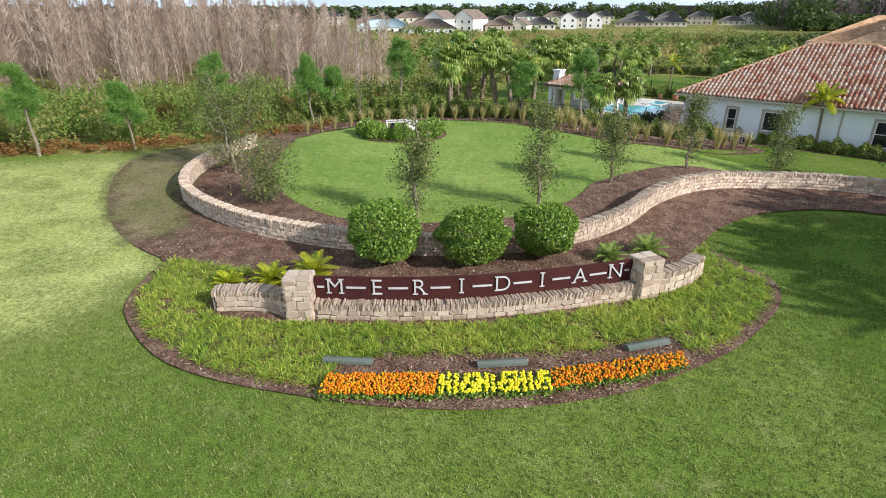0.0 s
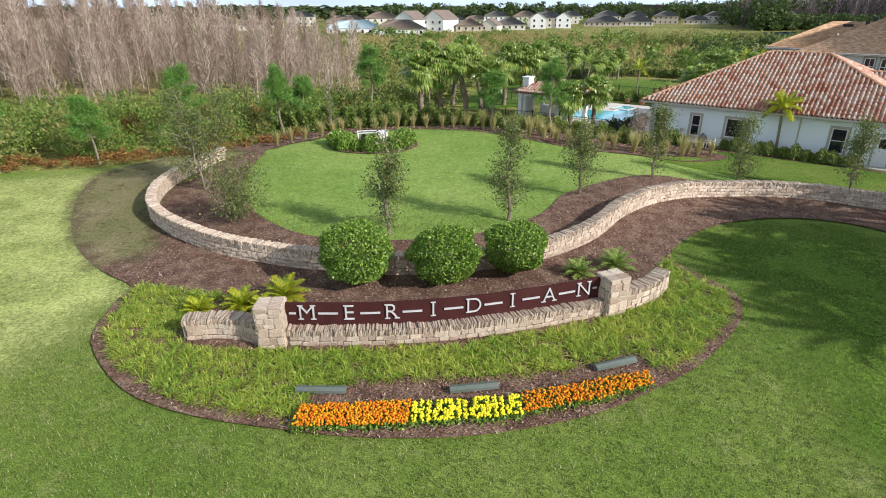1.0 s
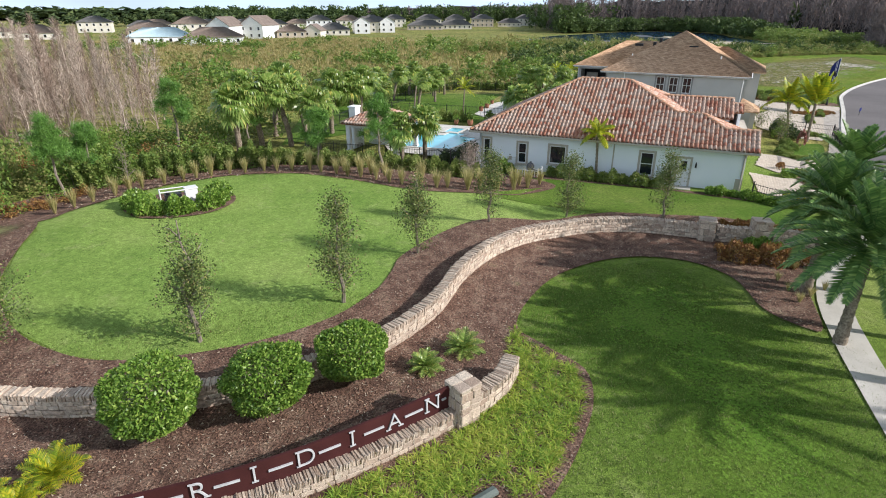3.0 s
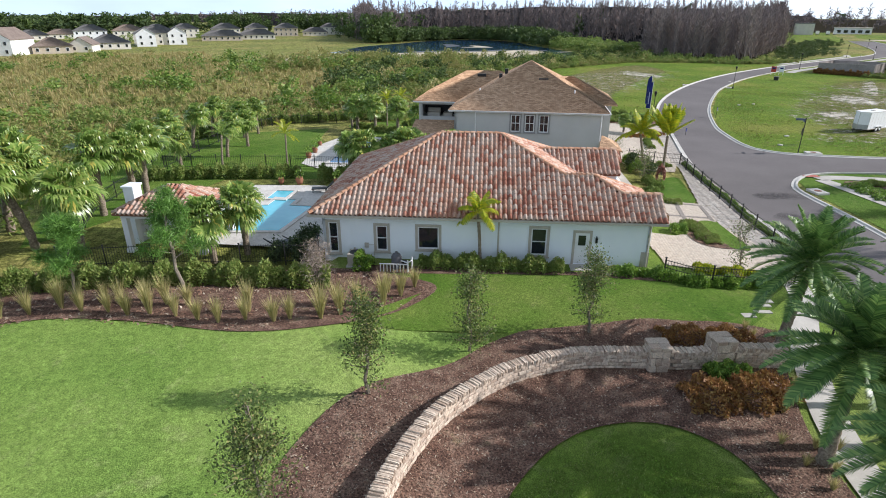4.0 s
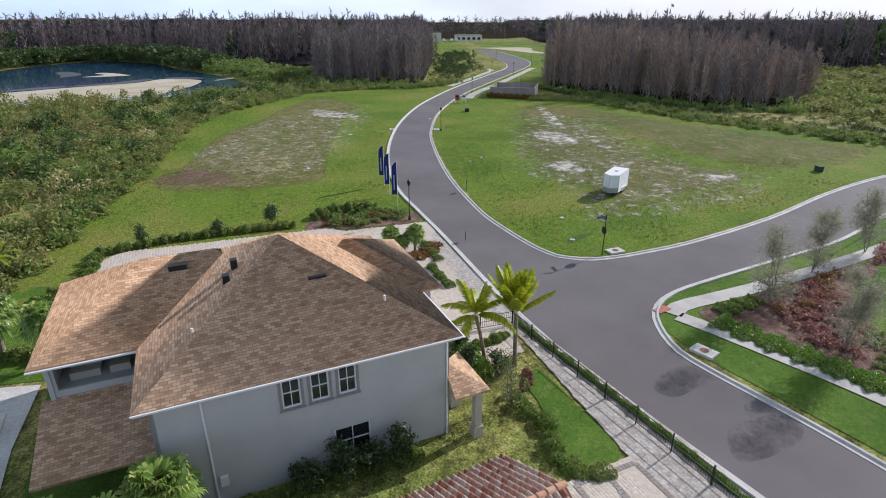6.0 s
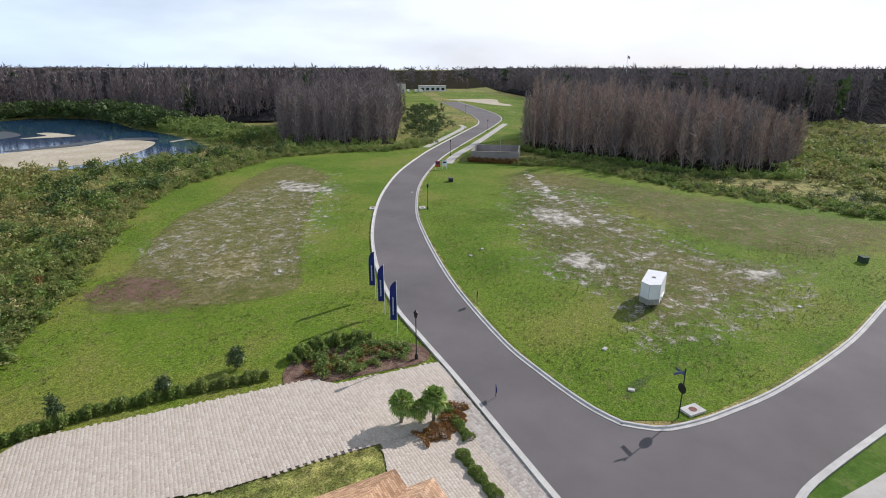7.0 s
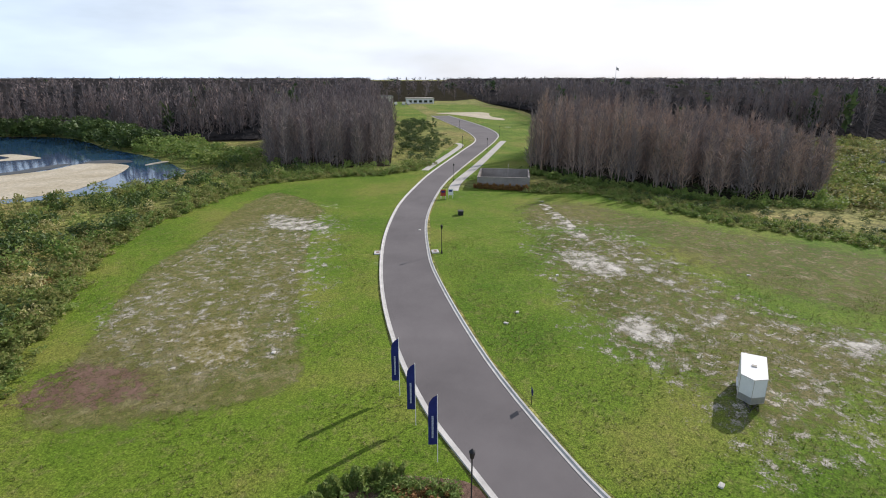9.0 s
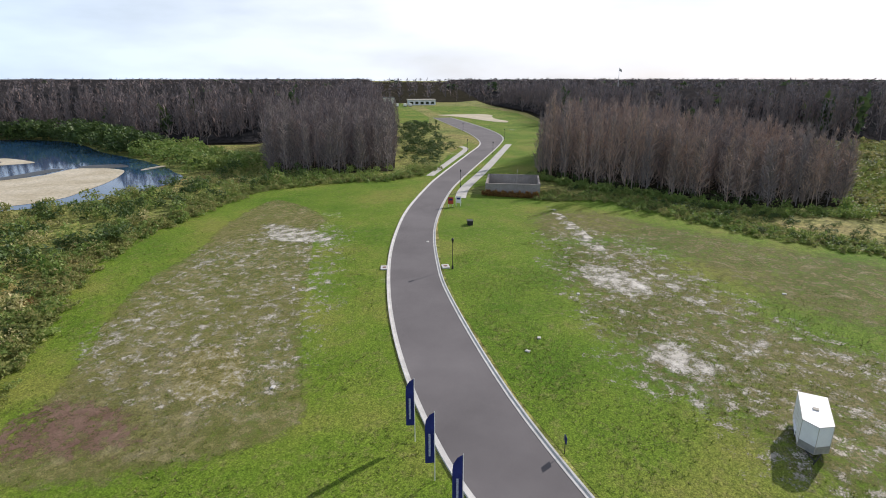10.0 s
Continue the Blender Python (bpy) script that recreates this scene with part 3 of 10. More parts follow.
# left lawn: its sunlit brightness is laid on as a paler colour
worn("pale_lawn", [(-60, 33.4), (-28.4, 36.6), (-20, 38.6), (-14, 38), (-13, 32), (-10, 26), (-7.5, 21), (-9.5, 15), (-16, 9.5), (-40, 5), (-60, 10)], PALE, "pale dry stretch of mown lawn with low sun put into its colour", 0.02, 1.5)
# right lawn darkened by colour where palm shade falls
worn("lush_lawn", [(13.6, 24.0), (15.8, 27), (18.8, 28.4), (21.8, 28.6), (24.2, 27.3), (25.0, 25), (24.0, 22.1), (24.5, 20.2), (22, 15.5), (19, 10.5), (14, 6), (11, 9), (13, 15.5), (14.6, 19.5)], SHADED_LAWN, "deep green stretch of mown lawn with shade put into its colour", 0.02, 1.2)
sheet("mulch_strip", glide([(-10, 43.4), (-8.6, 44.8), (-6.4, 46.8), (-3.2, 49.2), (0, 49.9), (2.5, 49.9), (6, 48.9), (9.5, 46.2), (13.2, 42.4), (17, 40.5), (21, 40.4), (24, 41.4), (23.5, 43.5), (21, 46.8), (18, 48.6), (12, 53), (5, 57), (-4, 56.5), (-12, 50), (-17, 43.5)], 5, True), 0.06, MULCH, 1.2, "mulched planting strip with tall ornamental grasses", "mulch bed")
sheet("mulch_house", [(21.6, 47.2), (36.3, 34.9), (35.6, 34.2), (31.8, 38.0), (27.2, 41.5), (24.2, 43.7), (21.4, 45.9)], 0.04, MULCH, 1.2, "mulched planting bed along the house wall", "mulch bed")

FIELD_L = [(79, 64.3), (84.6, 69.1), (91.6, 74.9), (102.6, 81.7), (116.6, 88.5), (133.7, 95), (149.7, 99.7), (167.8, 103.7), (190, 106.7), (211, 108.7), (262, 111.5), (290, 113.2), (300, 120), (262, 118), (224, 113.5), (212, 114), (202, 119), (191, 136), (177, 146), (137, 142.6), (119, 137), (84, 112), (75, 107), (60, 97), (50, 92), (52, 84)]
sheet("field", FIELD_L, -0.005, FIELD, 4.0, "rough green field with worn sandy patches", "field")
FIELD_R = [(77.2, 50.4), (78.7, 53), (82.5, 56.9), (87.8, 61.4), (101.4, 70.3), (120.3, 80.3), (134.3, 86.3), (157.2, 93.4), (186, 98.6), (190, 88), (186, 78), (190, 62), (180, 51), (166, 35), (158.5, 20), (151, 8), (146, -6), (138.4, -2.4), (122.4, 12.6), (110.3, 21.7), (97, 30.1), (86, 38.6), (80.6, 43.6), (78.4, 46)]
sheet("field", FIELD_R, -0.005, FIELD, 4.0, "open rough grass lot with bare sandy scars", "field")
sheet("field", [(392, 166), (420, 174), (450, 183), (520, 214), (600, 251), (690, 292), (650, 322), (560, 286), (424, 206), (398, 190), (388, 180)], -0.008, FIELD, 8.0, "far green field before the low buildings", "field")
sheet("field", [(190, 99.2), (215, 100.8), (262, 102.8), (296, 104.6), (322, 107.8), (350, 116.8), (390, 135.3), (450, 166.3), (520, 200), (600, 235), (620, 190), (520, 130), (420, 100), (330, 82), (240, 76), (215, 84)], -0.005, FIELD, 8.0, "far green verge beside the curving street", "field")
SAND_PATCHES = [[(114.1, 60.2), (117.6, 56.3), (113.5, 50.9), (109.6, 50.7), (107.5, 54.6), (104.7, 52.3), (102.1, 54.4), (104.2, 56.7), (107.9, 56.6)], [(117.3, 50.8), (119.6, 45.3), (116.7, 45.9), (113.8, 49.8)], [(115.2, 45.3), (112.7, 43.3), (107.3, 40.4), (106.8, 39.4), (101.7, 44.1), (103.9, 44.1), (106.2, 41.5)],
                [(119.8, 40.7), (117.3, 38.1), (114.4, 38.9), (116.6, 40.5)], [(116.8, 36.2), (115.8, 29.6), (110.2, 33.5), (110.7, 37.4)], [(92.4, 50.2), (91.5, 47.8), (88.8, 48.3), (88.9, 49.6)]]
TRACKS = [[(148.3, 59.7), (146.9, 57), (125, 48.6), (123.8, 50.6)], [(176.5, 74.8), (178.5, 73.1), (143.7, 60.4), (141.1, 62.2), (155.9, 68.1)], [(139.2, 68.5), (141.6, 60.3), (132.1, 55.2), (127.4, 60.1)]]
LEFT_SAND = [[(122.5, 122.7), (129.6, 123.3), (128.5, 119.4), (123.3, 119.8)], [(94.1, 113.5), (99, 115.2), (113.4, 118.7), (111.2, 115.2), (98.7, 112.6)], [(150.5, 127), (146.3, 110.1), (141.4, 108.2), (138.5, 118)]]
worn("dry_patch", [(147, 72.4), (156.5, 56.9), (124.8, 40.3), (121.5, 27.3), (109.8, 29.1), (88.6, 47.6), (91.7, 50.7), (100.7, 55), (107.4, 61.3)], DRY, "dry brownish stubble worn into the lot", 0.01, 2.5)
worn("dry_patch", [(150, 74), (172, 80), (180, 66), (170, 48), (156, 24), (146, 4), (136, 8), (120, 24), (128, 42), (152, 58)], DRY, "thin dry stubble over the far lot", 0.006, 3.0)
worn("dry_patch", [(92, 86.5), (107, 94.5), (123, 102.5), (146, 113), (158, 117), (170, 136), (150, 134), (130, 127), (114, 123.5), (89, 109.5), (80, 105), (84, 95)], DRY_L, "dry brownish stubble mown short in the lot", 0.01, 2.0)
worn("earth_patch", [(80.8, 108.1), (85.6, 111.8), (91.5, 109.1), (91.3, 100.8), (87, 96.4), (84.3, 98.3)], EARTH, "bare brown earth in the rough field", 0.014, 1.0)
worn("straw_patch", [(96.9, 103.9), (103.4, 104.6), (102.9, 98.1), (94.4, 93.1), (91.7, 99.2)], STRAWP, "yellow straw patch in the rough field", 0.014, 1.0)
worn("dry_patch", [(80, 104), (92, 112), (104, 112), (104, 97), (92, 90), (82, 92)], DRY, "thin dry grass round the bare earth", 0.008, 1.5)
worn("sand_speckle", [(160, 76), (160, 56.9), (124.8, 38), (121.5, 25), (106, 27), (86, 46), (90, 52), (100.7, 57), (107.4, 64)], SPECK, "fine bare sand showing through the stubble", 0.017, 2.5)
worn("sand_speckle", [(101.8, 120), (140, 128), (156, 111), (131.7, 99), (96, 88), (88, 100), (92, 112)], SPECK, "fine bare sand showing through the left lot", 0.017, 2.5)
for patch in SAND_PATCHES + TRACKS + LEFT_SAND:
    worn("sand_patch", patch, SAND, "pale bare sand scar in the rough grass", 0.02, 0.9)
VERGE = [(67.2, 42.6), (70, 42.2), (72.7, 41.2), (76.1, 38.6), (84.5, 31.2), (92.4, 24.5), (107, 15.3), (118.6, 4.6), (128.6, -8.4), (124, -40), (90, -60), (-14, -60), (8, -30), (22.3, -11.4), (36.5, 6), (43.5, 14.6), (50.4, 23.6), (57, 31.4), (59.6, 34.8), (61.5, 37.3), (63.3, 39.4)]
sheet("lawn", [(x + (0.35 if x > 67 else 0.4), y - 0.5) for x, y in VERGE], 0.0, LAWN_RICH, 3.0, "green verge beyond the street corner", "lawn")
sheet("mulch_bed", glide([(69.6, 38.2), (73.7, 34.4), (80.4, 28.6), (85, 24.2), (84, 22.6), (77.6, 26.2), (72.2, 26.2), (66.8, 25.2), (62.0, 25.2), (61.6, 27.2), (63.4, 30), (66.4, 34.8)], 5, True), 0.03, MULCH, 1.5, "mulched roadside bed with red and green shrubs", "mulch bed")
sheet("mulch_bed", glide([(85.6, 22.9), (88.8, 22.0), (97, 14), (92, 14), (86, 20.2)], 5, True), 0.03, MULCH, 1.5, "mulched bed of red shrubs at the lawn's far side", "mulch bed")


def paved(name, path, width, label):
    path = even(np.asarray(path, float), 1.5)
    a, b = offset(path, width / 2), offset(path, -width / 2)
    return sheet(name, np.concatenate([a, b[::-1]]), 0.05, CONCRETE, 1.5, label, "pavement")


paved("pavement", glide([(18, 8.4), (22.7, 15.2), (25.3, 18.8), (27.8, 21.8), (30.7, 24.2), (34.3, 26.4), (37.2, 27.8), (40.4, 29.2), (42.8, 31)], 6), 1.35, "pale concrete footpath beside the palms")
paved("pavement", glide([(68.5, 40.2), (70.3, 39.4), (72.4, 37.2), (78, 31.6), (89.5, 21.3), (104, 10)], 6), 1.5, "pale concrete footpath round the corner bed")
paved("pavement", glide([(68.3, 39.7), (67.3, 37.6), (65.2, 33.8), (62, 28.4), (54, 17), (47, 8)], 6), 1.5, "pale concrete footpath beside the street")
paved("pavement", glide([(211, 111), (236, 112.4), (262, 114), (276, 115.5), (283, 119)], 5), 2.2, "far pale footpath left of the street")
paved("pavement", glide([(183, 95.2), (196, 97), (225, 97.8), (262, 99.6), (296, 101.4)], 5), 2.6, "far pale footpath along the street")

# lake, ponds
sheet("lake", glide([(190, 178), (197, 187), (204, 196), (216, 217), (222, 231), (231, 250), (246, 274), (256, 300), (250, 328), (216, 326), (178, 304), (152, 290), (126, 262), (110, 246), (112, 228), (122, 208), (138, 192), (149, 181), (161, 175), (178, 174)], 5, True), 0, WATER, 12.0, "still dark blue lake reflecting the sky", "lake", "structure", -0.44)
SANDBAR = grainy("sand_bar", [(0.3, (0.40, 0.335, 0.225)), (0.5, (0.50, 0.43, 0.31)), (0.7, (0.58, 0.51, 0.39))], 0.1, 1.5, 0.25)
MUD = grainy("wet_mud", [(0.3, (0.025, 0.024, 0.022)), (0.7, (0.06, 0.055, 0.045))], 0.3, 3.0, 0.3, 0.4)
for bar in ([(143, 195), (149, 188), (157, 185), (165, 187), (178, 192), (190, 199), (196, 205), (197, 215), (193, 221), (181, 219), (168, 224), (150, 230), (136, 232), (128, 216), (134, 202)], [(76, 214), (100, 212), (117, 220), (122, 238), (116, 247), (100, 240), (84, 226)], [(188, 256), (199, 245), (203, 250), (206, 264), (202, 266), (198, 256)], [(197, 198), (205, 197), (206, 199.5), (199, 200)]):
    sheet("sand_bar", glide(bar, 5, True), 0, SANDBAR, 8.0, "low sand bar rising from the lake", "sand bar", "structure", -0.40)
for bar in ([(166, 226), (178, 221), (192, 223), (190, 227), (176, 227), (164, 231)], [(196, 216), (201, 208), (205, 214), (201, 222), (196, 222)], [(150, 232), (162, 230), (160, 236), (148, 238)], [(184, 262), (196, 266), (204, 284), (198, 284), (190, 270)]):
    sheet("mud_bank", glide(bar, 5, True), 0, MUD, 6.0, "dark wet mud bank along the sand", "mud bank", "structure", -0.39)
sheet("pond", glide([(416, 122), (428, 123), (446, 134), (470, 141), (482, 143), (494, 154), (484, 174), (473, 183), (466, 172), (452, 157), (424, 134)], 5, True), 0, SANDBAR, 15.0, "pale dry pond basin far off", "pond", "structure", -0.42)
sheet("pond", glide([(262, -28), (285, -42), (320, -60), (330, -52), (295, -30), (270, -18)], 5, True), 0, WATER, 15.0, "small far pond catching the sky", "pond", "structure", -0.42)

# paving round the houses
PAVER = pieces("paver", [(0.0, (0.50, 0.42, 0.34)), (0.4, (0.56, 0.48, 0.395)), (0.7, (0.60, 0.525, 0.44)), (1.0, (0.53, 0.45, 0.37))], 0.85, 7.0, 0.25)
PAVING = grainy("paver_joints", [(0.3, (0.46, 0.40, 0.33)), (0.7, (0.55, 0.48, 0.40))], 1.5, 6.0, 0.22, 0.9, 0.4, 0.01)
DECK = grainy("pool_deck_stone", [(0.3, (0.55, 0.52, 0.48)), (0.7, (0.70, 0.67, 0.62))], 0.7, 5.0, 0.15, 0.85)
COBBLE = pieces("walk_stone", [(0.0, (0.36, 0.31, 0.265)), (0.3, (0.46, 0.41, 0.36)), (0.7, (0.58, 0.53, 0.47)), (1.0, (0.40, 0.345, 0.305))], 0.9, 9.0, 0.4)
JOINT = grainy("sandy_joint", [(0.3, (0.40, 0.355, 0.31)), (0.7, (0.50, 0.45, 0.40))], 1.5, 12.0, 0.3)
slab_me = Geo().add([(x * (0.5 - 0.03 * k), y * (0.5 - 0.03 * k), 0.6 * k) for k in (0, 1) for x, y in ((-1, -1), (1, -1), (1, 1), (-1, 1))], np.array([(4, 5, 6, 7), (0, 1, 5, 4), (1, 2, 6, 5), (2, 3, 7, 6), (3, 0, 4, 7)])).mesh("paving_stone")
slab_me.materials.append(COBBLE)
slab2_me = slab_me.copy()
slab2_me.materials.clear()
slab2_me.materials.append(PAVER)
SLABV, SLABF = np.array([tuple(v.co) for v in slab_me.vertices]), np.array([list(p.vertices) for p in slab_me.polygons])


def slope_turn(x, y, t):
    """The turn of a flat piece that lies on sloping ground."""
    n = Vector((-(float(gz(x + 0.2, y)) - float(gz(x - 0.2, y))) / 0.4, -(float(gz(x, y + 0.2)) - float(gz(x, y - 0.2))) / 0.4, 1.0))
    return Vector((0, 0, 1)).rotation_difference(n) @ Euler((0, 0, t)).to_quaternion()


def on_slope(q, t, px, py, dz):
    x, y = q[:, 0] * math.cos(t) - q[:, 1] * math.sin(t) + px, q[:, 0] * math.sin(t) + q[:, 1] * math.cos(t) + py
    return np.c_[x, y, q[:, 2] + gz(x, y) + dz]


def pave(ground, poly, turn, w, d, me, seed, singles=280, loose=0.2, dz=0.05, gap=0.008, thick=0.012):
    """Rows of paving stones laid over a bed; the first ones are objects of their own."""
    rng = np.random.default_rng(seed)
    c, s_ = math.cos(radians(turn)), math.sin(radians(turn))
    p = np.asarray(poly, float)
    a, b = p @ np.array((c, s_)), p @ np.array((-s_, c))
    poly2, rest, n = list(zip(a, b)), [], 0
    for r, y in enumerate(np.arange(b.min() + d / 2, b.max(), d)):
        x = a.min() + (r % 2) * w / 2
        while x < a.max():
            ww = w * rng.uniform(1 - loose, 1 + loose)
            if inside(np.array([x + ww / 2]), np.array([y]), poly2)[0]:
                cx, cy = x + ww / 2, y + rng.normal() * 0.01
                px, py = cx * c - cy * s_, cx * s_ + cy * c
                z = float(gz(px, py)) + dz
                if n < singles:
                    ob = new("paving_stone", me)
                    ob.parent = ground
                    ob.matrix_basis = Matrix.LocRotScale((px, py, z), slope_turn(px, py, radians(turn + rng.normal() * loose * 8)), (ww - gap, d - gap, thick * rng.uniform(0.7, 1.3)))
                    n += 1
                else:
                    rest.append((px, py, z, radians(turn) + rng.normal() * loose * 0.12, 1.0, thick, ww - gap, d - gap))
            x += ww
    if rest:
        g = Geo()
        for px, py, z, t, _, h, ww, dd in rest:
            q = SLABV * np.array((ww, dd, h))
            g.add(on_slope(q, t, px, py, dz), SLABF)
        ob = g.thing("paving", me.materials[0], ground)
        ob["kind"] = "stuff"


APRON = [(43.5, 40.2), (48.3, 38.9), (51.4, 42.2), (47.3, 45.6), (43.5, 42.5)]
DRIVE = [(37.5, 36), (41, 31.2), (43.4, 29.8), (45.6, 32.6), (47.6, 37.8), (42.6, 38.6), (41, 40.5)]
WALK = [(44.2, 31), (46, 30.8), (62, 48.9), (66.6, 53.5), (79.5, 64.6), (78.4, 66), (64.6, 54), (60.5, 49.8), (51.6, 42.4), (47.9, 38.3)]
COURT = [(55.6, 86.2), (60, 90.4), (62.5, 90.3), (66, 86), (75.4, 75.2), (75.4, 72.8), (81.2, 66), (79, 64), (73, 62.5), (69.5, 66), (62, 74)]
bed = sheet("driveway", APRON, 0.06, PAVING, 1.0, "pale paved driveway apron with darker bands", "driveway")
pave(bed, APRON, 48, 0.24, 0.18, slab2_me, 1, 120, 0.2, 0.061, 0.012, 0.006)
band = Geo()
for (ax, ay), (bx, by) in (((48.2, 44.5), (51.0, 41.9)), ((48.7, 39.6), (45.7, 42.0)), ((48.7, 42.5), (47.1, 41.0)), ((48.2, 44.5), (44.9, 41.2)), ((51.0, 41.9), (48.3, 39.2)), ((49.6, 43.2), (46.5, 40.4))):
    L = math.hypot(bx - ax, by - ay)
    n = int(L / 0.22)
    for k in range(n):
        q = SLABV * np.array((0.2, 0.3, 0.035))
        t = math.atan2(by - ay, bx - ax)
        px, py = ax + (bx - ax) * (k + 0.5) / n, ay + (by - ay) * (k + 0.5) / n
        band.add(on_slope(q, t, px, py, 0.07), SLABF)
ob = band.thing("paver_band", pieces("dark_paver", [(0.0, (0.24, 0.21, 0.19)), (1.0, (0.34, 0.30, 0.27))], 0.9, 12.0, 0.2), bed, "darker band of pavers across the apron")
ob["kind"] = "stuff"
bed = sheet("driveway", DRIVE, 0.055, PAVING, 1.0, "pale paved driveway before the garage", "driveway")
pave(bed, DRIVE, 48, 0.26, 0.2, slab2_me, 2, 120, 0.2, 0.056, 0.012, 0.006)
bed = sheet("pavement", WALK, 0.05, JOINT, 1.0, "stone-paved walk along the street fence", "pavement")
pave(bed, WALK, 48.5, 0.30, 0.24, slab_me, 3, 290, 0.4, 0.052, 0.03, 0.01)
bed = sheet("driveway", COURT, 0.06, PAVING, 1.2, "pale paved parking court beside the house", "driveway")
pave(bed, COURT, 45, 0.5, 0.25, slab2_me, 4, 0, 0.05, 0.062, 0.005, 0.005)
SIDEWALK = [(78.0, 66.4), (74.4, 62.4), (69.3, 56.8), (63.0, 51.9), (59.2, 49.6), (56.6, 51.6), (57.4, 56.6), (62.6, 62.4), (69.8, 66.6), (72.6, 63.2)]
bed = sheet("pavement", SIDEWALK, 0.045, PAVING, 1.0, "pale paved forecourt between grey house and street", "pavement")
pave(bed, SIDEWALK, 45, 0.3, 0.22, slab2_me, 7, 0, 0.2, 0.046, 0.012, 0.006)
sheet("lawn", glide([(53.5, 47.2), (48.6, 45.2), (51.3, 42.6), (54.6, 45.3), (57.5, 48.2), (55.6, 48.6)], 4, True), 0.02, LAWN_RICH, 1.0, "small green front lawn", "lawn")
sheet("lawn", glide([(48.1, 38.9), (46.9, 37.0), (45.0, 34.5), (44.1, 35.2), (44.6, 36.6), (45.8, 38.0), (47.0, 39.6)], 4, True), 0.1, LAWN_RICH, 1.0, "small curved green lawn in the driveway", "lawn")
sheet("mulch_bed", glide([(46.3, 40.3), (47.0, 39.6), (45.8, 38.0), (44.6, 36.6), (44.1, 35.2), (43.0, 36.1), (42.9, 37.4), (44.2, 39.0)], 4, True), 0.1, MULCH, 1.0, "mulched island bed in the driveway", "mulch bed")
sheet("pool_deck", [(14.5, 56.5), (18.2, 53.1), (20.9, 50), (30.2, 60.5), (27.2, 64.4), (22, 68.2), (15, 65)], 0.05, DECK, 1.5, "pale stone pool deck", "pool deck")
sheet("pool_deck", [(30, 68), (33.4, 64.6), (40, 72), (44.4, 76), (40, 84), (34.5, 80.5), (29, 73)], 0.05, DECK, 1.5, "pale stone deck round the second pool", "pool deck")
sheet("lawn", [(5, 62), (13, 66), (21, 71.5), (29, 66), (33, 72), (36, 84), (40, 90), (20, 96), (8, 78)], 0.0, LAWN_RICH, 2.5, "green back lawn behind the pools", "lawn")
sheet("lawn", [(44, 58), (58, 74), (54, 92), (44, 92), (40, 84), (45, 76), (36, 66)], -0.005, LAWN_RICH, 3.0, "narrow green side lawn between house and court", "lawn")


# ---- stone work ----
def stone_shape(seed):
    rng = np.random.default_rng(seed)
    c = 0.09
    v, f = [], []
    for sx in (-1, 1):
        for sy in (-1, 1):
            for sz in (-1, 1):
                j = rng.uniform(-0.05, 0.05, 3)
                for k in range(3):
                    p = np.array([sx, sy, sz]) * 0.5
                    p[k] *= 1
                    q = np.array([sx, sy, sz]) * (0.5 - c)
                    q[k] = p[k]
                    v.append(q + j)
    def at(sx, sy, sz, k):
        return ((sx > 0) * 4 + (sy > 0) * 2 + (sz > 0)) * 3 + k
    for k in range(3):
        a, b = [(1, 2), (0, 2), (0, 1)][k]
        for s in (-1, 1):
            ring = []
            for p, q in ((-1, -1), (1, -1), (1, 1), (-1, 1)):
                t = [0, 0, 0]
                t[k], t[a], t[b] = s, p, q
                ring.append(at(*t, k))
            f.append(ring if (s > 0) == (k != 1) else ring[::-1])
            for p in (-1, 1):
                t1, t2 = [0, 0, 0], [0, 0, 0]
                t1[k], t1[a], t1[b] = s, p, -1
                t2[k], t2[a], t2[b] = s, p, 1
                if k < a:
                    f.append([at(*t1, k), at(*t2, k), at(*t2, a), at(*t1, a)])
                t1[a], t1[b], t2[a], t2[b] = -1, p, 1, p
                if k < b:
                    f.append([at(*t1, k), at(*t2, k), at(*t2, b), at(*t1, b)])
    for sx in (-1, 1):
        for sy in (-1, 1):
            for sz in (-1, 1):
                f.append([at(sx, sy, sz, 0), at(sx, sy, sz, 1), at(sx, sy, sz, 2)])
    return np.array(v), f


STONES = []
for k in range(6):
    g = Geo()
    g.add(*stone_shape(k + 3))
    me = g.mesh("stone")
    me.materials.append(STONE)
    STONES.append((me, g))


def lay_stone(parent, x, y, z, turn, sx, sy, sz, rng, tip=0.0, name="stone"):
    ob = new(name, STONES[rng.integers(6)][0])
    ob.parent = parent
    ob.matrix_basis = Matrix.LocRotScale((x, y, z), Euler((rng.uniform(-0.05, 0.05), tip, turn)), (sx, sy, sz))
    return ob


def joined_stones(rows, name, parent, label=""):
    g = Geo()
    for x, y, z, turn, sx, sy, sz, tip, k in rows:
        v, fs = STONES[k][1].arrays()
        m = np.array(Matrix.LocRotScale((x, y, z), Euler((0, tip, turn)), (sx, sy, sz)))
        w = v @ m[:3, :3].T + m[:3, 3]
        start = g.n
        g.v.append(w)
        g.n += len(w)
        g.f += [a + start for a in fs]
    ob = g.thing(name, STONE, parent, label)
    ob["kind"] = "stuff"
    return ob


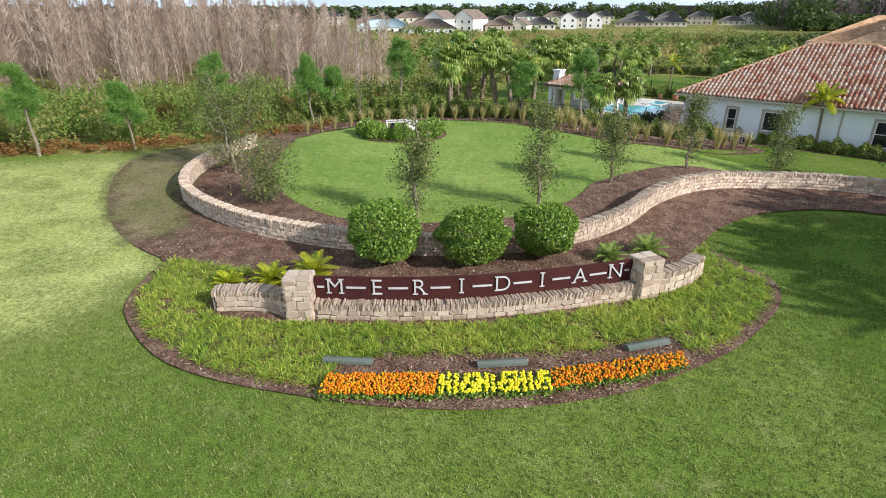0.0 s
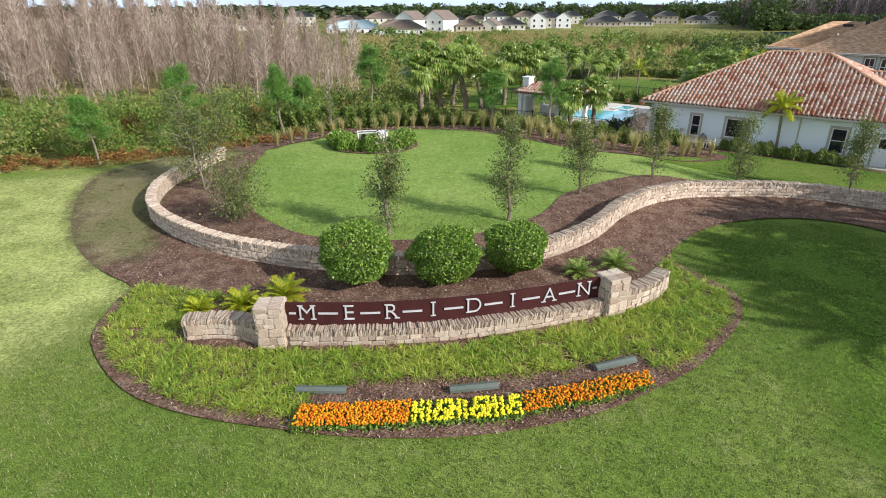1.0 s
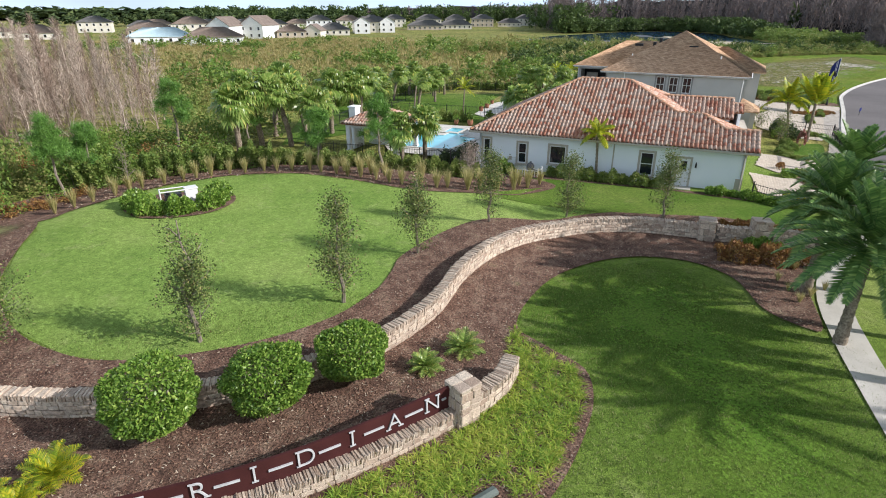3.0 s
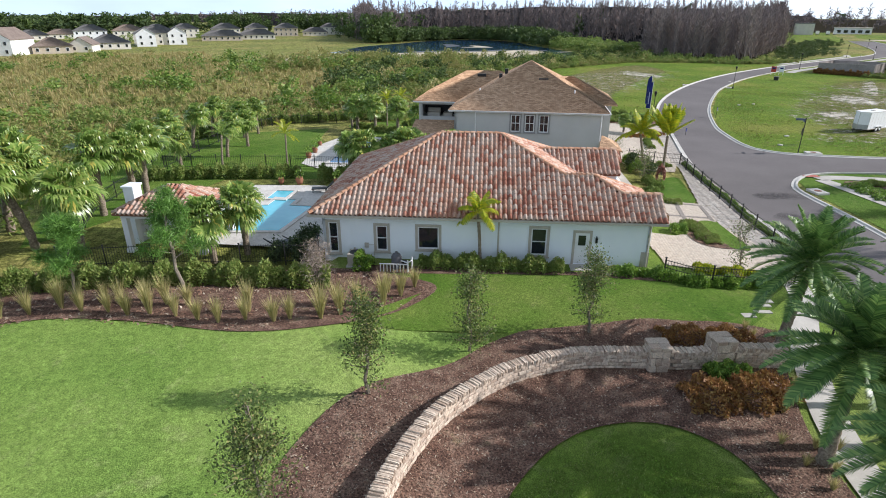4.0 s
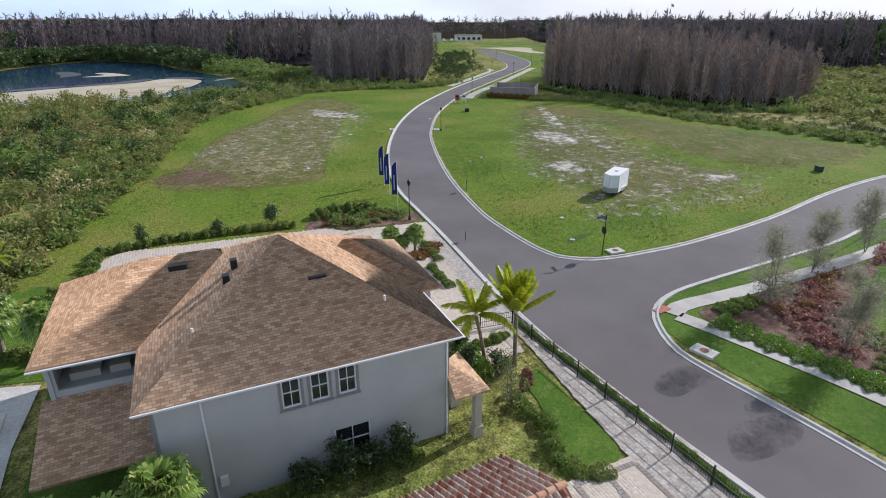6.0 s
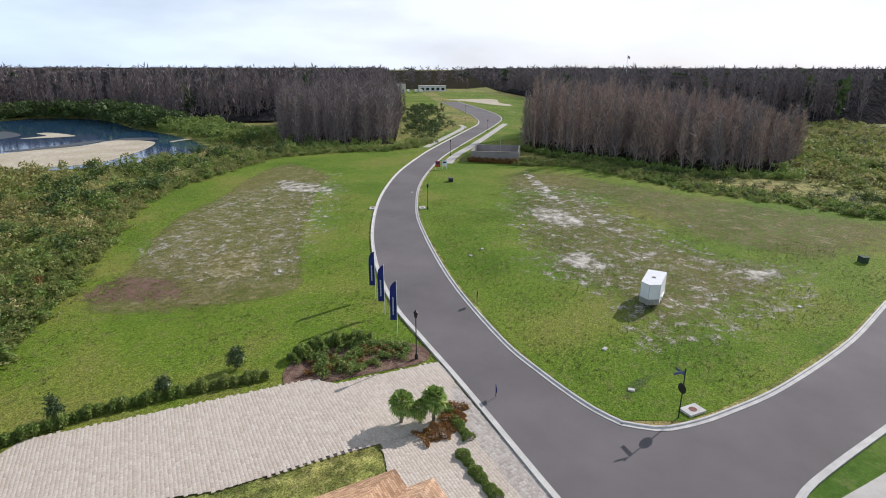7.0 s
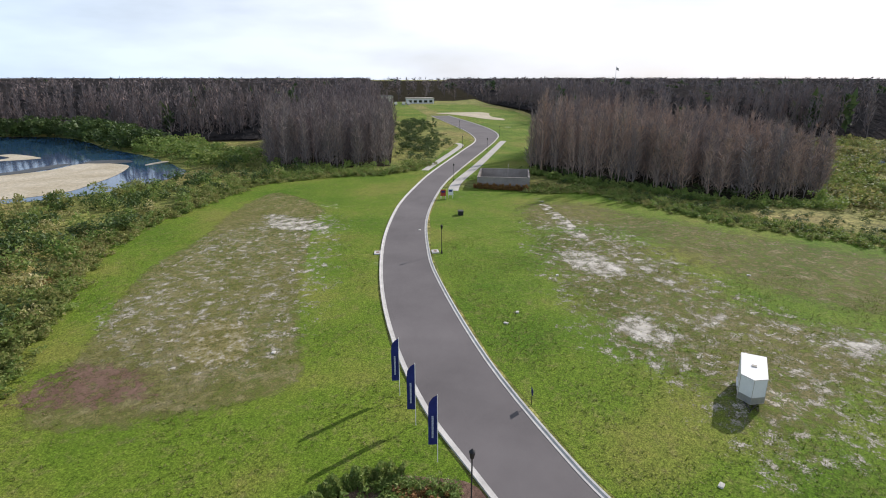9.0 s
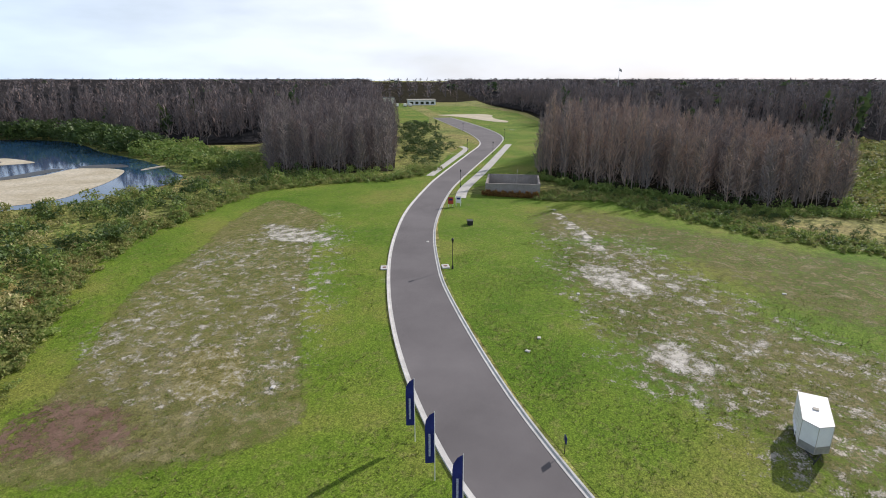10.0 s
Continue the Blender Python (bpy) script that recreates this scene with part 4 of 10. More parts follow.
def stone_wall(name, path, height, thick, label, courses=4, cap=True, single=None, seed=1, cap_w=0.11, length=0.38):
    """A rubble wall: mortar core, coursed face stones on both sides and a soldier course on top. single(x, y): where stones are objects of their own."""
    rng = np.random.default_rng(seed)
    path = even(np.asarray(path, float), 0.25)
    seg = np.r_[0, np.cumsum(np.hypot(*np.diff(path, axis=0).T))]
    tang, nrm = sides_of(path)
    core_h = height - 0.2 if cap else height - 0.04
    hs = np.array([core_h(s) if callable(core_h) else core_h for s in seg]) if callable(core_h) else np.full(len(seg), core_h)
    core = ribbon(path, [(-thick / 2 + 0.06, -0.15), (thick / 2 - 0.06, -0.15), (thick / 2 - 0.06, core_h), (-thick / 2 + 0.06, core_h)][::-1])
    wall = core.thing(name, MORTAR, None, label, False, "wall")
    rest, ch = [], core_h / courses

    def spot(s):
        x, y = np.interp(s, seg, path[:, 0]), np.interp(s, seg, path[:, 1])
        tx, ty = np.interp(s, seg, tang[:, 0]), np.interp(s, seg, tang[:, 1])
        return x, y, math.atan2(ty, tx)

    def put(x, y, z, a, sx, sy, sz, tip=0.0):
        if single is not None and single(x, y):
            lay_stone(wall, x, y, z, a, sx, sy, sz, rng, tip)
        else:
            rest.append((x, y, z, a, sx, sy, sz, tip, int(rng.integers(6))))

    for side in (-1, 1):
        for c in range(courses):
            s = rng.uniform(0, length / 2)
            while s < seg[-1]:
                w = length * rng.uniform(0.55, 1.4)
                x, y, a = spot(min(s + w / 2, seg[-1]))
                z = float(gz(x, y)) + (c + 0.5) * ch + rng.uniform(-0.015, 0.015)
                d = side * (thick / 2 - 0.04)
                put(x - math.sin(a) * d, y + math.cos(a) * d, z, a, w * 0.97, 0.12 * rng.uniform(0.8, 1.3), ch * rng.uniform(0.86, 1.04))
                s += w
    if cap:
        s = 0.0
        while s < seg[-1]:
            w = cap_w * rng.uniform(0.7, 1.35)
            x, y, a = spot(s + w / 2)
            h = 0.24 * rng.uniform(0.85, 1.12)
            put(x, y, float(gz(x, y)) + core_h - 0.03 + h / 2, a + rng.uniform(-0.05, 0.05), w * 0.93, (thick + 0.08) * rng.uniform(0.92, 1.06), h, rng.uniform(-0.06, 0.22))
            s += w
    if rest:
        joined_stones(rest, "stonework", wall)
    return wall


RING = glide([(-12.4, 41.3), (-13.1, 38), (-13.3, 34.5), (-12.8, 31.6), (-11.6, 29), (-9.4, 26.6), (-6.6, 24.6), (-4.1, 23.5), (-2.0, 22.9), (1.4, 22.4), (4.7, 22.8), (7.0, 23.6), (8.8, 24.7), (10.4, 26.1), (12.1, 28.2), (14.5, 30.3), (17.6, 32), (20.6, 32.6), (23, 32.3), (25, 31.5), (27.2, 29.9)], 8)
stone_wall("garden_wall", RING, 0.92, 0.42, "long winding tan fieldstone garden wall with upright cap stones", 4, True, lambda x, y: 7.2 < x < 13.6 and y < 30 and y > 23.2, 1, 0.075, 0.3)


def stone_pillar(name, x, y, turn, w, h, label, seed):
    rng = np.random.default_rng(seed)
    z0 = float(gz(x, y))
    p = base(name, pose(x, y, z0, 0, 0, turn), label, "pillar", "sign pillars")
    part("core", Geo().box(-w / 2 + 0.05, w / 2 - 0.05, -w / 2 + 0.05, w / 2 - 0.05, -0.1, h - 0.1), MORTAR, p, "mortar core")
    for k in range(4):
        a = k * math.pi / 2
        rows = np.cumsum(rng.uniform(0.16, 0.42, 9))
        rows = np.r_[0, rows[rows < h - 0.3], h - 0.14]
        for z0_, z1_ in zip(rows[:-1], rows[1:]):
            cuts = np.cumsum(rng.uniform(0.5, 1.5, 1 + int(rng.integers(1, 3))))
            cuts = np.r_[0, cuts / cuts[-1]] * w - w / 2
            for c0, c1 in zip(cuts[:-1], cuts[1:]):
                m = (c0 + c1) / 2
                d = w / 2 - 0.03
                lay_stone(p, math.cos(a) * m - math.sin(a) * -d, math.sin(a) * m + math.cos(a) * -d, (z0_ + z1_) / 2, a, (c1 - c0) * rng.uniform(0.93, 1.02), 0.14 * rng.uniform(0.8, 1.4), (z1_ - z0_) * rng.uniform(0.92, 1.03), rng, rng.uniform(-0.12, 0.12))
    for ix in (-0.25, 0.25):
        for iy in (-0.25, 0.25):
            lay_stone(p, ix * (w + 0.1), iy * (w + 0.1), h - 0.07, 0, (w + 0.12) / 2, (w + 0.12) / 2, 0.16 * rng.uniform(0.9, 1.2), rng, 0, "cap_stone")
    return p


stone_pillar("stone_pillar", -2.3, 17.25, 4, 0.78, 1.5, "square tan fieldstone pillar at the end of the sign", 11)
stone_pillar("stone_pillar", 9.1, 19.2, 20, 0.76, 1.5, "square tan fieldstone pillar ending the curved sign", 12)
stone_pillar("stone_pillar", 27.4, 29.7, -35, 0.8, 1.25, "low square stone pillar in the garden wall", 13)
stone_pillar("stone_pillar", 29.7, 28.2, -30, 0.85, 1.5, "tall square stone pillar in the garden wall", 14)
stone_wall("garden_wall", glide([(27.8, 29.4), (28.6, 28.85), (29.3, 28.45)], 4), 0.95, 0.42, "short stone wall stepping up to a tall pillar", 4, True, None, 3)
stone_wall("garden_wall", glide([(30.1, 27.95), (31.2, 27.3), (32.2, 26.7)], 4), 1.05, 0.45, "higher stone wall beside the gate", 5, True, None, 4)

SIGN = glide([(-1.9, 17.3), (0.8, 17.3), (3.5, 17.6), (6.3, 18.3), (8.7, 19.1)], 8)
stone_wall("sign_wall", SIGN, 0.62, 0.46, "low curved fieldstone wall under the sign board", 2, True, lambda x, y: True, 5, 0.065, 0.34)
stone_wall("wing_wall", glide([(-5.3, 17.6), (-4.2, 17.75), (-3.3, 17.6), (-2.75, 17.35)], 4), 0.82, 0.5, "short stone wing wall beside the pillar", 3, True, lambda x, y: True, 6, 0.07, 0.3)
stone_wall("wing_wall", glide([(9.5, 19.35), (10.2, 19.7), (10.9, 20.2), (11.5, 20.9)], 4), 0.9, 0.5, "short stone wing wall beside the far pillar", 3, True, lambda x, y: True, 7, 0.07, 0.3)

# the sign board with raised letters
MAROON = grainy("maroon_board", [(0.3, (0.045, 0.013, 0.013)), (0.7, (0.066, 0.02, 0.019))], 1.2, 30.0, 0.12, 0.8, 0.1, 0.002, 0.0, 0.15)
LETTER = grainy("silver_letter", [(0.3, (0.46, 0.46, 0.48)), (0.7, (0.58, 0.58, 0.6))], 3.0, 40.0, 0.05, 0.4, 0.05)
BOARD = even(offset(SIGN, 0.16), 0.1)
sign = ribbon(BOARD, [(-0.04, 0.5), (-0.04, 1.4), (0.04, 1.4), (0.04, 0.5)]).thing("sign_board", MAROON, None, "curved dark maroon sign board with raised silver letters", False, "sign")
seg = np.r_[0, np.cumsum(np.hypot(*np.diff(BOARD, axis=0).T))]
tang, nrm = sides_of(BOARD)


def on_board(s):
    return np.interp(s, seg, BOARD[:, 0]), np.interp(s, seg, BOARD[:, 1]), math.atan2(np.interp(s, seg, tang[:, 1]), np.interp(s, seg, tang[:, 0]))


SERIFS = {"M": "bl br tl tr", "E": "bl tl", "R": "bl br tl", "I": "bm tm", "D": "bl tl", "A": "bl br", "N": "bl tl tr"}


def add_serifs(me, ch):
    """Small flat feet at the ends of a letter's strokes."""
    bm = bmesh.new()
    bm.from_mesh(me)
    co = np.array([tuple(v.co) for v in bm.verts])
    lo, hi = co.min(0), co.max(0)
    for spot in SERIFS[ch].split():
        x = {"l": lo[0] + 0.035, "r": hi[0] - 0.035, "m": (lo[0] + hi[0]) / 2}[spot[1]]
        y = lo[1] + 0.012 if spot[0] == "b" else hi[1] - 0.012
        m = Matrix.LocRotScale((x, y, 0), None, (0.17, 0.026, 0.042))
        bmesh.ops.create_cube(bm, size=1.0, matrix=m)
    bm.to_mesh(me)
    bm.free()


WORD = "MERIDIAN"
spots = [0.065 + 0.872 * k / 7 for k in range(8)]
for k, ch in enumerate(WORD):
    x, y, a = on_board(spots[k] * seg[-1])
    cu = bpy.data.curves.new("letter", "FONT")
    cu.body, cu.size, cu.extrude, cu.align_x, cu.align_y, cu.offset = ch, 0.78, 0.02, "CENTER", "CENTER", -0.012
    tmp = new("letter_text", cu)
    me = bpy.data.meshes.new_from_object(tmp.evaluated_get(bpy.context.evaluated_depsgraph_get()))
    bpy.data.objects.remove(tmp)
    add_serifs(me, ch)
    me.materials.clear()
    me.materials.append(LETTER)
    ob = new("letter", me)
    ob.parent = sign
    ob.matrix_basis = pose(x + math.sin(a) * 0.07, y - math.cos(a) * 0.07, 1.05, 90, 0, math.degrees(a))
bar_ends = [0.012] + [s for k in range(8) for s in (spots[k] - 0.033, spots[k] + 0.033)] + [0.985]
for k in range(9):
    s0, s1 = bar_ends[2 * k] * seg[-1], bar_ends[2 * k + 1] * seg[-1]
    pts = np.array([on_board(s)[:2] for s in np.linspace(s0, s1, 6)])
    part("dash", ribbon(pts, [(-0.09, 1.02), (-0.09, 1.075), (-0.045, 1.075), (-0.045, 1.02)]), LETTER, sign, "thin raised silver dash")
# ---- houses ----
def wall_panel(length, height, openings, thick=0.2, z0=-0.3):
    """A wall along x with its outer face at y = 0; openings (x0, x1, z0, z1) go through it."""
    g = Geo()
    xs = sorted({0.0, length, *[v for o in openings for v in o[:2]]})
    zs = sorted({z0, height, *[v for o in openings for v in o[2:]]})
    for a, b in zip(xs[:-1], xs[1:]):
        for c, d in zip(zs[:-1], zs[1:]):
            if any(o[0] - 1e-6 < (a + b) / 2 < o[1] and o[2] < (c + d) / 2 < o[3] for o in openings):
                continue
            g.add([(a, 0, c), (b, 0, c), (b, 0, d), (a, 0, d)], [(0, 1, 2, 3)])
            g.add([(a, thick, c), (b, thick, c), (b, thick, d), (a, thick, d)], [(3, 2, 1, 0)])
    for x0, x1, c, d in openings:
        g.add([(x0, 0, c), (x1, 0, c), (x1, thick, c), (x0, thick, c), (x0, 0, d), (x1, 0, d), (x1, thick, d), (x0, thick, d)],
              [(0, 3, 2, 1), (4, 5, 6, 7), (0, 4, 7, 3), (1, 2, 6, 5)])
    g.add([(0, 0, height), (length, 0, height), (length, thick, height), (0, thick, height)], [(0, 1, 2, 3)])
    for x in (0.0, length):
        g.add([(x, 0, z0), (x, thick, z0), (x, thick, height), (x, 0, height)], [(0, 1, 2, 3)])
    return weld(g)


def window(parent, m, w, h, surround=0.15, panes=(1, 2), trim=None, frame_mat=None, sill=True):
    """Surround, frame with bars, one pane of glass per light, and a sill; x along the wall, y inwards, origin at the lower left corner."""
    trim, frame_mat = trim or TRIM, frame_mat or WHITE
    g = Geo()
    if surround:
        s = surround
        g.box(-s, 0, -0.04, 0.0, -s, h + s).box(w, w + s, -0.04, 0.0, -s, h + s).box(0, w, -0.04, 0.0, h, h + s).box(0, w, -0.04, 0.0, -s, 0)
    else:
        g.box(-0.03, w + 0.03, 0.03, 0.05, -0.03, 0.0)
    win = part("window", g, trim, parent, "window with a flat painted surround", at=m)
    f = Geo()
    t = 0.07
    f.box(0, w, 0.01, 0.12, 0, t).box(0, w, 0.01, 0.12, h - t, h).box(0, t, 0.01, 0.12, t, h - t).box(w - t, w, 0.01, 0.12, t, h - t)
    nx, nz = panes
    for k in range(1, nx):
        f.box(w * k / nx - 0.018, w * k / nx + 0.018, 0.03, 0.115, t, h - t)
    for k in range(1, nz):
        f.box(t, w - t, 0.033, 0.118, h * k / nz - 0.022, h * k / nz + 0.022)
    part("window_frame", f, frame_mat, win, "white window frame")
    for i in range(nx):
        for j in range(nz):
            part("pane", Geo().box(w * i / nx + 0.03, w * (i + 1) / nx - 0.03, 0.085, 0.095, h * j / nz + 0.03, h * (j + 1) / nz - 0.03), PANE, win, "dark window glass")
    if sill and surround:
        part("window_sill", Geo().box(-surround - 0.04, w + surround + 0.04, -0.1, -0.041, -surround, -surround + 0.08), trim, win)
    return win


def plane_z(poly3):
    a, b, c = (np.array(p, float) for p in poly3[:3])
    n = np.cross(b - a, c - a)
    return n / np.linalg.norm(n) * (1 if n[2] > 0 else -1), a


def roof_shell(faces, thick=0.12):
    """Roof planes with an underside: a closed, thin shell for each."""
    g = Geo()
    for poly in faces:
        p = np.array(poly, float)
        nrm, _ = plane_z(poly)
        m = len(p)
        if np.cross(p[1] - p[0], p[2] - p[0])[2] < 0:
            p = p[::-1]
        low = p - np.array((0, 0, thick))
        g.add(np.r_[p, low], [tuple(range(m)), tuple(range(2 * m - 1, m - 1, -1))] + [(k, m + k, m + (k + 1) % m, (k + 1) % m) for k in range(m)])
    return weld(g)


def barrel_shape(n=5):
    """One S-shaped clay tile: x across, y up the slope, z out of the roof."""
    xs = np.linspace(-0.5, 0.5, 2 * n + 1)
    zs = np.where(np.abs(xs) < 0.36, np.maximum(np.cos(xs / 0.36 * math.pi / 2), 0.0) ** 0.8 * 0.125, -0.02)
    v = [(x, y, z + (0.05 if y < 0 else 0.0)) for y in (-0.56, 0.5) for x, z in zip(xs, zs)]
    m = len(xs)
    f = [(k, k + 1, m + k + 1, m + k) for k in range(m - 1)]
    v += [(x, -0.56, z - 0.012) for x, z in zip(xs, zs)]
    f += [(k, 2 * m + k, 2 * m + k + 1, k + 1) for k in range(m - 1)]
    return np.array(v), np.array(f)


TV, TF = barrel_shape(4)
TW, TH = 0.30, 0.40
tile_geo = Geo().add(TV * np.array((TW * 1.02, TH, 1.0)), TF)
tile_me = tile_geo.mesh("roof_tile", True)
tile_me.materials.append(TILE)


def tiled(parent, faces, single=None):
    """Rows of barrel tiles on roof planes, cut at the planes' outlines; single(u, v) picks tiles that are objects of their own."""
    rest, rng = Geo(), np.random.default_rng(5)
    count = 0
    for poly in faces:
        nrm, o = plane_z(poly)
        up = np.array((0, 0, 1.0)) - nrm[2] * nrm
        up /= np.linalg.norm(up)
        side = np.cross(up, nrm)
        p = np.array(poly, float)
        a, b = (p - o) @ side, (p - o) @ up
        poly2 = list(zip(a, b))
        rows = np.arange(b.min() + TH * 0.42, b.max(), TH)
        cols = np.arange(np.floor(a.min() / TW) * TW + TW / 2, a.max(), TW)
        ca, rb = np.meshgrid(cols, rows)
        ca, rb = ca.ravel(), rb.ravel()
        ok = inside(ca, rb, poly2)
        turn = np.stack([side, up, nrm], -1)
        for x, y in zip(ca[ok], rb[ok]):
            pos = o + x * side + y * up + nrm * (0.015 + rng.uniform(-0.004, 0.006))
            if single is not None and count < 300 and single(pos[0], pos[1]):
                ob = new("roof_tile", tile_me)
                ob.parent = parent
                m = Matrix(turn.tolist()).to_4x4()
                m.translation = pos
                ob.matrix_basis = m
                count += 1
            else:
                rest.add((TV * np.array((TW * 1.02, TH, 1.0))) @ turn.T + pos, TF)
    ob = part("tile_field", rest, TILE, parent, "rows of red and tan clay tiles", True)
    ob["kind"] = "stuff"


cap_g = Geo()
ring = [(c, rr * math.cos(math.pi * k / 5), rr * math.sin(math.pi * k / 5) * 0.8 + lift) for c, rr, lift in ((0.0, 0.155, 0.075), (1.08, 0.135, 0.045)) for k in range(6)]
cap_g.add(ring, [(k, k + 1, 7 + k, 6 + k) for k in range(5)] + [(5, 4, 3, 2, 1, 0)])
cap_me = cap_g.mesh("ridge_tile")
cap_me.materials.append(RIDGE)


def ridge_caps(parent, lines, step=0.4):
    """Rounded ridge tiles, one by one, lapping along each ridge and hip."""
    for a, b in lines:
        a, b = Vector(a), Vector(b)
        d = b - a
        n = max(1, int(d.length / step))
        side = d.cross(Vector((0, 0, 1))).normalized()
        up = side.cross(d).normalized()
        way = d.normalized()
        for k in range(n):
            ob = new("ridge_tile", cap_me)
            ob.parent = parent
            m = Matrix((way * (d.length / n), side, up)).transposed().to_4x4()
            m.translation = a + d * (k / n)
            ob.matrix_basis = m


H1 = base("house", pose(20.0, 49.2, 0, 0, 0, -39.84), "single-storey white stucco house with a red clay tile roof", "house")
E1, S1, ZR = 3.05, 0.564, 6.78


def fz(v):
    return E1 + S1 * v


front = [(0, 0, E1), (21.25, 0, E1), (21.25, 1.95, fz(1.95)), (19, 1.95, fz(1.95)), (17.4, 3.3, fz(3.3)), (15.55, 3.3, fz(3.3)), (11.55, 6.62, ZR), (7.55, 6.62, ZR)]
left = [(0, 0, E1), (7.55, 6.62, ZR), (0, 14.9, E1)]
HIP = (15.94, 11.2, 4.72)
rear = [(0, 14.9, E1), (7.55, 6.62, ZR), (11.55, 6.62, ZR), HIP, (20.7, 11.2, 4.72), (20.7, 14.9, E1)]
right = [(11.55, 6.62, ZR), (15.55, 3.3, fz(3.3)), (19.5, 6.6, E1), (19.5, 11.2, E1), HIP]
wing_rear = [(15.55, 3.3, fz(3.3)), (17.4, 3.3, fz(3.3)), (21.3, 6.6, E1), (19.5, 6.6, E1)]
wing_right = [(17.4, 3.3, fz(3.3)), (19, 1.95, fz(1.95)), (21.3, 3.9, E1), (21.3, 6.6, E1)]
gar_rear = [(19, 1.95, fz(1.95)), (21.25, 1.95, fz(1.95)), (21.3, 3.9, E1)]
w1f = [(16.66, 5.75, 4.38), (19.6, 5.75, 4.38), (19.6, 7.85, 5.55), (14.17, 7.85, 5.55)]
w1b = [(14.17, 7.85, 5.55), (19.6, 7.85, 5.55), (19.6, 10.2, 4.24), (17.0, 10.2, 4.24)]
w2f = [(17.0, 10.2, 4.22), (20.7, 10.2, 4.22), (20.7, 11.2, 4.72), HIP]
planes = [front, left, rear, right, wing_rear, wing_right, gar_rear, w1f, w1b, w2f]
roof1 = part("roof", roof_shell(planes), UNDER, H1, "hipped roof of red and tan clay barrel tiles")
tiled(roof1, planes, lambda u, v: 13.6 < u < 20.6 and v < 4.9 and v > 0)
ridge_caps(roof1, [((0, 0, E1), (7.55, 6.62, ZR)), ((7.55, 6.62, ZR), (11.55, 6.62, ZR)), ((15.55, 3.3, fz(3.3)), (11.55, 6.62, ZR)), ((15.55, 3.3, fz(3.3)), (17.4, 3.3, fz(3.3))),
                   ((19, 1.95, fz(1.95)), (17.4, 3.3, fz(3.3))), ((19, 1.95, fz(1.95)), (21.25, 1.95, fz(1.95))), ((21.3, 6.6, E1), (17.4, 3.3, fz(3.3))), ((0, 14.9, E1), (7.55, 6.62, ZR)),
                   ((14.0, 7.85, 5.55), (19.6, 7.85, 5.55)), (HIP, (20.7, 11.2, 4.72)), (HIP, (11.55, 6.62, ZR))])
gut = Geo().box(-0.05, 21.3, -0.13, -0.005, E1 - 0.16, E1 - 0.02).box(-0.13, -0.005, -0.1, 14.9, E1 - 0.16, E1 - 0.02)
part("gutter", gut, TRIM, H1, "tan gutter under the eave")
part("soffit", Geo().box(0.02, 21.2, 0.02, 14.6, E1 - 0.2, E1 - 0.14), TRIM, H1)
OPEN1 = [(0.35, 0.95, 0.35, 2.35), (3.35, 4.05, 0.55, 2.2), (5.95, 7.25, 0.75, 2.2), (12.9, 13.85, 0.55, 2.3), (15.55, 16.4, 0.05, 2.08)]
front1 = part("wall", wall_panel(20.0, 2.92, OPEN1), STUCCO, H1, "white stucco wall", at=pose(0.6, 0.6, 0))
part("wall", wall_panel(13.8, 2.92, [(2.0, 3.6, 0.1, 2.2), (5.2, 7.2, 0.1, 2.3), (9, 10.5, 0.5, 2.2)]), STUCCO, H1, at=pose(0.6, 14.4, 0, 0, 0, -90))
part("wall", wall_panel(13.8, 2.92, [(0.7, 4.4, -0.05, 2.2)]), STUCCO, H1, at=pose(20.6, 0.6, 0, 0, 0, 90))
part("wall", wall_panel(20.0, 2.92, []), STUCCO, H1, at=pose(20.6, 14.4, 0, 0, 0, 180))
def gable_slab(u0, u1, section):
    n = len(section)
    return Geo().add([(u, v, z) for u in (u0, u1) for v, z in section], [tuple(range(n))[::-1], tuple(range(n, 2 * n))] + [(k, (k + 1) % n, n + (k + 1) % n, n + k) for k in range(n)])


part("wall", gable_slab(19.2, 19.4, [(6.0, 2.8), (10.2, 2.8), (10.2, 4.08), (7.85, 5.38), (6.0, 4.36)]), STUCCO, H1, "white gable wall")
part("wall", gable_slab(20.3, 20.5, [(10.2, 2.8), (14.3, 2.8), (14.3, 3.2), (11.2, 4.56), (10.2, 4.06)]), STUCCO, H1, "white gable wall")
part("wall", Geo().box(16.6, 19.2, 6.0, 6.15, 3.0, 4.36), STUCCO, H1, "white clerestory wall")
part("wall", Geo().box(20.9, 21.0, 0.6, 3.3, 2.8, E1).add([(21.0, 0.3, E1 + 0.02), (21.0, 3.6, E1 + 0.02), (21.0, 1.95, fz(1.95) - 0.16)], [(0, 1, 2)]), STUCCO, H1, "small white gable")
part("garage_door", Geo().box(20.48, 20.54, 1.3, 5.0, -0.05, 2.2), TRIM, H1, "tan panelled garage door")
for o, panes in zip(OPEN1[:4], ((1, 2), (1, 2), (1, 1), (1, 2))):
    window(front1, pose(o[0], 0, o[2]), o[1] - o[0], o[3] - o[2], 0.16, panes)
for a, b, c, d in [(2.0, 3.6, 0.1, 2.2), (5.2, 7.2, 0.1, 2.3), (9, 10.5, 0.5, 2.2)]:
    window(H1, pose(0.6, 14.4 - a, c, 0, 0, -90), b - a, d - c, 0.15, (2, 1))
door1 = part("door", Geo().box(0, 0.85, 0.06, 0.11, 0, 2.03), WHITE, front1, "white side door with a small window", at=pose(15.55, 0, 0.05))
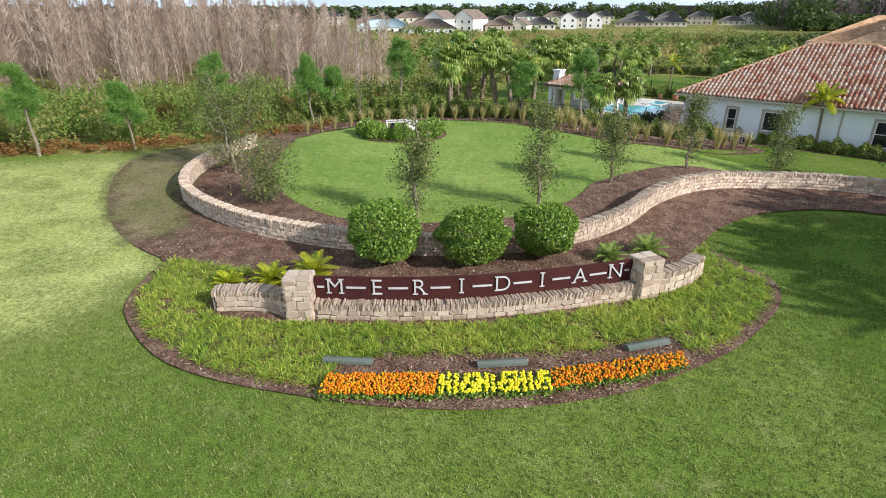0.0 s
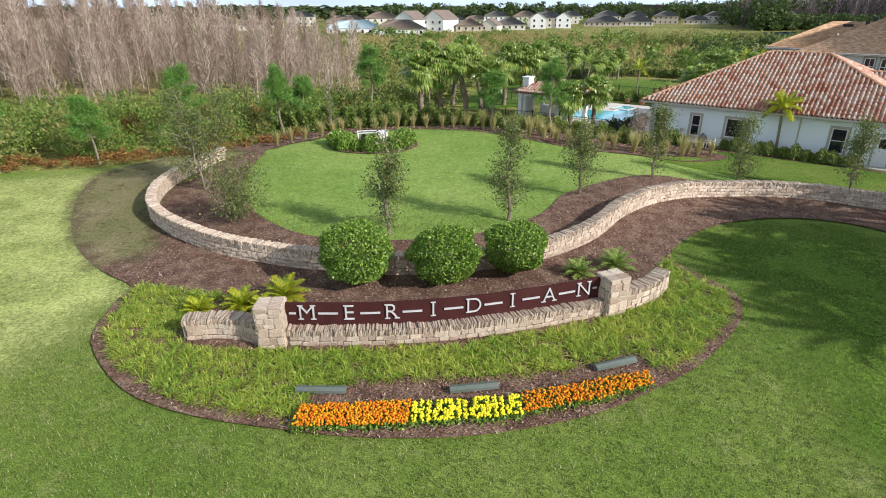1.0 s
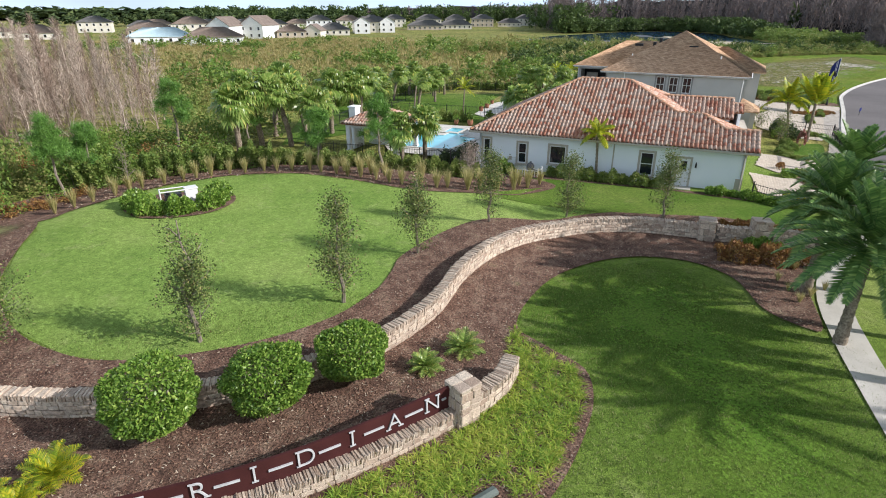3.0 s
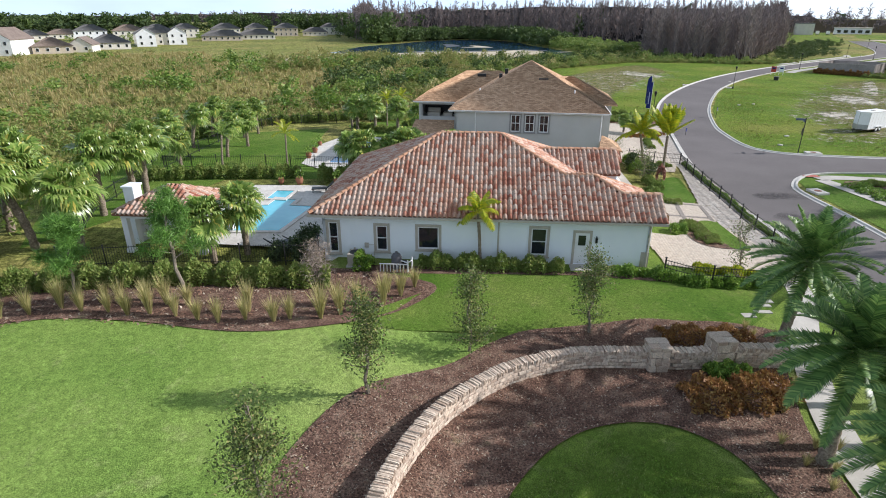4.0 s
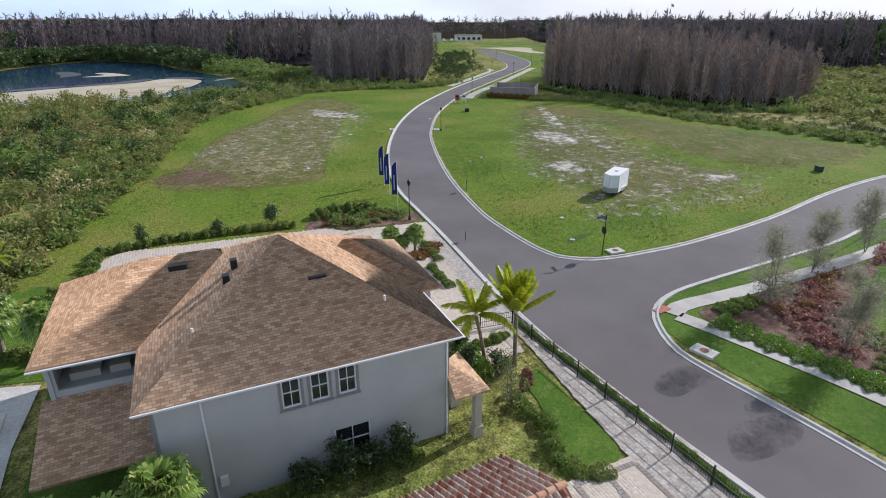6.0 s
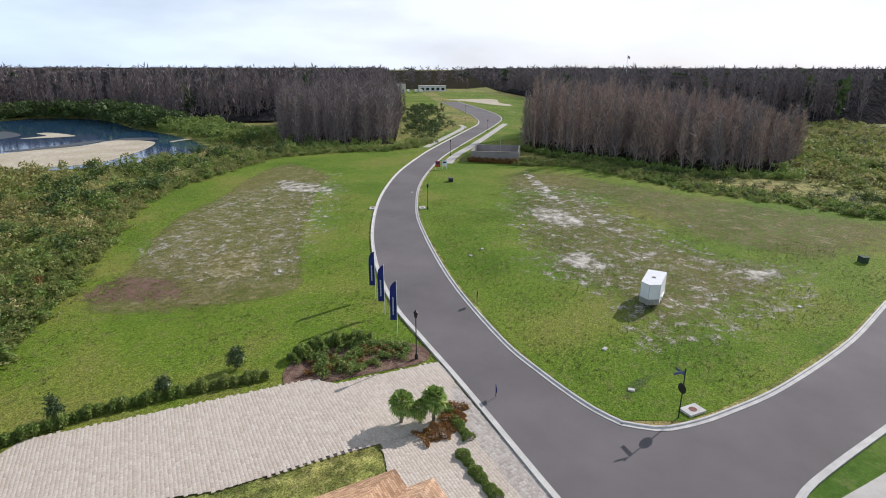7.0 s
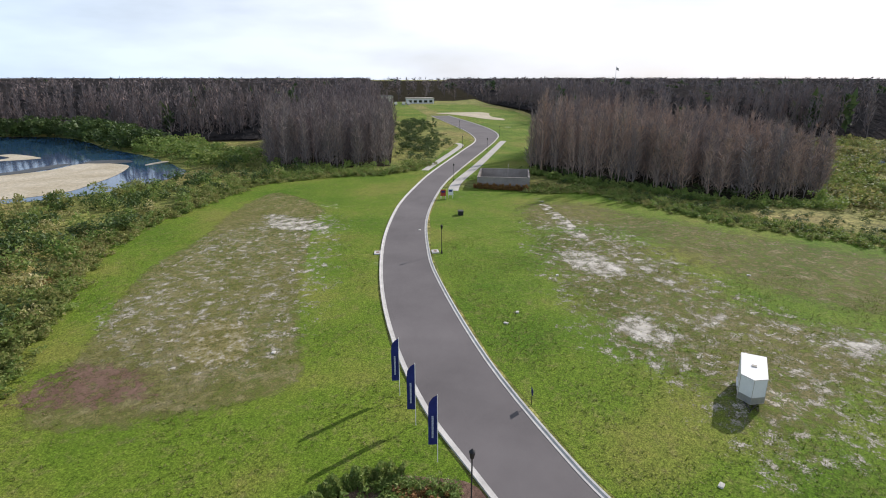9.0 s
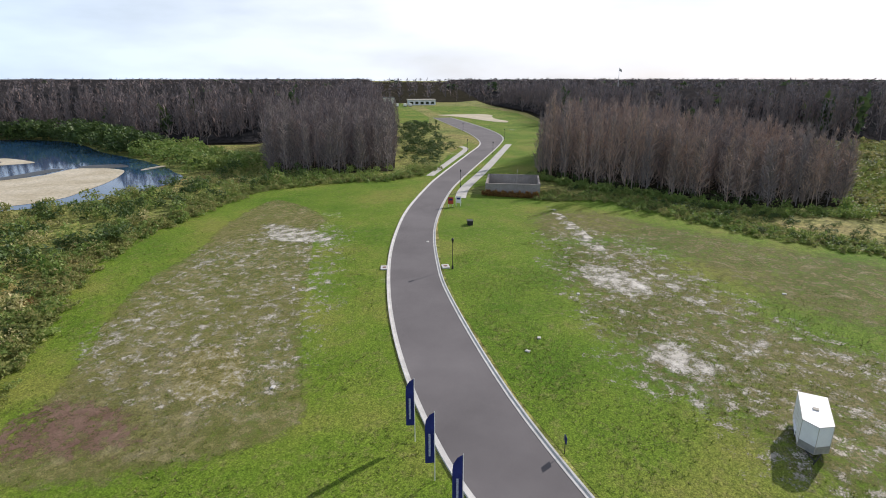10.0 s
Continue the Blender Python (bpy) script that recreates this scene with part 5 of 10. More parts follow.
part("door_surround", Geo().box(-0.15, -0.002, -0.04, 0.0, -0.05, 2.2).box(0.852, 1.0, -0.04, 0.0, -0.05, 2.2).box(-0.002, 0.852, -0.04, 0.0, 2.04, 2.2), TRIM, door1)
part("pane", Geo().box(0.2, 0.65, 0.045, 0.058, 1.2, 1.85), PANE, door1, "dark door window")
part("door_handle", Geo().box(0.75, 0.79, 0.02, 0.06, 0.95, 1.02).box(0.68, 0.79, 0.01, 0.03, 0.97, 1.0), DARK, door1)
for dx in (10.9, 19.9):
    part("downpipe", Geo().tube([(dx, -0.05, 2.9), (dx, -0.05, 0.0)], [0.05, 0.05], 8), TRIM, front1, "painted rain downpipe")
part("wall_lamp", Geo().box(16.75, 16.87, -0.16, -0.01, 1.5, 1.8).box(16.78, 16.84, -0.12, -0.01, 1.8, 1.9), DARK, front1, "black wall lantern")
part("wall_band", Geo().box(19.55, 20.03, -0.05, -0.002, -0.1, 0.95), TRIM, front1, "stone-clad corner base")
part("conduit", Geo().box(2.6, 2.85, -0.1, -0.004, 0.75, 1.05).tube([(2.85, -0.05, 0.95), (3.2, -0.05, 0.95), (3.2, -0.05, 0.2)], [0.015] * 3, 5).box(1.9, 2.0, -0.06, -0.004, 0.4, 0.7), TRIM, front1, "small grey meter box with conduit")
part("door_step", Geo().box(15.3, 16.7, -0.95, -0.01, -0.12, 0.04), CONCRETE, front1, "concrete door step")

# house two
H2 = base("house", pose(39.02, 60.99, 0, 0, 0, -44.6), "two-storey grey stucco house with a brown shingle roof", "house")
E2, S2 = 6.15, 0.535


def uv_shell(g, name, material, parent, label):
    """Shingles run level along each roof plane."""
    ob = part(name, g, material, parent, label)
    uv = ob.data.uv_layers.new(name="UVMap")
    for poly in ob.data.polygons:
        n = poly.normal
        up = Vector((0, 0, 1)) - n.z * n
        up = up.normalized() if up.length > 1e-3 else Vector((0, 1, 0))
        sd = up.cross(n)
        for li in poly.loop_indices:
            co = ob.data.vertices[ob.data.loops[li].vertex_index].co
            uv.data[li].uv = (co.dot(sd), co.dot(up))
    return ob


def hip_faces(u0, u1, v0, v1, z, s):
    if u1 - u0 >= v1 - v0:
        h = (v1 - v0) / 2
        a, b = (u0 + h, v0 + h, z + s * h), (u1 - h, v0 + h, z + s * h)
        return [[(u0, v0, z), (u1, v0, z), b, a], [(u1, v0, z), (u1, v1, z), b], [(u1, v1, z), (u0, v1, z), a, b], [(u0, v1, z), (u0, v0, z), a]]
    h = (u1 - u0) / 2
    a, b = (u0 + h, v0 + h, z + s * h), (u0 + h, v1 - h, z + s * h)
    return [[(u0, v0, z), (u1, v0, z), a], [(u1, v0, z), (u1, v1, z), b, a], [(u1, v1, z), (u0, v1, z), b], [(u0, v1, z), (u0, v0, z), a, b]]


roof2 = uv_shell(roof_shell(hip_faces(0, 14.6, 0, 15.0, E2, S2)), "roof", SHINGLE, H2, "brown asphalt shingle hip roof")
uv_shell(roof_shell(hip_faces(-4.4, 9.0, 5.2, 15.02, E2 + 0.01, S2)), "roof", SHINGLE, H2, "brown asphalt shingle side roof")
uv_shell(roof_shell(hip_faces(6.5, 15.9, 5.3, 13.6, E2 + 0.02, S2)), "roof", SHINGLE, H2, "brown asphalt shingle projecting roof")
uv_shell(roof_shell([[(-4.3, 1.2, 2.95), (0.55, 1.2, 2.95), (0.55, 5.7, 4.2), (-4.3, 5.7, 4.2)]]), "roof", SHINGLE, H2, "low lean-to shingle roof")
uv_shell(roof_shell([[(13.9, -0.7, 3.0), (15.9, -0.7, 3.0), (14.2, 1.2, 4.0), (14.2, 1.2, 4.0001)], [(15.9, -0.7, 3.0), (15.9, 3.2, 3.0), (14.2, 1.2, 4.0)], [(14.0, 0.45, 3.6), (13.9, -0.7, 3.0), (14.2, 1.2, 4.0)]]), "roof", SHINGLE, H2, "small hipped porch roof")
OPEN2 = [(5.3, 6.15, 4.2, 5.75), (6.6, 7.45, 4.2, 5.75), (7.9, 8.75, 4.2, 5.75), (7.5, 9.3, 0.55, 2.25)]
wall2 = part("wall", wall_panel(13.6, E2 - 0.1, OPEN2), STUCCO_G, H2, "pale grey stucco wall", at=pose(0.5, 0.5, 0))
part("wall", wall_panel(14.0, E2 - 0.1, []), STUCCO_G, H2, at=pose(14.1, 0.5, 0, 0, 0, 90))
part("wall", wall_panel(4.4, E2 - 0.1, [(0.35, 4.0, 4.55, 5.75)], 0.2, -0.3), STUCCO_G, H2, "upper wall with a wide screened balcony opening", at=pose(-3.9, 5.7, 0))
part("wall", wall_panel(9.0, E2 - 0.1, []), STUCCO_G, H2, at=pose(-3.9, 14.6, 0, 0, 0, -90))
part("wall", wall_panel(5.0, E2 - 0.1, []), STUCCO_G, H2, at=pose(0.5, 5.5, 0, 0, 0, -90))
part("wall", wall_panel(18.0, E2 - 0.1, []), STUCCO_G, H2, at=pose(14.1, 14.6, 0, 0, 0, 180))
part("wall", Geo().box(14.1, 15.4, 5.9, 13.0, -0.3, E2 - 0.1), STUCCO_G, H2, "projecting bay wall")
part("wall", Geo().box(-3.9, 0.45, 8.2, 8.3, 3.6, 6.0), DARK, H2, "dark inner wall of the balcony")
part("floor_slab", Geo().box(-3.85, 0.45, 5.95, 8.2, 4.3, 4.42), STUCCO_G, H2)
part("outdoor_sofa", Geo().box(-3.2, -1.9, 6.6, 7.3, 4.42, 4.8).box(-3.2, -1.9, 7.2, 7.4, 4.8, 5.2).box(-1.5, -0.6, 6.6, 7.3, 4.42, 4.8), TRIM, H2, "beige balcony seats")
for o in OPEN2[:3]:
    window(wall2, pose(o[0], 0, o[2]), o[1] - o[0], o[3] - o[2], 0.13, (2, 2), grainy("grey_surround", [(0.3, (0.24, 0.24, 0.24)), (0.7, (0.3, 0.3, 0.3))], 1.0))
window(wall2, pose(OPEN2[3][0], 0, OPEN2[3][2]), 1.8, 1.7, 0.13, (2, 2), STUCCO_G)
gt = Geo().box(-0.02, 14.62, -0.09, -0.004, E2 - 0.1, E2 - 0.04).box(14.62, 14.70, -0.12, 5.2, E2 - 0.1, E2 - 0.04).box(-4.42, 0.0, 5.08, 5.196, E2 - 0.1, E2 - 0.04)
part("gutter", gt, WHITE, H2, "white gutter")
part("soffit", Geo().box(0.02, 14.5, 0.02, 14.6, E2 - 0.2, E2 - 0.15), WHITE, H2)
part("soffit", Geo().box(-4.3, 0.0, 5.25, 14.6, E2 - 0.21, E2 - 0.16), WHITE, H2)
for dx in (2.0, 13.45):
    part("downpipe", Geo().tube([(dx, -0.05, 5.95), (dx, -0.05, 0)], [0.05, 0.05], 8), WHITE, wall2, "white rain downpipe")
part("meter_box", Geo().box(2.2, 2.55, -0.16, -0.004, 1.0, 1.5), WHITE, wall2, "grey wall box")
for a, b, z in ((2.2, 9.2, 8.35), (8.6, 4.6, 8.45)):
    part("roof_vent", Geo().box(a - 0.45, a + 0.45, b - 0.2, b + 0.18, z - 0.1, z + 0.18), DARK, roof2, "dark low roof vent")
for a, b, z in ((4.9, 6.9, 9.1), (4.4, 6.0, 8.7)):
    part("roof_vent", Geo().box(a - 0.16, a + 0.16, b - 0.2, b + 0.2, z - 0.35, z + 0.16), DARK, roof2, "dark square roof vent")
for a, b, z in ((11.5, 2.6, 7.45), (2.6, 3.2, 7.4)):
    part("vent_pipe", Geo().tube([(a, b, z - 0.1), (a, b, z + 0.35)], [0.06, 0.06], 8), WHITE, roof2, "white vent pipe")
part("porch_column", Geo().box(15.2, 15.6, -0.4, 0.0, -0.3, 2.85).box(15.12, 15.68, -0.48, 0.08, -0.3, 0.6), TRIM, H2, "square porch column")
part("porch_column", Geo().box(15.2, 15.6, 2.4, 2.8, -0.3, 2.85).box(15.12, 15.68, 2.32, 2.88, -0.3, 0.6), TRIM, H2, "square porch column")


# ---- pools ----
def pool(name, pts, m, water, label, rim=0.35):
    p = base(name, m, label, "pool")
    pts = np.array(pts, float)
    c = pts.mean(0)
    n = len(pts)
    part("water", Geo().add(np.c_[pts, np.full(n, 0.085)], [tuple(range(n))]), water, p, "clear pool water")
    g = Geo()
    out = []
    for k in range(n):
        a, b, d = pts[k - 1], pts[k], pts[(k + 1) % n]
        n1, n2 = (np.array((e[1], -e[0])) / np.linalg.norm(e) for e in (b - a, d - b))
        out.append(b + (n1 + n2) / (1 + n1 @ n2) * rim)
    out = np.array(out)
    for k in range(n):
        j = (k + 1) % n
        q = [(*pts[k], 0.13), (*pts[j], 0.13), (*out[j], 0.13), (*out[k], 0.13), (*pts[k], 0.05), (*pts[j], 0.05), (*out[j], 0.05), (*out[k], 0.05)]
        g.add(q, [(0, 3, 2, 1), (0, 1, 5, 4), (2, 3, 7, 6), (4, 5, 6, 7)])
    part("coping", g, DECK, p, "pale stone coping")
    return p


pool("swimming_pool", [(15.2, 58.6), (18.6, 56.2), (20.0, 55.2), (24.2, 59.0), (22.8, 60.3), (23.8, 61.4), (22.6, 62.6), (21.4, 61.4), (18.5, 62.6)], Matrix(), POOL, "turquoise swimming pool with stone coping behind the house")
pool("spa", [(21.9, 63.1), (23.0, 62.1), (24.6, 63.8), (23.4, 64.8)], Matrix.Translation((0, 0, 0.02)), POOL, "small raised square spa beside the pool", 0.3)
pool("swimming_pool", [(33.5, 69.6), (35.0, 68.3), (41.4, 75.2), (40.6, 78.8), (36.4, 79.6), (34.6, 77.2), (36.6, 75.2)], Matrix(), POOL2, "deep blue swimming pool with pale coping", 0.35)
pool("spa", [(31.3, 71.4), (33.0, 70.0), (34.6, 71.8), (32.9, 73.2)], Matrix.Translation((0, 0, 0.03)), POOL2, "small square spa on the second deck", 0.3)


def lounger():
    p = base("sun_lounger", Matrix(), "dark wicker sun lounger with a raised back", "lounger", "pool loungers")
    g = Geo().box(-0.35, 0.35, -0.9, 0.4, 0.28, 0.36)
    part("seat", g, DARK, p)
    part("backrest", Geo().box(-0.35, 0.35, 0, 0.75, 0, 0.07), DARK, p, at=pose(0, 0.4, 0.3, 40))
    for x in (-0.3, 0.3):
        for y in (-0.8, 0.3):
            part("leg", Geo().box(x - 0.03, x + 0.03, y - 0.03, y + 0.03, 0, 0.28), DARK, p)
    return p


lg = lounger()
spots_l = [(20.2, 52.0, 100), (19.0, 52.2, 95), (26.6, 62.4, -120), (27.6, 61.2, -125)]
lg.matrix_basis = pose(spots_l[0][0], spots_l[0][1], 0.06, 0, 0, spots_l[0][2])
for x, y, a in spots_l[1:]:
    copy_thing(lg, pose(x, y, 0.06, 0, 0, a))


# pavilion by the pool
pv = base("pool_pavilion", pose(14.2, 57.4, 0, 0, 0, -40), "open white pool pavilion with a tiled roof and chimney", "pavilion")
pf = hip_faces(-2.9, 2.9, -2.6, 2.6, 2.7, 0.45)
proof = part("roof", roof_shell(pf), UNDER, pv, "red tiled hip roof")
tiled(proof, pf)
part("beam", Geo().box(-2.6, 2.6, -2.3, -2.0, 2.35, 2.6).box(-2.6, 2.6, 2.0, 2.3, 2.35, 2.6).box(-2.6, -2.3, -2.0, 2.0, 2.35, 2.6).box(2.3, 2.6, -2.0, 2.0, 2.35, 2.6), WHITE, pv, "white roof beam")
for x in (-2.4, 2.4):
    for y in (-2.1, 2.1):
        part("column", Geo().box(x - 0.18, x + 0.18, y - 0.18, y + 0.18, 0, 2.35).box(x - 0.24, x + 0.24, y - 0.24, y + 0.24, 0, 0.25), WHITE, pv, "square white column")
part("chimney", Geo().box(-2.95, -2.62, -0.9, 0.9, 0, 2.2).box(-3.3, -2.62, -0.45, 0.45, 0, 3.75).box(-3.38, -2.54, -0.53, 0.53, 3.75, 3.87), STUCCO, pv, "white stucco chimney")
part("kitchen_counter", Geo().box(-2.3, 1.2, 1.7, 2.28, 0, 0.9).box(-2.35, 1.25, 1.65, 2.33, 0.9, 0.95), STUCCO, pv, "white outdoor kitchen counter")


# ---- fences ----
picket_me = Geo().tube([(0, 0, 0), (0, 0, 1)], [0.011, 0.011], 4, True).mesh("picket")
picket_me.materials.append(DARK)


def metal_fence(path, height, label, n_rails=2, gap=0.15, post_step=2.4, name="fence"):
    path = even(np.asarray(path, float), 0.6)
    seg_ = np.r_[0, np.cumsum(np.hypot(*np.diff(path, axis=0).T))]
    x0, y0 = path[0]
    fence = base(name, pose(x0, y0, 0), label, "fence", "metal fences")

    def at(s):
        x, y = np.interp(s, seg_, path[:, 0]), np.interp(s, seg_, path[:, 1])
        return x - x0, y - y0, float(gz(x, y)) + 0.03
    for k in range(n_rails):
        h = height * (0.15 + 0.78 * k / (n_rails - 1))
        g = Geo().tube([(at(s)[0], at(s)[1], at(s)[2] + h) for s in np.linspace(0, seg_[-1], len(path))], [0.022] * len(path), 4)
        part("rail", g, DARK, fence)
    n = int(seg_[-1] / post_step)
    for k in range(n + 1):
        x, y, z = at(k * seg_[-1] / n)
        part("post", Geo().box(x - 0.035, x + 0.035, y - 0.035, y + 0.035, z - 0.1, z + height + 0.06).box(x - 0.05, x + 0.05, y - 0.05, y + 0.05, z + height + 0.06, z + height + 0.1), DARK, fence)
    for k, s in enumerate(np.arange(gap, seg_[-1], gap)):
        x, y, z = at(s)
        ob = new("picket", picket_me)
        ob.parent = fence
        ob.matrix_basis = Matrix.LocRotScale((x, y, z + 0.1), Euler((0, 0, 0)), (1, 1, height - 0.1))
    return fence


metal_fence([(62.6, 51.3), (59.8, 48.3), (53.2, 40.9), (49.9, 37.3), (46.9, 33.3), (44.6, 30.6)], 1.15, "black metal picket fence along the street", 3)
metal_fence([(59.0, 55.2), (62.6, 51.3)], 1.15, "black metal picket fence across the walk", 3)
metal_fence([(35.8, 35.0), (36.2, 33.6), (40.8, 30.3), (44.6, 30.6)], 1.15, "black metal fence at the garden end", 3, 0.16)
metal_fence([(7.0, 56.9), (12.4, 53.8), (15, 51.8), (19.6, 48.8), (20.6, 49.6)], 1.3, "black metal fence before the pool", 2)
metal_fence([(7.0, 57.0), (10, 68), (17, 79), (21, 76.4), (28, 71.5), (33, 67)], 1.3, "black metal fence between the back gardens", 2, 0.18)
metal_fence([(17.1, 79.1), (26, 90), (36, 98), (48, 93)], 1.2, "black metal fence behind the far garden", 2, 0.22)
# ---- plants ----
BARK = grainy("grey_bark", [(0.3, (0.16, 0.13, 0.10)), (0.7, (0.30, 0.26, 0.21))], 2.0, 18.0, 0.4, 0.9, 0.8, 0.02, stretch=(1, 1, 0.25))
PALMBARK = grainy("palm_trunk", [(0.3, (0.15, 0.115, 0.085)), (0.7, (0.30, 0.25, 0.19))], 3.0, 12.0, 0.45, 0.9, 0.9, 0.03)
BARE = pieces("bare_cypress_wood", [(0.0, (0.17, 0.12, 0.09)), (0.45, (0.38, 0.30, 0.245)), (0.8, (0.53, 0.43, 0.36)), (1.0, (0.66, 0.56, 0.48))], 0.9, 4.0, 0.3, 0.2)
BARE_BROWN = pieces("brown_cypress_wood", [(0.0, (0.14, 0.095, 0.072)), (0.5, (0.25, 0.18, 0.14)), (1.0, (0.40, 0.30, 0.24))], 0.9, 4.0, 0.3, 0.2)
BARE_DARK = pieces("dark_cypress_wood", [(0.0, (0.13, 0.112, 0.116)), (0.4, (0.19, 0.162, 0.16)), (0.8, (0.24, 0.19, 0.18)), (1.0, (0.29, 0.20, 0.16))], 0.9, 4.0, 0.3, 0.2)
HOLLY = leafy("dull_holly_leaf", [(0.0, (0.06, 0.095, 0.024)), (0.5, (0.13, 0.185, 0.048)), (0.85, (0.24, 0.275, 0.085)), (1.0, (0.34, 0.28, 0.12))], 0.5, 0.25)
BUSH = leafy("glossy_bush_leaf", [(0.0, (0.085, 0.17, 0.025)), (0.5, (0.19, 0.33, 0.05)), (1.0, (0.36, 0.48, 0.10))], 0.36, 0.32)
SCRUB = leafy("scrub_leaf", [(0.0, (0.069, 0.125, 0.027)), (0.35, (0.138, 0.225, 0.043)), (0.65, (0.237, 0.300, 0.075)), (1.0, (0.388, 0.375, 0.125))], 0.6, 0.36, 0.06)
SCRUB_OL = leafy("olive_scrub_leaf", [(0.0, (0.10, 0.14, 0.033)), (0.4, (0.19, 0.24, 0.06)), (0.7, (0.31, 0.29, 0.10)), (1.0, (0.46, 0.36, 0.19))], 0.7, 0.36, 0.03)
NEARSCRUB = leafy("thicket_leaf", [(0.0, (0.045, 0.10, 0.018)), (0.35, (0.10, 0.19, 0.03)), (0.7, (0.20, 0.29, 0.055)), (1.0, (0.34, 0.36, 0.10))], 0.5, 0.28, 0.12)
PINE = leafy("pine_needles", [(0.0, (0.07, 0.17, 0.028)), (1.0, (0.19, 0.36, 0.07))], 0.5, 0.2)
FAN = leafy("fan_palm_leaf", [(0.0, (0.14, 0.25, 0.05)), (0.5, (0.29, 0.42, 0.095)), (0.88, (0.42, 0.51, 0.16)), (0.95, (0.56, 0.57, 0.17)), (1.0, (0.80, 0.68, 0.16))], 0.28, 0.42)
DATE = leafy("date_palm_leaf", [(0.0, (0.072, 0.150, 0.039)), (0.7, (0.169, 0.299, 0.078)), (1.0, (0.338, 0.442, 0.130))], 0.4, 0.2)
QUEEN = leafy("yellowing_palm_leaf", [(0.0, (0.16, 0.30, 0.025)), (0.5, (0.42, 0.48, 0.035)), (1.0, (0.70, 0.60, 0.04))], 0.4, 0.45)
STRAP = leafy("strap_grass_blade", [(0.15, (0.09, 0.205, 0.028)), (0.38, (0.20, 0.35, 0.043)), (0.6, (0.41, 0.51, 0.075)), (0.9, (0.66, 0.63, 0.15))], 0.5, 0.4, 0.35)
TAWNY = leafy("tawny_grass_blade", [(0.0, (0.26, 0.26, 0.085)), (0.45, (0.46, 0.42, 0.17)), (1.0, (0.66, 0.55, 0.29))], 0.6, 0.35)
EVERGREEN = leafy("far_evergreen", [(0.0, (0.035, 0.062, 0.022)), (0.6, (0.065, 0.10, 0.034)), (1.0, (0.11, 0.145, 0.045))], 0.8, 0.15)
MARSHGRASS = leafy("marsh_grass_blade", [(0.0, (0.20, 0.20, 0.06)), (0.4, (0.36, 0.32, 0.12)), (0.8, (0.50, 0.40, 0.20)), (1.0, (0.60, 0.50, 0.32))], 0.7, 0.35, 0.05)
RUST = leafy("rusty_shrub_leaf", [(0.0, (0.161, 0.072, 0.025)), (0.5, (0.306, 0.145, 0.048)), (1.0, (0.386, 0.258, 0.081))], 0.6, 0.25)
DARKLEAF = leafy("dark_shrub_leaf", [(0.0, (0.03, 0.055, 0.02)), (0.6, (0.07, 0.11, 0.04)), (1.0, (0.14, 0.18, 0.07))], 0.4, 0.2)
REDLEAF = leafy("red_shrub_leaf", [(0.0, (0.24, 0.08, 0.065)), (0.5, (0.38, 0.14, 0.125)), (0.8, (0.42, 0.22, 0.19)), (1.0, (0.16, 0.17, 0.06))], 0.6, 0.25)


PALETWIG = leafy("pale_twig", [(0.0, (0.26, 0.25, 0.17)), (0.6, (0.40, 0.39, 0.28)), (1.0, (0.52, 0.48, 0.36))], 0.8, 0.4)


def leaves(points, size, rng, aspect=0.5, lift=0.25, out=None, tri=False):
    """One small flat leaf at each point: a kite, or a three-cornered one for far foliage."""
    p = np.asarray(points, float)
    n = len(p)
    d = rng.normal(size=(n, 3))
    if out is not None:
        d = d * 0.7 + out
    d[:, 2] += lift
    d /= np.linalg.norm(d, axis=1)[:, None]
    s = np.cross(d, rng.normal(size=(n, 3)))
    s /= np.linalg.norm(s, axis=1)[:, None] + 1e-9
    L = size * rng.uniform(0.65, 1.35, (n, 1))
    if tri:
        v = np.stack([p - d * L * 0.5 + s * L * aspect * 0.5, p - d * L * 0.5 - s * L * aspect * 0.5, p + d * L * 0.6], 1).reshape(-1, 3)
        return v, np.arange(3 * n).reshape(n, 3)
    v = np.stack([p - d * L * 0.5, p + s * L * aspect * 0.5, p + d * L * 0.5, p - s * L * aspect * 0.5], 1).reshape(-1, 3)
    return v, np.arange(4 * n).reshape(n, 4)


def lumps(n, rad, rng, shell=0.55, lump=0.25, seed=0):
    """Points in an uneven ball, mostly near its skin."""
    d = rng.normal(size=(n, 3))
    d /= np.linalg.norm(d, axis=1)[:, None]
    ph = rng.uniform(0, 6.28, (5, 3))
    k = rng.normal(size=(5, 3)) * 2.2
    wob = sum(np.sin(d @ k[j] * 1.6 + ph[j, 0]) for j in range(5)) / 5
    r = (shell + (1 - shell) * rng.uniform(0, 1, n) ** 0.5) * (1 + lump * wob)
    return d * r[:, None] * np.asarray(rad), d


def shrub_shape(n, size, seed, rad=(0.5, 0.5, 0.5)):
    """A loose shrub of several leafy sprays of uneven height."""
    rng = np.random.default_rng(seed)
    m = 7
    c = np.c_[rng.normal(size=(m, 2)) * 0.26, rng.uniform(0.15, 0.75, m)]
    r = rng.uniform(0.16, 0.34, m)
    k = rng.choice(m, n, p=r / r.sum())
    d = rng.normal(size=(n, 3))
    d /= np.linalg.norm(d, axis=1)[:, None]
    p = c[k] + d * (r[k] * rng.uniform(0.55, 1.1, n))[:, None] * np.array((1, 1, 1.15))
    p[:, 2] = np.abs(p[:, 2])
    return leaves(p, size, rng, 0.75, 0.2, d, True)


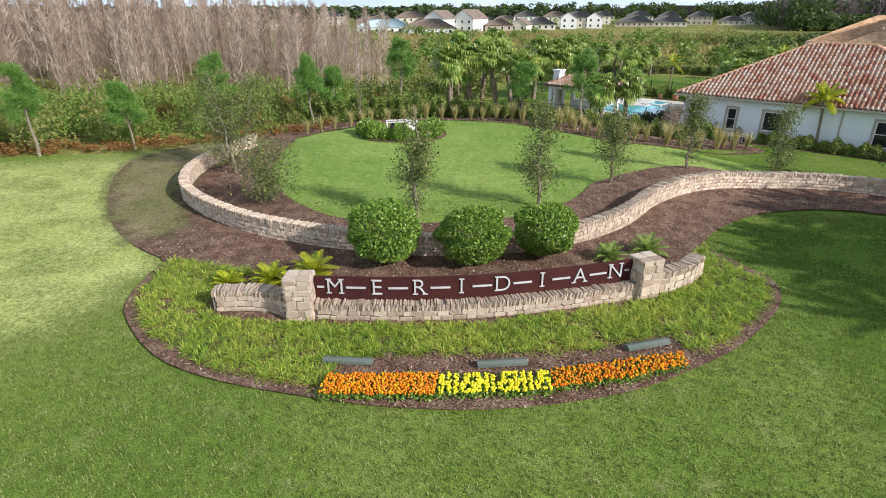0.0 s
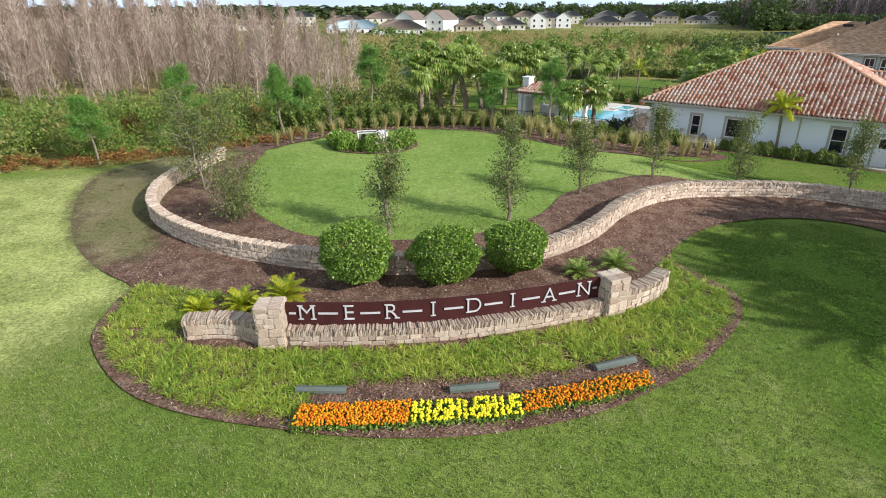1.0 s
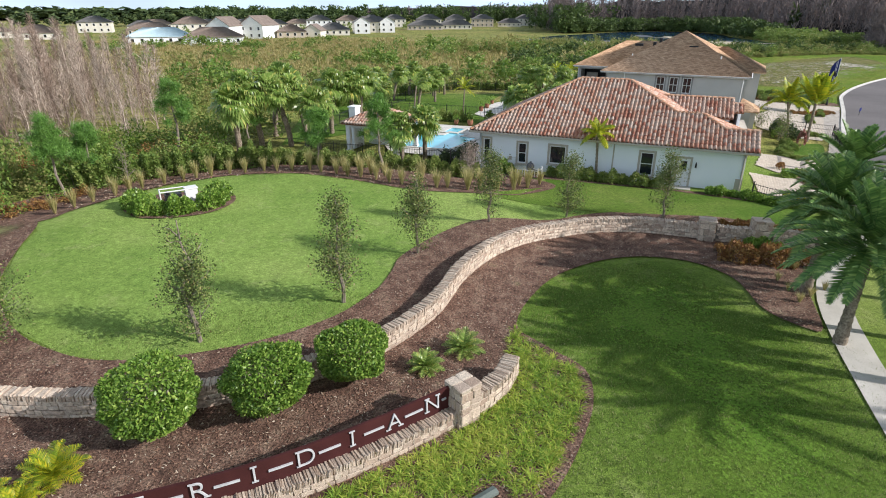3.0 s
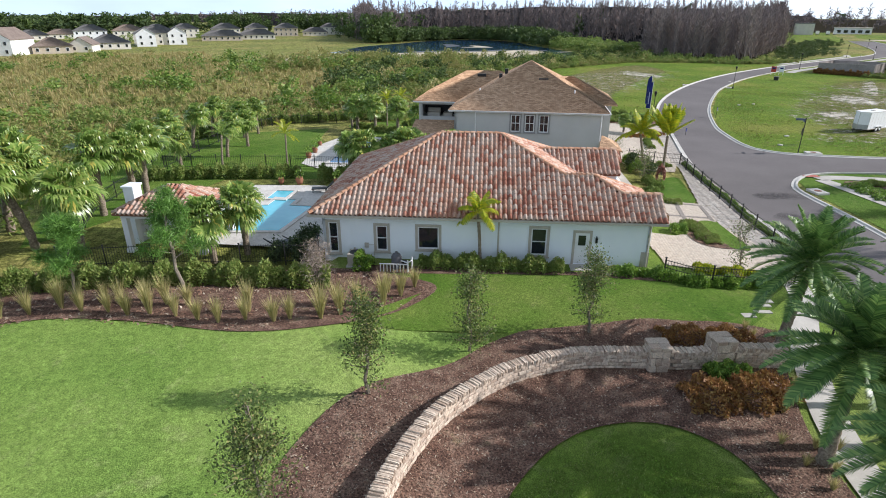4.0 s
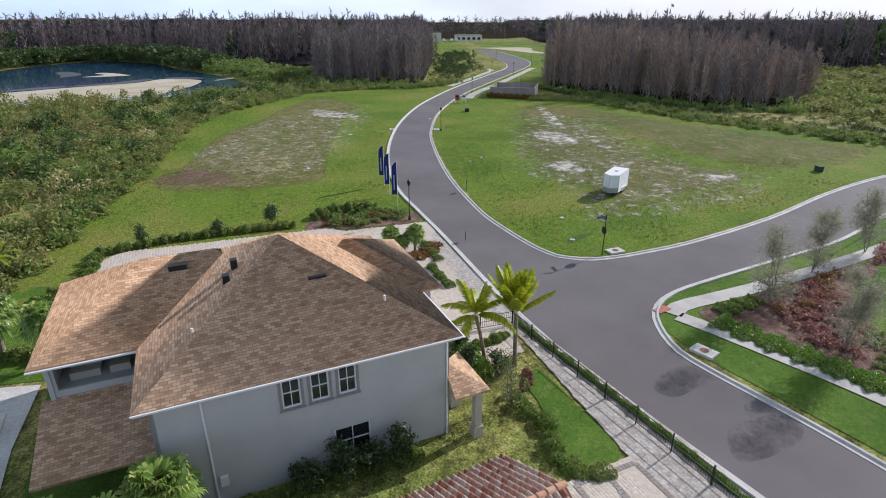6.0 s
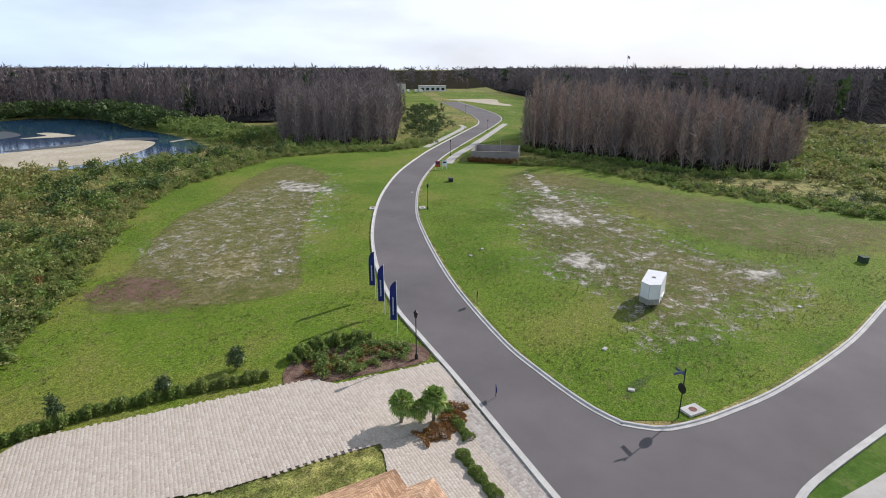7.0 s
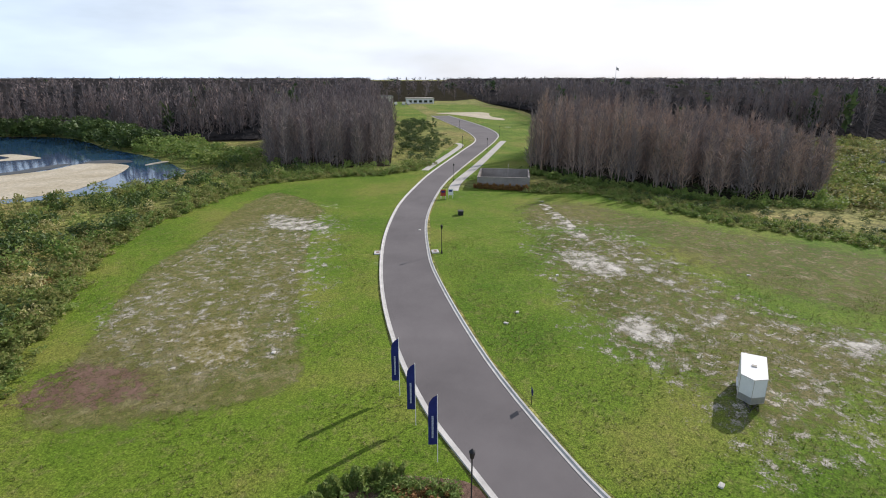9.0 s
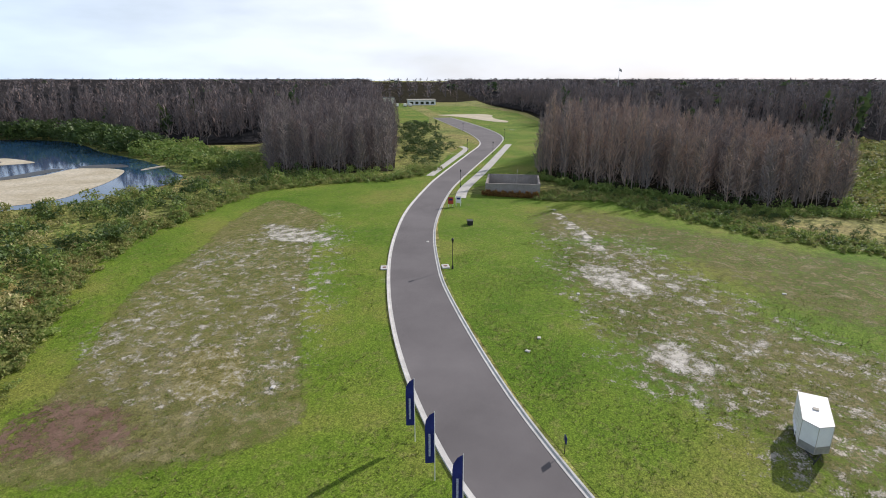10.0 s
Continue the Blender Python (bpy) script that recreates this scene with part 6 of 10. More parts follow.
def limb(a, b, r0, r1, rng, bend=0.12, n=3):
    a, b = np.asarray(a, float), np.asarray(b, float)
    ts = np.linspace(0, 1, n + 1)
    L = np.linalg.norm(b - a)
    pts = [a + (b - a) * t + rng.normal(size=3) * bend * L * math.sin(math.pi * t) for t in ts]
    return pts, [r0 + (r1 - r0) * t for t in ts]


def sapling(name, x, y, h, w, label, seed, mat=HOLLY, n=1500, leaf=0.1, stems=1, z=None, category="tree", group="young trees along the wall", aspect=0.5):
    """Slender tree: tapered trunk, rising limbs and a loose, gappy crown."""
    rng = np.random.default_rng(seed)
    t = base(name, pose(x, y, float(gz(x, y)) if z is None else z, 0, 0, rng.uniform(0, 360)), label, category, group)
    g, tips = Geo(), []
    for s in range(stems):
        top = np.array((rng.normal() * 0.12 * h * (stems > 1), rng.normal() * 0.12 * h * (stems > 1), h * rng.uniform(0.86, 0.97)))
        pts, rad = limb((0, 0, -0.1), top, 0.018 * h / stems ** 0.8, 0.004 * h / stems ** 0.5, rng, 0.03, 6)
        g.tube(pts, rad, 6)
        for k in range(int(22 / stems) + 6):
            f = rng.uniform(0.1, 0.95)
            p0 = np.array(pts[0]) + (top - np.array(pts[0])) * f
            a = rng.uniform(0, 6.28)
            reach = w * (1.05 - 0.75 * f) * rng.uniform(0.6, 1.1) * (0.6 + 0.4 * min(1, f * 5))
            p1 = p0 + np.array((math.cos(a) * reach, math.sin(a) * reach, reach * rng.uniform(0.35, 0.9)))
            lp, lr = limb(p0, p1, 0.006 * h, 0.002 * h, rng, 0.08, 3)
            g.tube(lp, lr, 4, False)
            tips += [(np.array(lp[0]), 0.4), (np.array(lp[1]), 0.8), (np.array(lp[2]), 1.0), (np.array(lp[3]), 0.8)]
    part("trunk", g, BARK, t, "thin grey trunk and limbs")
    c = np.array([p for p, _ in tips])
    wt = np.array([q for _, q in tips])
    pick = rng.choice(len(c), n, p=wt / wt.sum())
    pts = c[pick] + rng.normal(size=(n, 3)) * (0.10 + 0.1 * w)
    pts = pts[pts[:, 2] > 0.12 * h * 0.6]
    part("crown", Geo().add(*leaves(pts, leaf, rng, aspect, 0.1)), mat, t, "loose crown of small leaves" if aspect > 0.2 else "haze of fine bare twigs")
    return t


for k, (x, y, h, w, n) in enumerate([(-10.8, 33.6, 5.6, 1.7, 9000), (-6.9, 28.6, 2.8, 1.35, 5200), (0.7, 26.0, 4.8, 1.1, 5200), (6.4, 27.3, 4.8, 1.05, 5200), (10.8, 31.4, 3.9, 1.1, 5000), (16.1, 34.7, 4.1, 1.0, 4600), (21.6, 35.4, 3.7, 1.05, 4600), (27.3, 33.3, 4.1, 1.0, 4600), (-12.1, 36.4, 4.4, 1.3, 5200)]):
    sapling("young_tree", x, y, h * 1.12, w * 1.22, "young upright holly tree with sparse dull green leaves", 20 + k, HOLLY, int(n * 0.8), 0.115, 2 if k in (0, 1, 8) else 1)


def round_bush(x, y, r, h, seed):
    rng = np.random.default_rng(seed)
    t = base("round_bush", pose(x, y, float(gz(x, y))), "clipped round glossy green bush on short stems", "bush", "round bushes behind the sign")
    g = Geo()
    for k in range(7):
        a = rng.uniform(0, 6.28)
        pts, rad = limb((0.05 * math.cos(a), 0.05 * math.sin(a), -0.05), (0.6 * r * math.cos(a), 0.6 * r * math.sin(a), h * 0.6), 0.03, 0.012, rng)
        g.tube(pts, rad, 5)
    part("stem", g, BARK, t, "short grey stems")
    p, d = lumps(12000, (r, r, h * 0.42), rng, 0.74, 0.25)
    p[:, 2] += h * 0.55
    part("crown", Geo().add(*leaves(p, 0.12, rng, 0.55, 0.1, d * 0.6)), BUSH, t, "dense crown of glossy leaves")


round_bush(-0.2, 21.4, 1.38, 2.55, 1)
round_bush(3.25, 21.5, 1.38, 2.45, 2)
round_bush(6.05, 22.2, 1.25, 2.35, 3)


def frond(g, stem, root, a, tilt, length, pairs, leaflet, width, droop, rng, vee=0.5):
    """A feather frond: a curved midrib with pairs of leaflets."""
    pts = []
    d = np.array((math.cos(a) * math.cos(tilt), math.sin(a) * math.cos(tilt), math.sin(tilt)))
    p = np.asarray(root, float).copy()
    n = 7
    for k in range(n + 1):
        pts.append(p.copy())
        p = p + d * length / n
        d = d + np.array((0, 0, -droop / n))
        d /= np.linalg.norm(d)
    stem.tube(pts, list(np.linspace(0.022, 0.006, n + 1)), 3, False)
    pts = np.array(pts)
    ts = np.linspace(0.12, 1.0, pairs)
    q = np.stack([np.interp(ts * n, np.arange(n + 1), pts[:, j]) for j in range(3)], -1)
    tg = np.gradient(q, axis=0)
    tg /= np.linalg.norm(tg, axis=1)[:, None]
    sd = np.cross(tg, (0, 0, 1.0))
    sd /= np.linalg.norm(sd, axis=1)[:, None] + 1e-9
    up = np.cross(sd, tg)
    prof = (np.sin(np.clip(ts * 0.85 + 0.12, 0, 1) * math.pi) ** 0.6)[:, None] * leaflet
    for s in (-1, 1):
        dr = s * sd * 0.8 + tg * 0.55 + up * vee * rng.uniform(0.5, 1.1, (pairs, 1))
        dr /= np.linalg.norm(dr, axis=1)[:, None]
        tip = q + dr * prof * rng.uniform(0.85, 1.1, (pairs, 1)) - np.array((0, 0, 0.12)) * prof
        v = np.stack([q - tg * width / 2, q + tg * width / 2, (q + tip) / 2 + tg * width * 0.5 + up * 0.02, tip, (q + tip) / 2 - tg * width * 0.5 + up * 0.02], 1).reshape(-1, 3)
        i = np.arange(pairs)[:, None] * 5
        g.add(v, (i + np.array([[0, 1, 2, 4]])))
        g.f.append((i + np.array([[4, 2, 3]])) + g.n - len(v))


def feather_palm(name, x, y, h, label, seed, n=42, length=2.6, pairs=34, leaflet=0.42, width=0.035, lean=(0, 0), mat=DATE, r=0.21, droop=1.0, z=None, tilts=(-0.5, 1.35), group="palms", vee=0.5):
    rng = np.random.default_rng(seed)
    t = base(name, pose(x, y, float(gz(x, y)) if z is None else z), label, "palm tree", group)
    g = Geo()
    top = np.array((lean[0], lean[1], h))
    rows = max(8, int(h / 0.14))
    pts = [np.array((lean[0] * (k / rows) ** 1.4, lean[1] * (k / rows) ** 1.4, -0.1 + (h + 0.1) * k / rows)) for k in range(rows + 1)]
    rad = [r * (1.25 - 0.35 * min(1, k / rows * 3)) * (1.0 if k % 2 else 1.13) for k in range(rows + 1)]
    g.tube(pts, rad, 10)
    part("trunk", g, PALMBARK, t, "ringed brown palm trunk")
    lv, stem = Geo(), Geo()
    for k in range(n):
        f = k / (n - 1)
        frond(lv, stem, top + rng.normal(size=3) * 0.05 + np.array((0, 0, 0.25 * f)), k * 2.39996 + rng.normal() * 0.15, tilts[0] + (tilts[1] - tilts[0]) * f + rng.normal() * 0.08, length * rng.uniform(0.85, 1.08) * (1 - 0.25 * f), pairs, leaflet, width, droop * (1.1 - 0.5 * f), rng, vee)
    part("frond_crown", lv, mat, t, "arching feather fronds")
    part("midrib", stem, mat, t, "curved frond midribs")
    return t


feather_palm("date_palm", 25.0, 19.2, 4.0, "date palm with a thick ringed trunk in a mulch ring", 1, 66, 3.3, 52, 0.52, 0.055, (0.3, 0.2))
feather_palm("date_palm", 27.3, 22.9, 4.2, "date palm with a thick ringed trunk beside the footpath", 2, 64, 3.1, 52, 0.52, 0.055, (0.4, 0.1))
feather_palm("date_palm", 33.2, 27.25, 4.4, "date palm with a thick ringed trunk near the gate", 3, 64, 3.1, 50, 0.52, 0.055, (0.5, -0.2))
for k, (x, y, h) in enumerate(((31.2, 16.8, 8.0), (34.0, 19.6, 8.5), (35.5, 21.4, 8.8), (38.5, 23.5, 5.4), (28.6, 14.3, 7.5), (27.4, 11.6, 6.6), (30.4, 13.0, 8.2))):
    feather_palm("date_palm", x, y, h, "date palm in the entrance row beside the street", 14 + k, 46 if k < 4 else 30, 3.3, 30, 0.5, 0.07, (0.2, -0.2))
feather_palm("date_palm", 56.6, 25.8, 5.2, "date palm in a mulch ring on the verge across the street", 31, 26, 2.8, 30, 0.45, 0.05, (0.2, -0.2))
feather_palm("queen_palm", 28.0, 42.5, 3.3, "small palm with yellowing fronds before the house", 5, 15, 1.9, 60, 0.5, 0.03, (-0.15, 0.1), QUEEN, 0.1, 2.1, None, (0.2, 1.35), "yellow palms", -0.45)
feather_palm("queen_palm", 57.3, 49.8, 3.8, "palm with upright yellow-green fronds beside the street", 6, 20, 3.4, 90, 0.62, 0.055, (0.1, 0.1), QUEEN, 0.14, 0.45, None, (0.85, 1.5), "yellow palms", -0.35)
feather_palm("queen_palm", 56.6, 51.6, 3.6, "palm with arching yellow fronds beside the street", 16, 16, 3.0, 80, 0.6, 0.05, (-0.3, 0.6), QUEEN, 0.12, 1.7, None, (0.3, 1.35), "yellow palms", -0.45)
feather_palm("queen_palm", 21.4, 74.0, 3.6, "small thin palm on the back lawn", 7, 12, 1.9, 30, 0.45, 0.03, (0.4, 0.2), FAN, 0.1, 1.2, None, (0.1, 1.2), "garden palms")
feather_palm("queen_palm", 27.8, 73.8, 3.0, "small yellow palm beside the second pool", 8, 12, 1.8, 30, 0.45, 0.03, (0.2, 0.2), QUEEN, 0.09, 1.2, None, (0.1, 1.2), "yellow palms")
feather_palm("queen_palm", 48.0, 88.0, 3.6, "yellow palm behind the grey house", 9, 12, 1.8, 30, 0.45, 0.03, (0.2, 0.2), QUEEN, 0.1, 1.2, None, (0.1, 1.2), "yellow palms")
feather_palm("queen_palm", 51.5, 91.0, 3.6, "yellow palm by the side lawn", 10, 12, 1.8, 30, 0.45, 0.03, (0.5, -0.5), QUEEN, 0.1, 1.2, None, (0.1, 1.2), "yellow palms")


def fan_leaf(g, stem, root, a, tilt, reach, size, rng, blades=22):
    """A stalk and a fan of long blades whose tips hang."""
    d = np.array((math.cos(a) * math.cos(tilt), math.sin(a) * math.cos(tilt), math.sin(tilt)))
    tip = root + d * reach + np.array((0, 0, -0.16 * reach))
    stem.tube([root, (root + tip) / 2 + np.array((0, 0, 0.08 * reach)), tip], [0.022, 0.018, 0.013], 3, False)
    side = np.array((-math.sin(a), math.cos(a), 0.0))
    side = side + rng.normal(size=3) * 0.25
    n = d + np.array((0, 0, -0.25))
    n /= np.linalg.norm(n)
    side -= n * (side @ n)
    side /= np.linalg.norm(side)
    up = np.cross(n, side)
    up = up if up[2] > 0 else -up
    b = np.linspace(-1.9, 1.9, blades) + rng.normal(size=blades) * 0.04
    dr = np.cos(b)[:, None] * n + np.sin(b)[:, None] * side + up * (0.10 + 0.12 * np.abs(np.sin(b)))[:, None]
    L = size * (0.8 + 0.2 * np.cos(b * 0.6))[:, None] * rng.uniform(0.88, 1.1, (blades, 1))
    w = 0.066 * size
    nb = -np.sin(b)[:, None] * n + np.cos(b)[:, None] * side
    t = np.broadcast_to(tip, dr.shape)
    mid = t + dr * L * 0.5
    fold = mid + (dr * 0.75 + np.array((0, 0, -0.3))) * L * 0.25
    end = fold + (dr * 0.35 + np.array((0, 0, -0.9)) * rng.uniform(0.5, 1.1, (blades, 1))) * L * 0.3
    v = np.stack([t, mid + nb * w, fold + nb * w * 0.6, end, fold - nb * w * 0.6, mid - nb * w], 1).reshape(-1, 3)
    i = np.arange(blades)[:, None] * 6
    start = g.n
    g.add(v, i + np.array([[0, 1, 5, 5]])[:, :3])
    g.f.append(i + np.array([[1, 2, 4, 5]]) + start)
    g.f.append(i + np.array([[2, 3, 4]]) + start)


def fan_palm_mesh(seed, h, n=42, size=1.22, r=0.2):
    rng = np.random.default_rng(seed)
    tr, lv, st = Geo(), Geo(), Geo()
    lean = rng.normal(size=2) * 0.08 * h
    pts = [np.array((lean[0] * (k / 14) ** 2, lean[1] * (k / 14) ** 2, -0.1 + (h + 0.1) * k / 14)) for k in range(15)]
    tr.tube(pts, [r * (1.16 if k % 2 else 0.95) * (1.25 if k > 10 else 1.0) for k in range(15)], 9)
    top = pts[-1]
    for k in range(n):
        f = k / (n - 1)
        fan_leaf(lv, st, top + np.array((0, 0, 0.15 * f)), k * 2.39996 + rng.normal() * 0.2, -0.85 + 2.2 * f ** 0.9 + rng.normal() * 0.15, rng.uniform(0.55, 1.0) * (1.1 - 0.3 * f), size * rng.uniform(0.8, 1.1), rng)
    return tr, lv, st


PALM_KINDS = []
for s, h in ((1, 2.9), (2, 3.6), (3, 4.3)):
    tr, lv, st = fan_palm_mesh(s, h)
    p = base("fan_palm", Matrix.Translation((0, 0, 0)), "fan palm with a stout trunk and drooping fans", "palm tree", "fan palms round the pools")
    part("trunk", tr, PALMBARK, p, "rough brown trunk")
    part("leaf_fan", lv, FAN, p, "ragged green leaf fans")
    part("leaf_stalk", st, FAN, p)
    PALM_KINDS.append(p)
FAN_SPOTS = [(17.0, 52.7, 1, 0.95), (14.9, 52.6, 0, 1.0), (5.9, 61.4, 2, 1.21), (3.2, 62.6, 2, 1.26), (7.6, 64.0, 2, 1.15), (10.4, 66.4, 2, 1.21), (12.8, 66.8, 2, 1.15), (13.9, 69.0, 2, 1.21), (4.6, 66.4, 2, 1.32), (8.4, 59.6, 1, 1.15), (1.2, 60.2, 1, 1.26),
             (21.8, 87.4, 2, 0.9), (23.7, 80.5, 2, 0.85), (30.7, 91.4, 2, 0.85), (25.4, 92.8, 2, 0.9), (18.3, 77.1, 1, 0.9), (28.5, 90, 1, 0.9), (19.8, 84, 2, 0.9), (27.2, 84.6, 1, 0.85),
             (31.2, 66.2, 0, 0.98), (31.9, 64.0, 0, 1.1), (33.4, 62.4, 0, 1.0), (34.6, 61.4, 0, 1.15), (36.0, 60.2, 0, 1.02), (38.4, 59.6, 0, 1.06), (43, 89, 1, 0.8), (46, 93, 1, 0.85), (44.3, 84.7, 1, 0.95), (45.6, 81.1, 1, 0.95), (46.2, 77.4, 1, 0.9), (42.6, 86.6, 1, 0.9), (49, 97, 1, 0.75), (72.0, 65.9, 0, 0.62), (72.9, 63.7, 0, 0.66), (72.4, 64.6, 0, 0.45)]
rngp = np.random.default_rng(9)
for k, (x, y, kind, s) in enumerate(FAN_SPOTS):
    m = Matrix.LocRotScale((x, y, float(gz(x, y))), Euler((0, 0, rngp.uniform(0, 6.28))), (s, s, s))
    src = PALM_KINDS[kind]
    ob = copy_thing(src, m)
    ob.scale = (s, s, s)
for p in PALM_KINDS:
    for o in list(p.children_recursive) + [p]:
        bpy.data.objects.remove(o)


def low_palm(x, y, s, seed, mat=None):
    rng = np.random.default_rng(seed)
    t = base("low_palm", pose(x, y, float(gz(x, y))), "low yellow-green cycad with stiff arching leaves", "cycad", "low cycads by the sign")
    g, st = Geo(), Geo()
    for k in range(26):
        frond(g, st, np.array((0, 0, 0.1)), k * 2.4, 0.15 + 1.05 * k / 25, 0.72 * s, 20, 0.24 * s, 0.03, 0.9, rng, 0.35)
    part("leaf_rosette", g, mat or QUEEN, t, "stiff feather leaves")
    part("midrib", st, mat or QUEEN, t)


for k, (x, y, s) in enumerate([(-4.1, 19.6, 1.1), (-2.7, 20.3, 1.3), (-5.5, 19.2, 0.9), (-3.3, 19.4, 0.8)]):
    low_palm(x, y, s, k)
for k, (x, y, s) in enumerate([(10.4, 22.9, 1.2), (8.7, 22.2, 1.0)]):
    low_palm(x, y, s, k + 7, FAN)


# ---- pines at the edge of the scrub ----
def pine(x, y, h, seed, label="young pine with tufted bright green needles"):
    rng = np.random.default_rng(seed)
    t = base("pine_tree", pose(x, y, float(gz(x, y))), label, "pine tree", "young pines")
    g, tips = Geo(), []
    pts, rad = limb((0, 0, -0.1), (rng.normal() * 0.3, rng.normal() * 0.3, h), 0.02 * h, 0.006 * h, rng, 0.02, 6)
    g.tube(pts, rad, 6)
    for k in range(26):
        f = rng.uniform(0.42, 1.0)
        p0 = np.array(pts[0]) + (np.array(pts[-1]) - np.array(pts[0])) * f
        a, reach = rng.uniform(0, 6.28), h * 0.27 * (1.15 - f) * rng.uniform(0.6, 1.2) + 0.2
        p1 = p0 + np.array((math.cos(a) * reach, math.sin(a) * reach, reach * 0.45))
        g.tube([p0, p1], [0.02, 0.008], 4, False)
        tips += [p1, p0 + (p1 - p0) * 0.6]
    part("trunk", g, BARK, t, "pale slender trunk")
    n = 8500
    c = np.array(tips)[rng.integers(0, len(tips), n)]
    d = rng.normal(size=(n, 3))
    d /= np.linalg.norm(d, axis=1)[:, None]
    part("needle_crown", Geo().add(*leaves(c + d * rng.uniform(0.04, 0.5, (n, 1)), 0.34, rng, 0.085, 0.3, d, True)), PINE, t, "tufts of green needles")


for k, (x, y, h) in enumerate([(-26.1, 37.9, 5.6), (-20.8, 40.3, 4.3), (-10.1, 49.3, 5.6), (-3.9, 59.0, 6.5), (-16.7, 46.0, 5.8), (2.2, 61.5, 5.0), (7.5, 49.9, 4.6), (12.1, 47.3, 5.6), (-32, 40.5, 5.0), (-9.0, 52.0, 4.4)]):
    pine(x, y, h, 60 + k)
sapling("bare_shrub_tree", -6.4, 51.0, 3.8, 0.9, "thin pale twiggy tree with few leaves", 71, HOLLY, 500, 0.09, 3, None, "tree", "thin trees")
sapling("bare_shrub_tree", 18.9, 45.6, 2.7, 1.1, "pale grey twiggy shrub with few leaves", 72, BARE, 2600, 0.3, 5, None, "tree", "thin trees", 0.04)
for k, (x, y) in enumerate([(67.1, 29.1), (72.7, 32.9), (81.1, 28.5), (61.8, 22.5), (88.5, 22.6)]):
    sapling("street_tree", x, y, 6.6, 1.9, "young bare street tree with fine grey-green twigs", 74 + k, PALETWIG, 6500, 0.36, 3, None, "tree", "street trees", 0.075)
sapling("street_tree", 41.0, 33.2, 3.9, 1.2, "young loose-leaved tree in the driveway bed", 79, HOLLY, 700, 0.12, 2, None, "tree", "thin trees")
sapling("street_tree", 53.0, 49.0, 3.4, 1.3, "loose shrub tree before the grey house", 80, HOLLY, 1100, 0.12, 3, None, "tree", "thin trees")
sapling("street_tree", 56.5, 55.5, 3.0, 1.3, "loose shrub tree by the porch", 81, HOLLY, 900, 0.12, 3, None, "tree", "thin trees")


# ---- strap-leaved ground cover and flowers in the sign bed ----
def blades_shape(n, h, spread, width, seed, curl=0.8):
    """A tuft of arching blades, each of two quads and a tip."""
    rng = np.random.default_rng(seed)
    a = rng.uniform(0, 6.28, n)
    tilt = rng.uniform(0.1, 1.0, n) * spread
    L = h * rng.uniform(0.7, 1.2, n)
    d = np.stack([np.cos(a) * np.sin(tilt), np.sin(a) * np.sin(tilt), np.cos(tilt)], -1)
    s = np.stack([-np.sin(a), np.cos(a), np.zeros(n)], -1) * width / 2
    root = np.stack([np.cos(a), np.sin(a), np.zeros(n)], -1) * 0.05 * rng.uniform(0, 1, (n, 1))
    flat = np.stack([np.cos(a), np.sin(a), np.zeros(n)], -1)
    m = root + d * L[:, None] * 0.55
    e = m + (d + flat * curl * 0.8 - np.array((0, 0, curl * 0.7))) * L[:, None] * 0.45
    v = np.stack([root - s, root + s, m + s, m - s, e], 1).reshape(-1, 3)
    i = np.arange(n)[:, None] * 5
    return v, i + np.array([[0, 1, 2, 3]]), i + np.array([[3, 2, 4]])


def tufts(name, kinds, places, mat, label, category, kind="stuff"):
    g, rng = Geo(), np.random.default_rng(3)
    which = rng.integers(0, len(kinds), len(places))
    for k, (v, f4, f3) in enumerate(kinds):
        pl = places[which == k]
        if len(pl):
            start = g.n
            g.many(v, f4, pl)
            g.n, keep = start, g.n
            off = (np.arange(len(pl)) * len(v))[:, None, None]
            g.f.append((f3[None] + off).reshape(-1, 3) + start)
            g.n = keep
    return g.thing(name, mat, None, label, False, category, "", kind)


def scatter(poly, n, rng, lo=0.7, hi=1.3, keep=None):
    poly = np.asarray(poly, float)
    a, b = poly.min(0), poly.max(0)
    x, y = rng.uniform(a[0], b[0], n), rng.uniform(a[1], b[1], n)
    ok = inside(x, y, poly)
    if keep is not None:
        ok &= keep(x, y)
    x, y = x[ok], y[ok]
    s = rng.uniform(lo, hi, len(x))
    return np.stack([x, y, gz(x, y), rng.uniform(0, 6.28, len(x)), s, s], -1)


rngb = np.random.default_rng(12)
BED = glide(BED_FRONT + [(11.6, 21.4), (11, 20.6), (9.4, 19.9), (8.6, 18.5), (6.2, 17.7), (3.5, 17.0), (0.8, 16.75), (-1.8, 16.7), (-2.9, 16.7), (-5.4, 17.2), (-5.8, 18.5), (-5.2, 20.4)], 5, True)
BED_EDGE = even(glide(BED_FRONT, 4), 0.4)
FLOWERS = [(-0.9, 13.0), (2.2, 13.0), (5.3, 13.3), (9.2, 14.5), (9.6, 15.5), (9.3, 16.6), (6.6, 15.6), (3.6, 15.25), (0.6, 15.1), (-0.6, 14.5)]
tufts("ground_cover", [blades_shape(20, 0.30, 1.25, 0.024, s) for s in range(5)], scatter(BED, 11500, rngb, 0.65, 1.3, lambda x, y: ~inside(x, y, FLOWERS) & (np.min(np.hypot(x[:, None] - BED_EDGE[None, :, 0], y[:, None] - BED_EDGE[None, :, 1]), axis=1) > 0.42)), STRAP, "dense strap-leaved green and yellow ground cover", "ground cover")


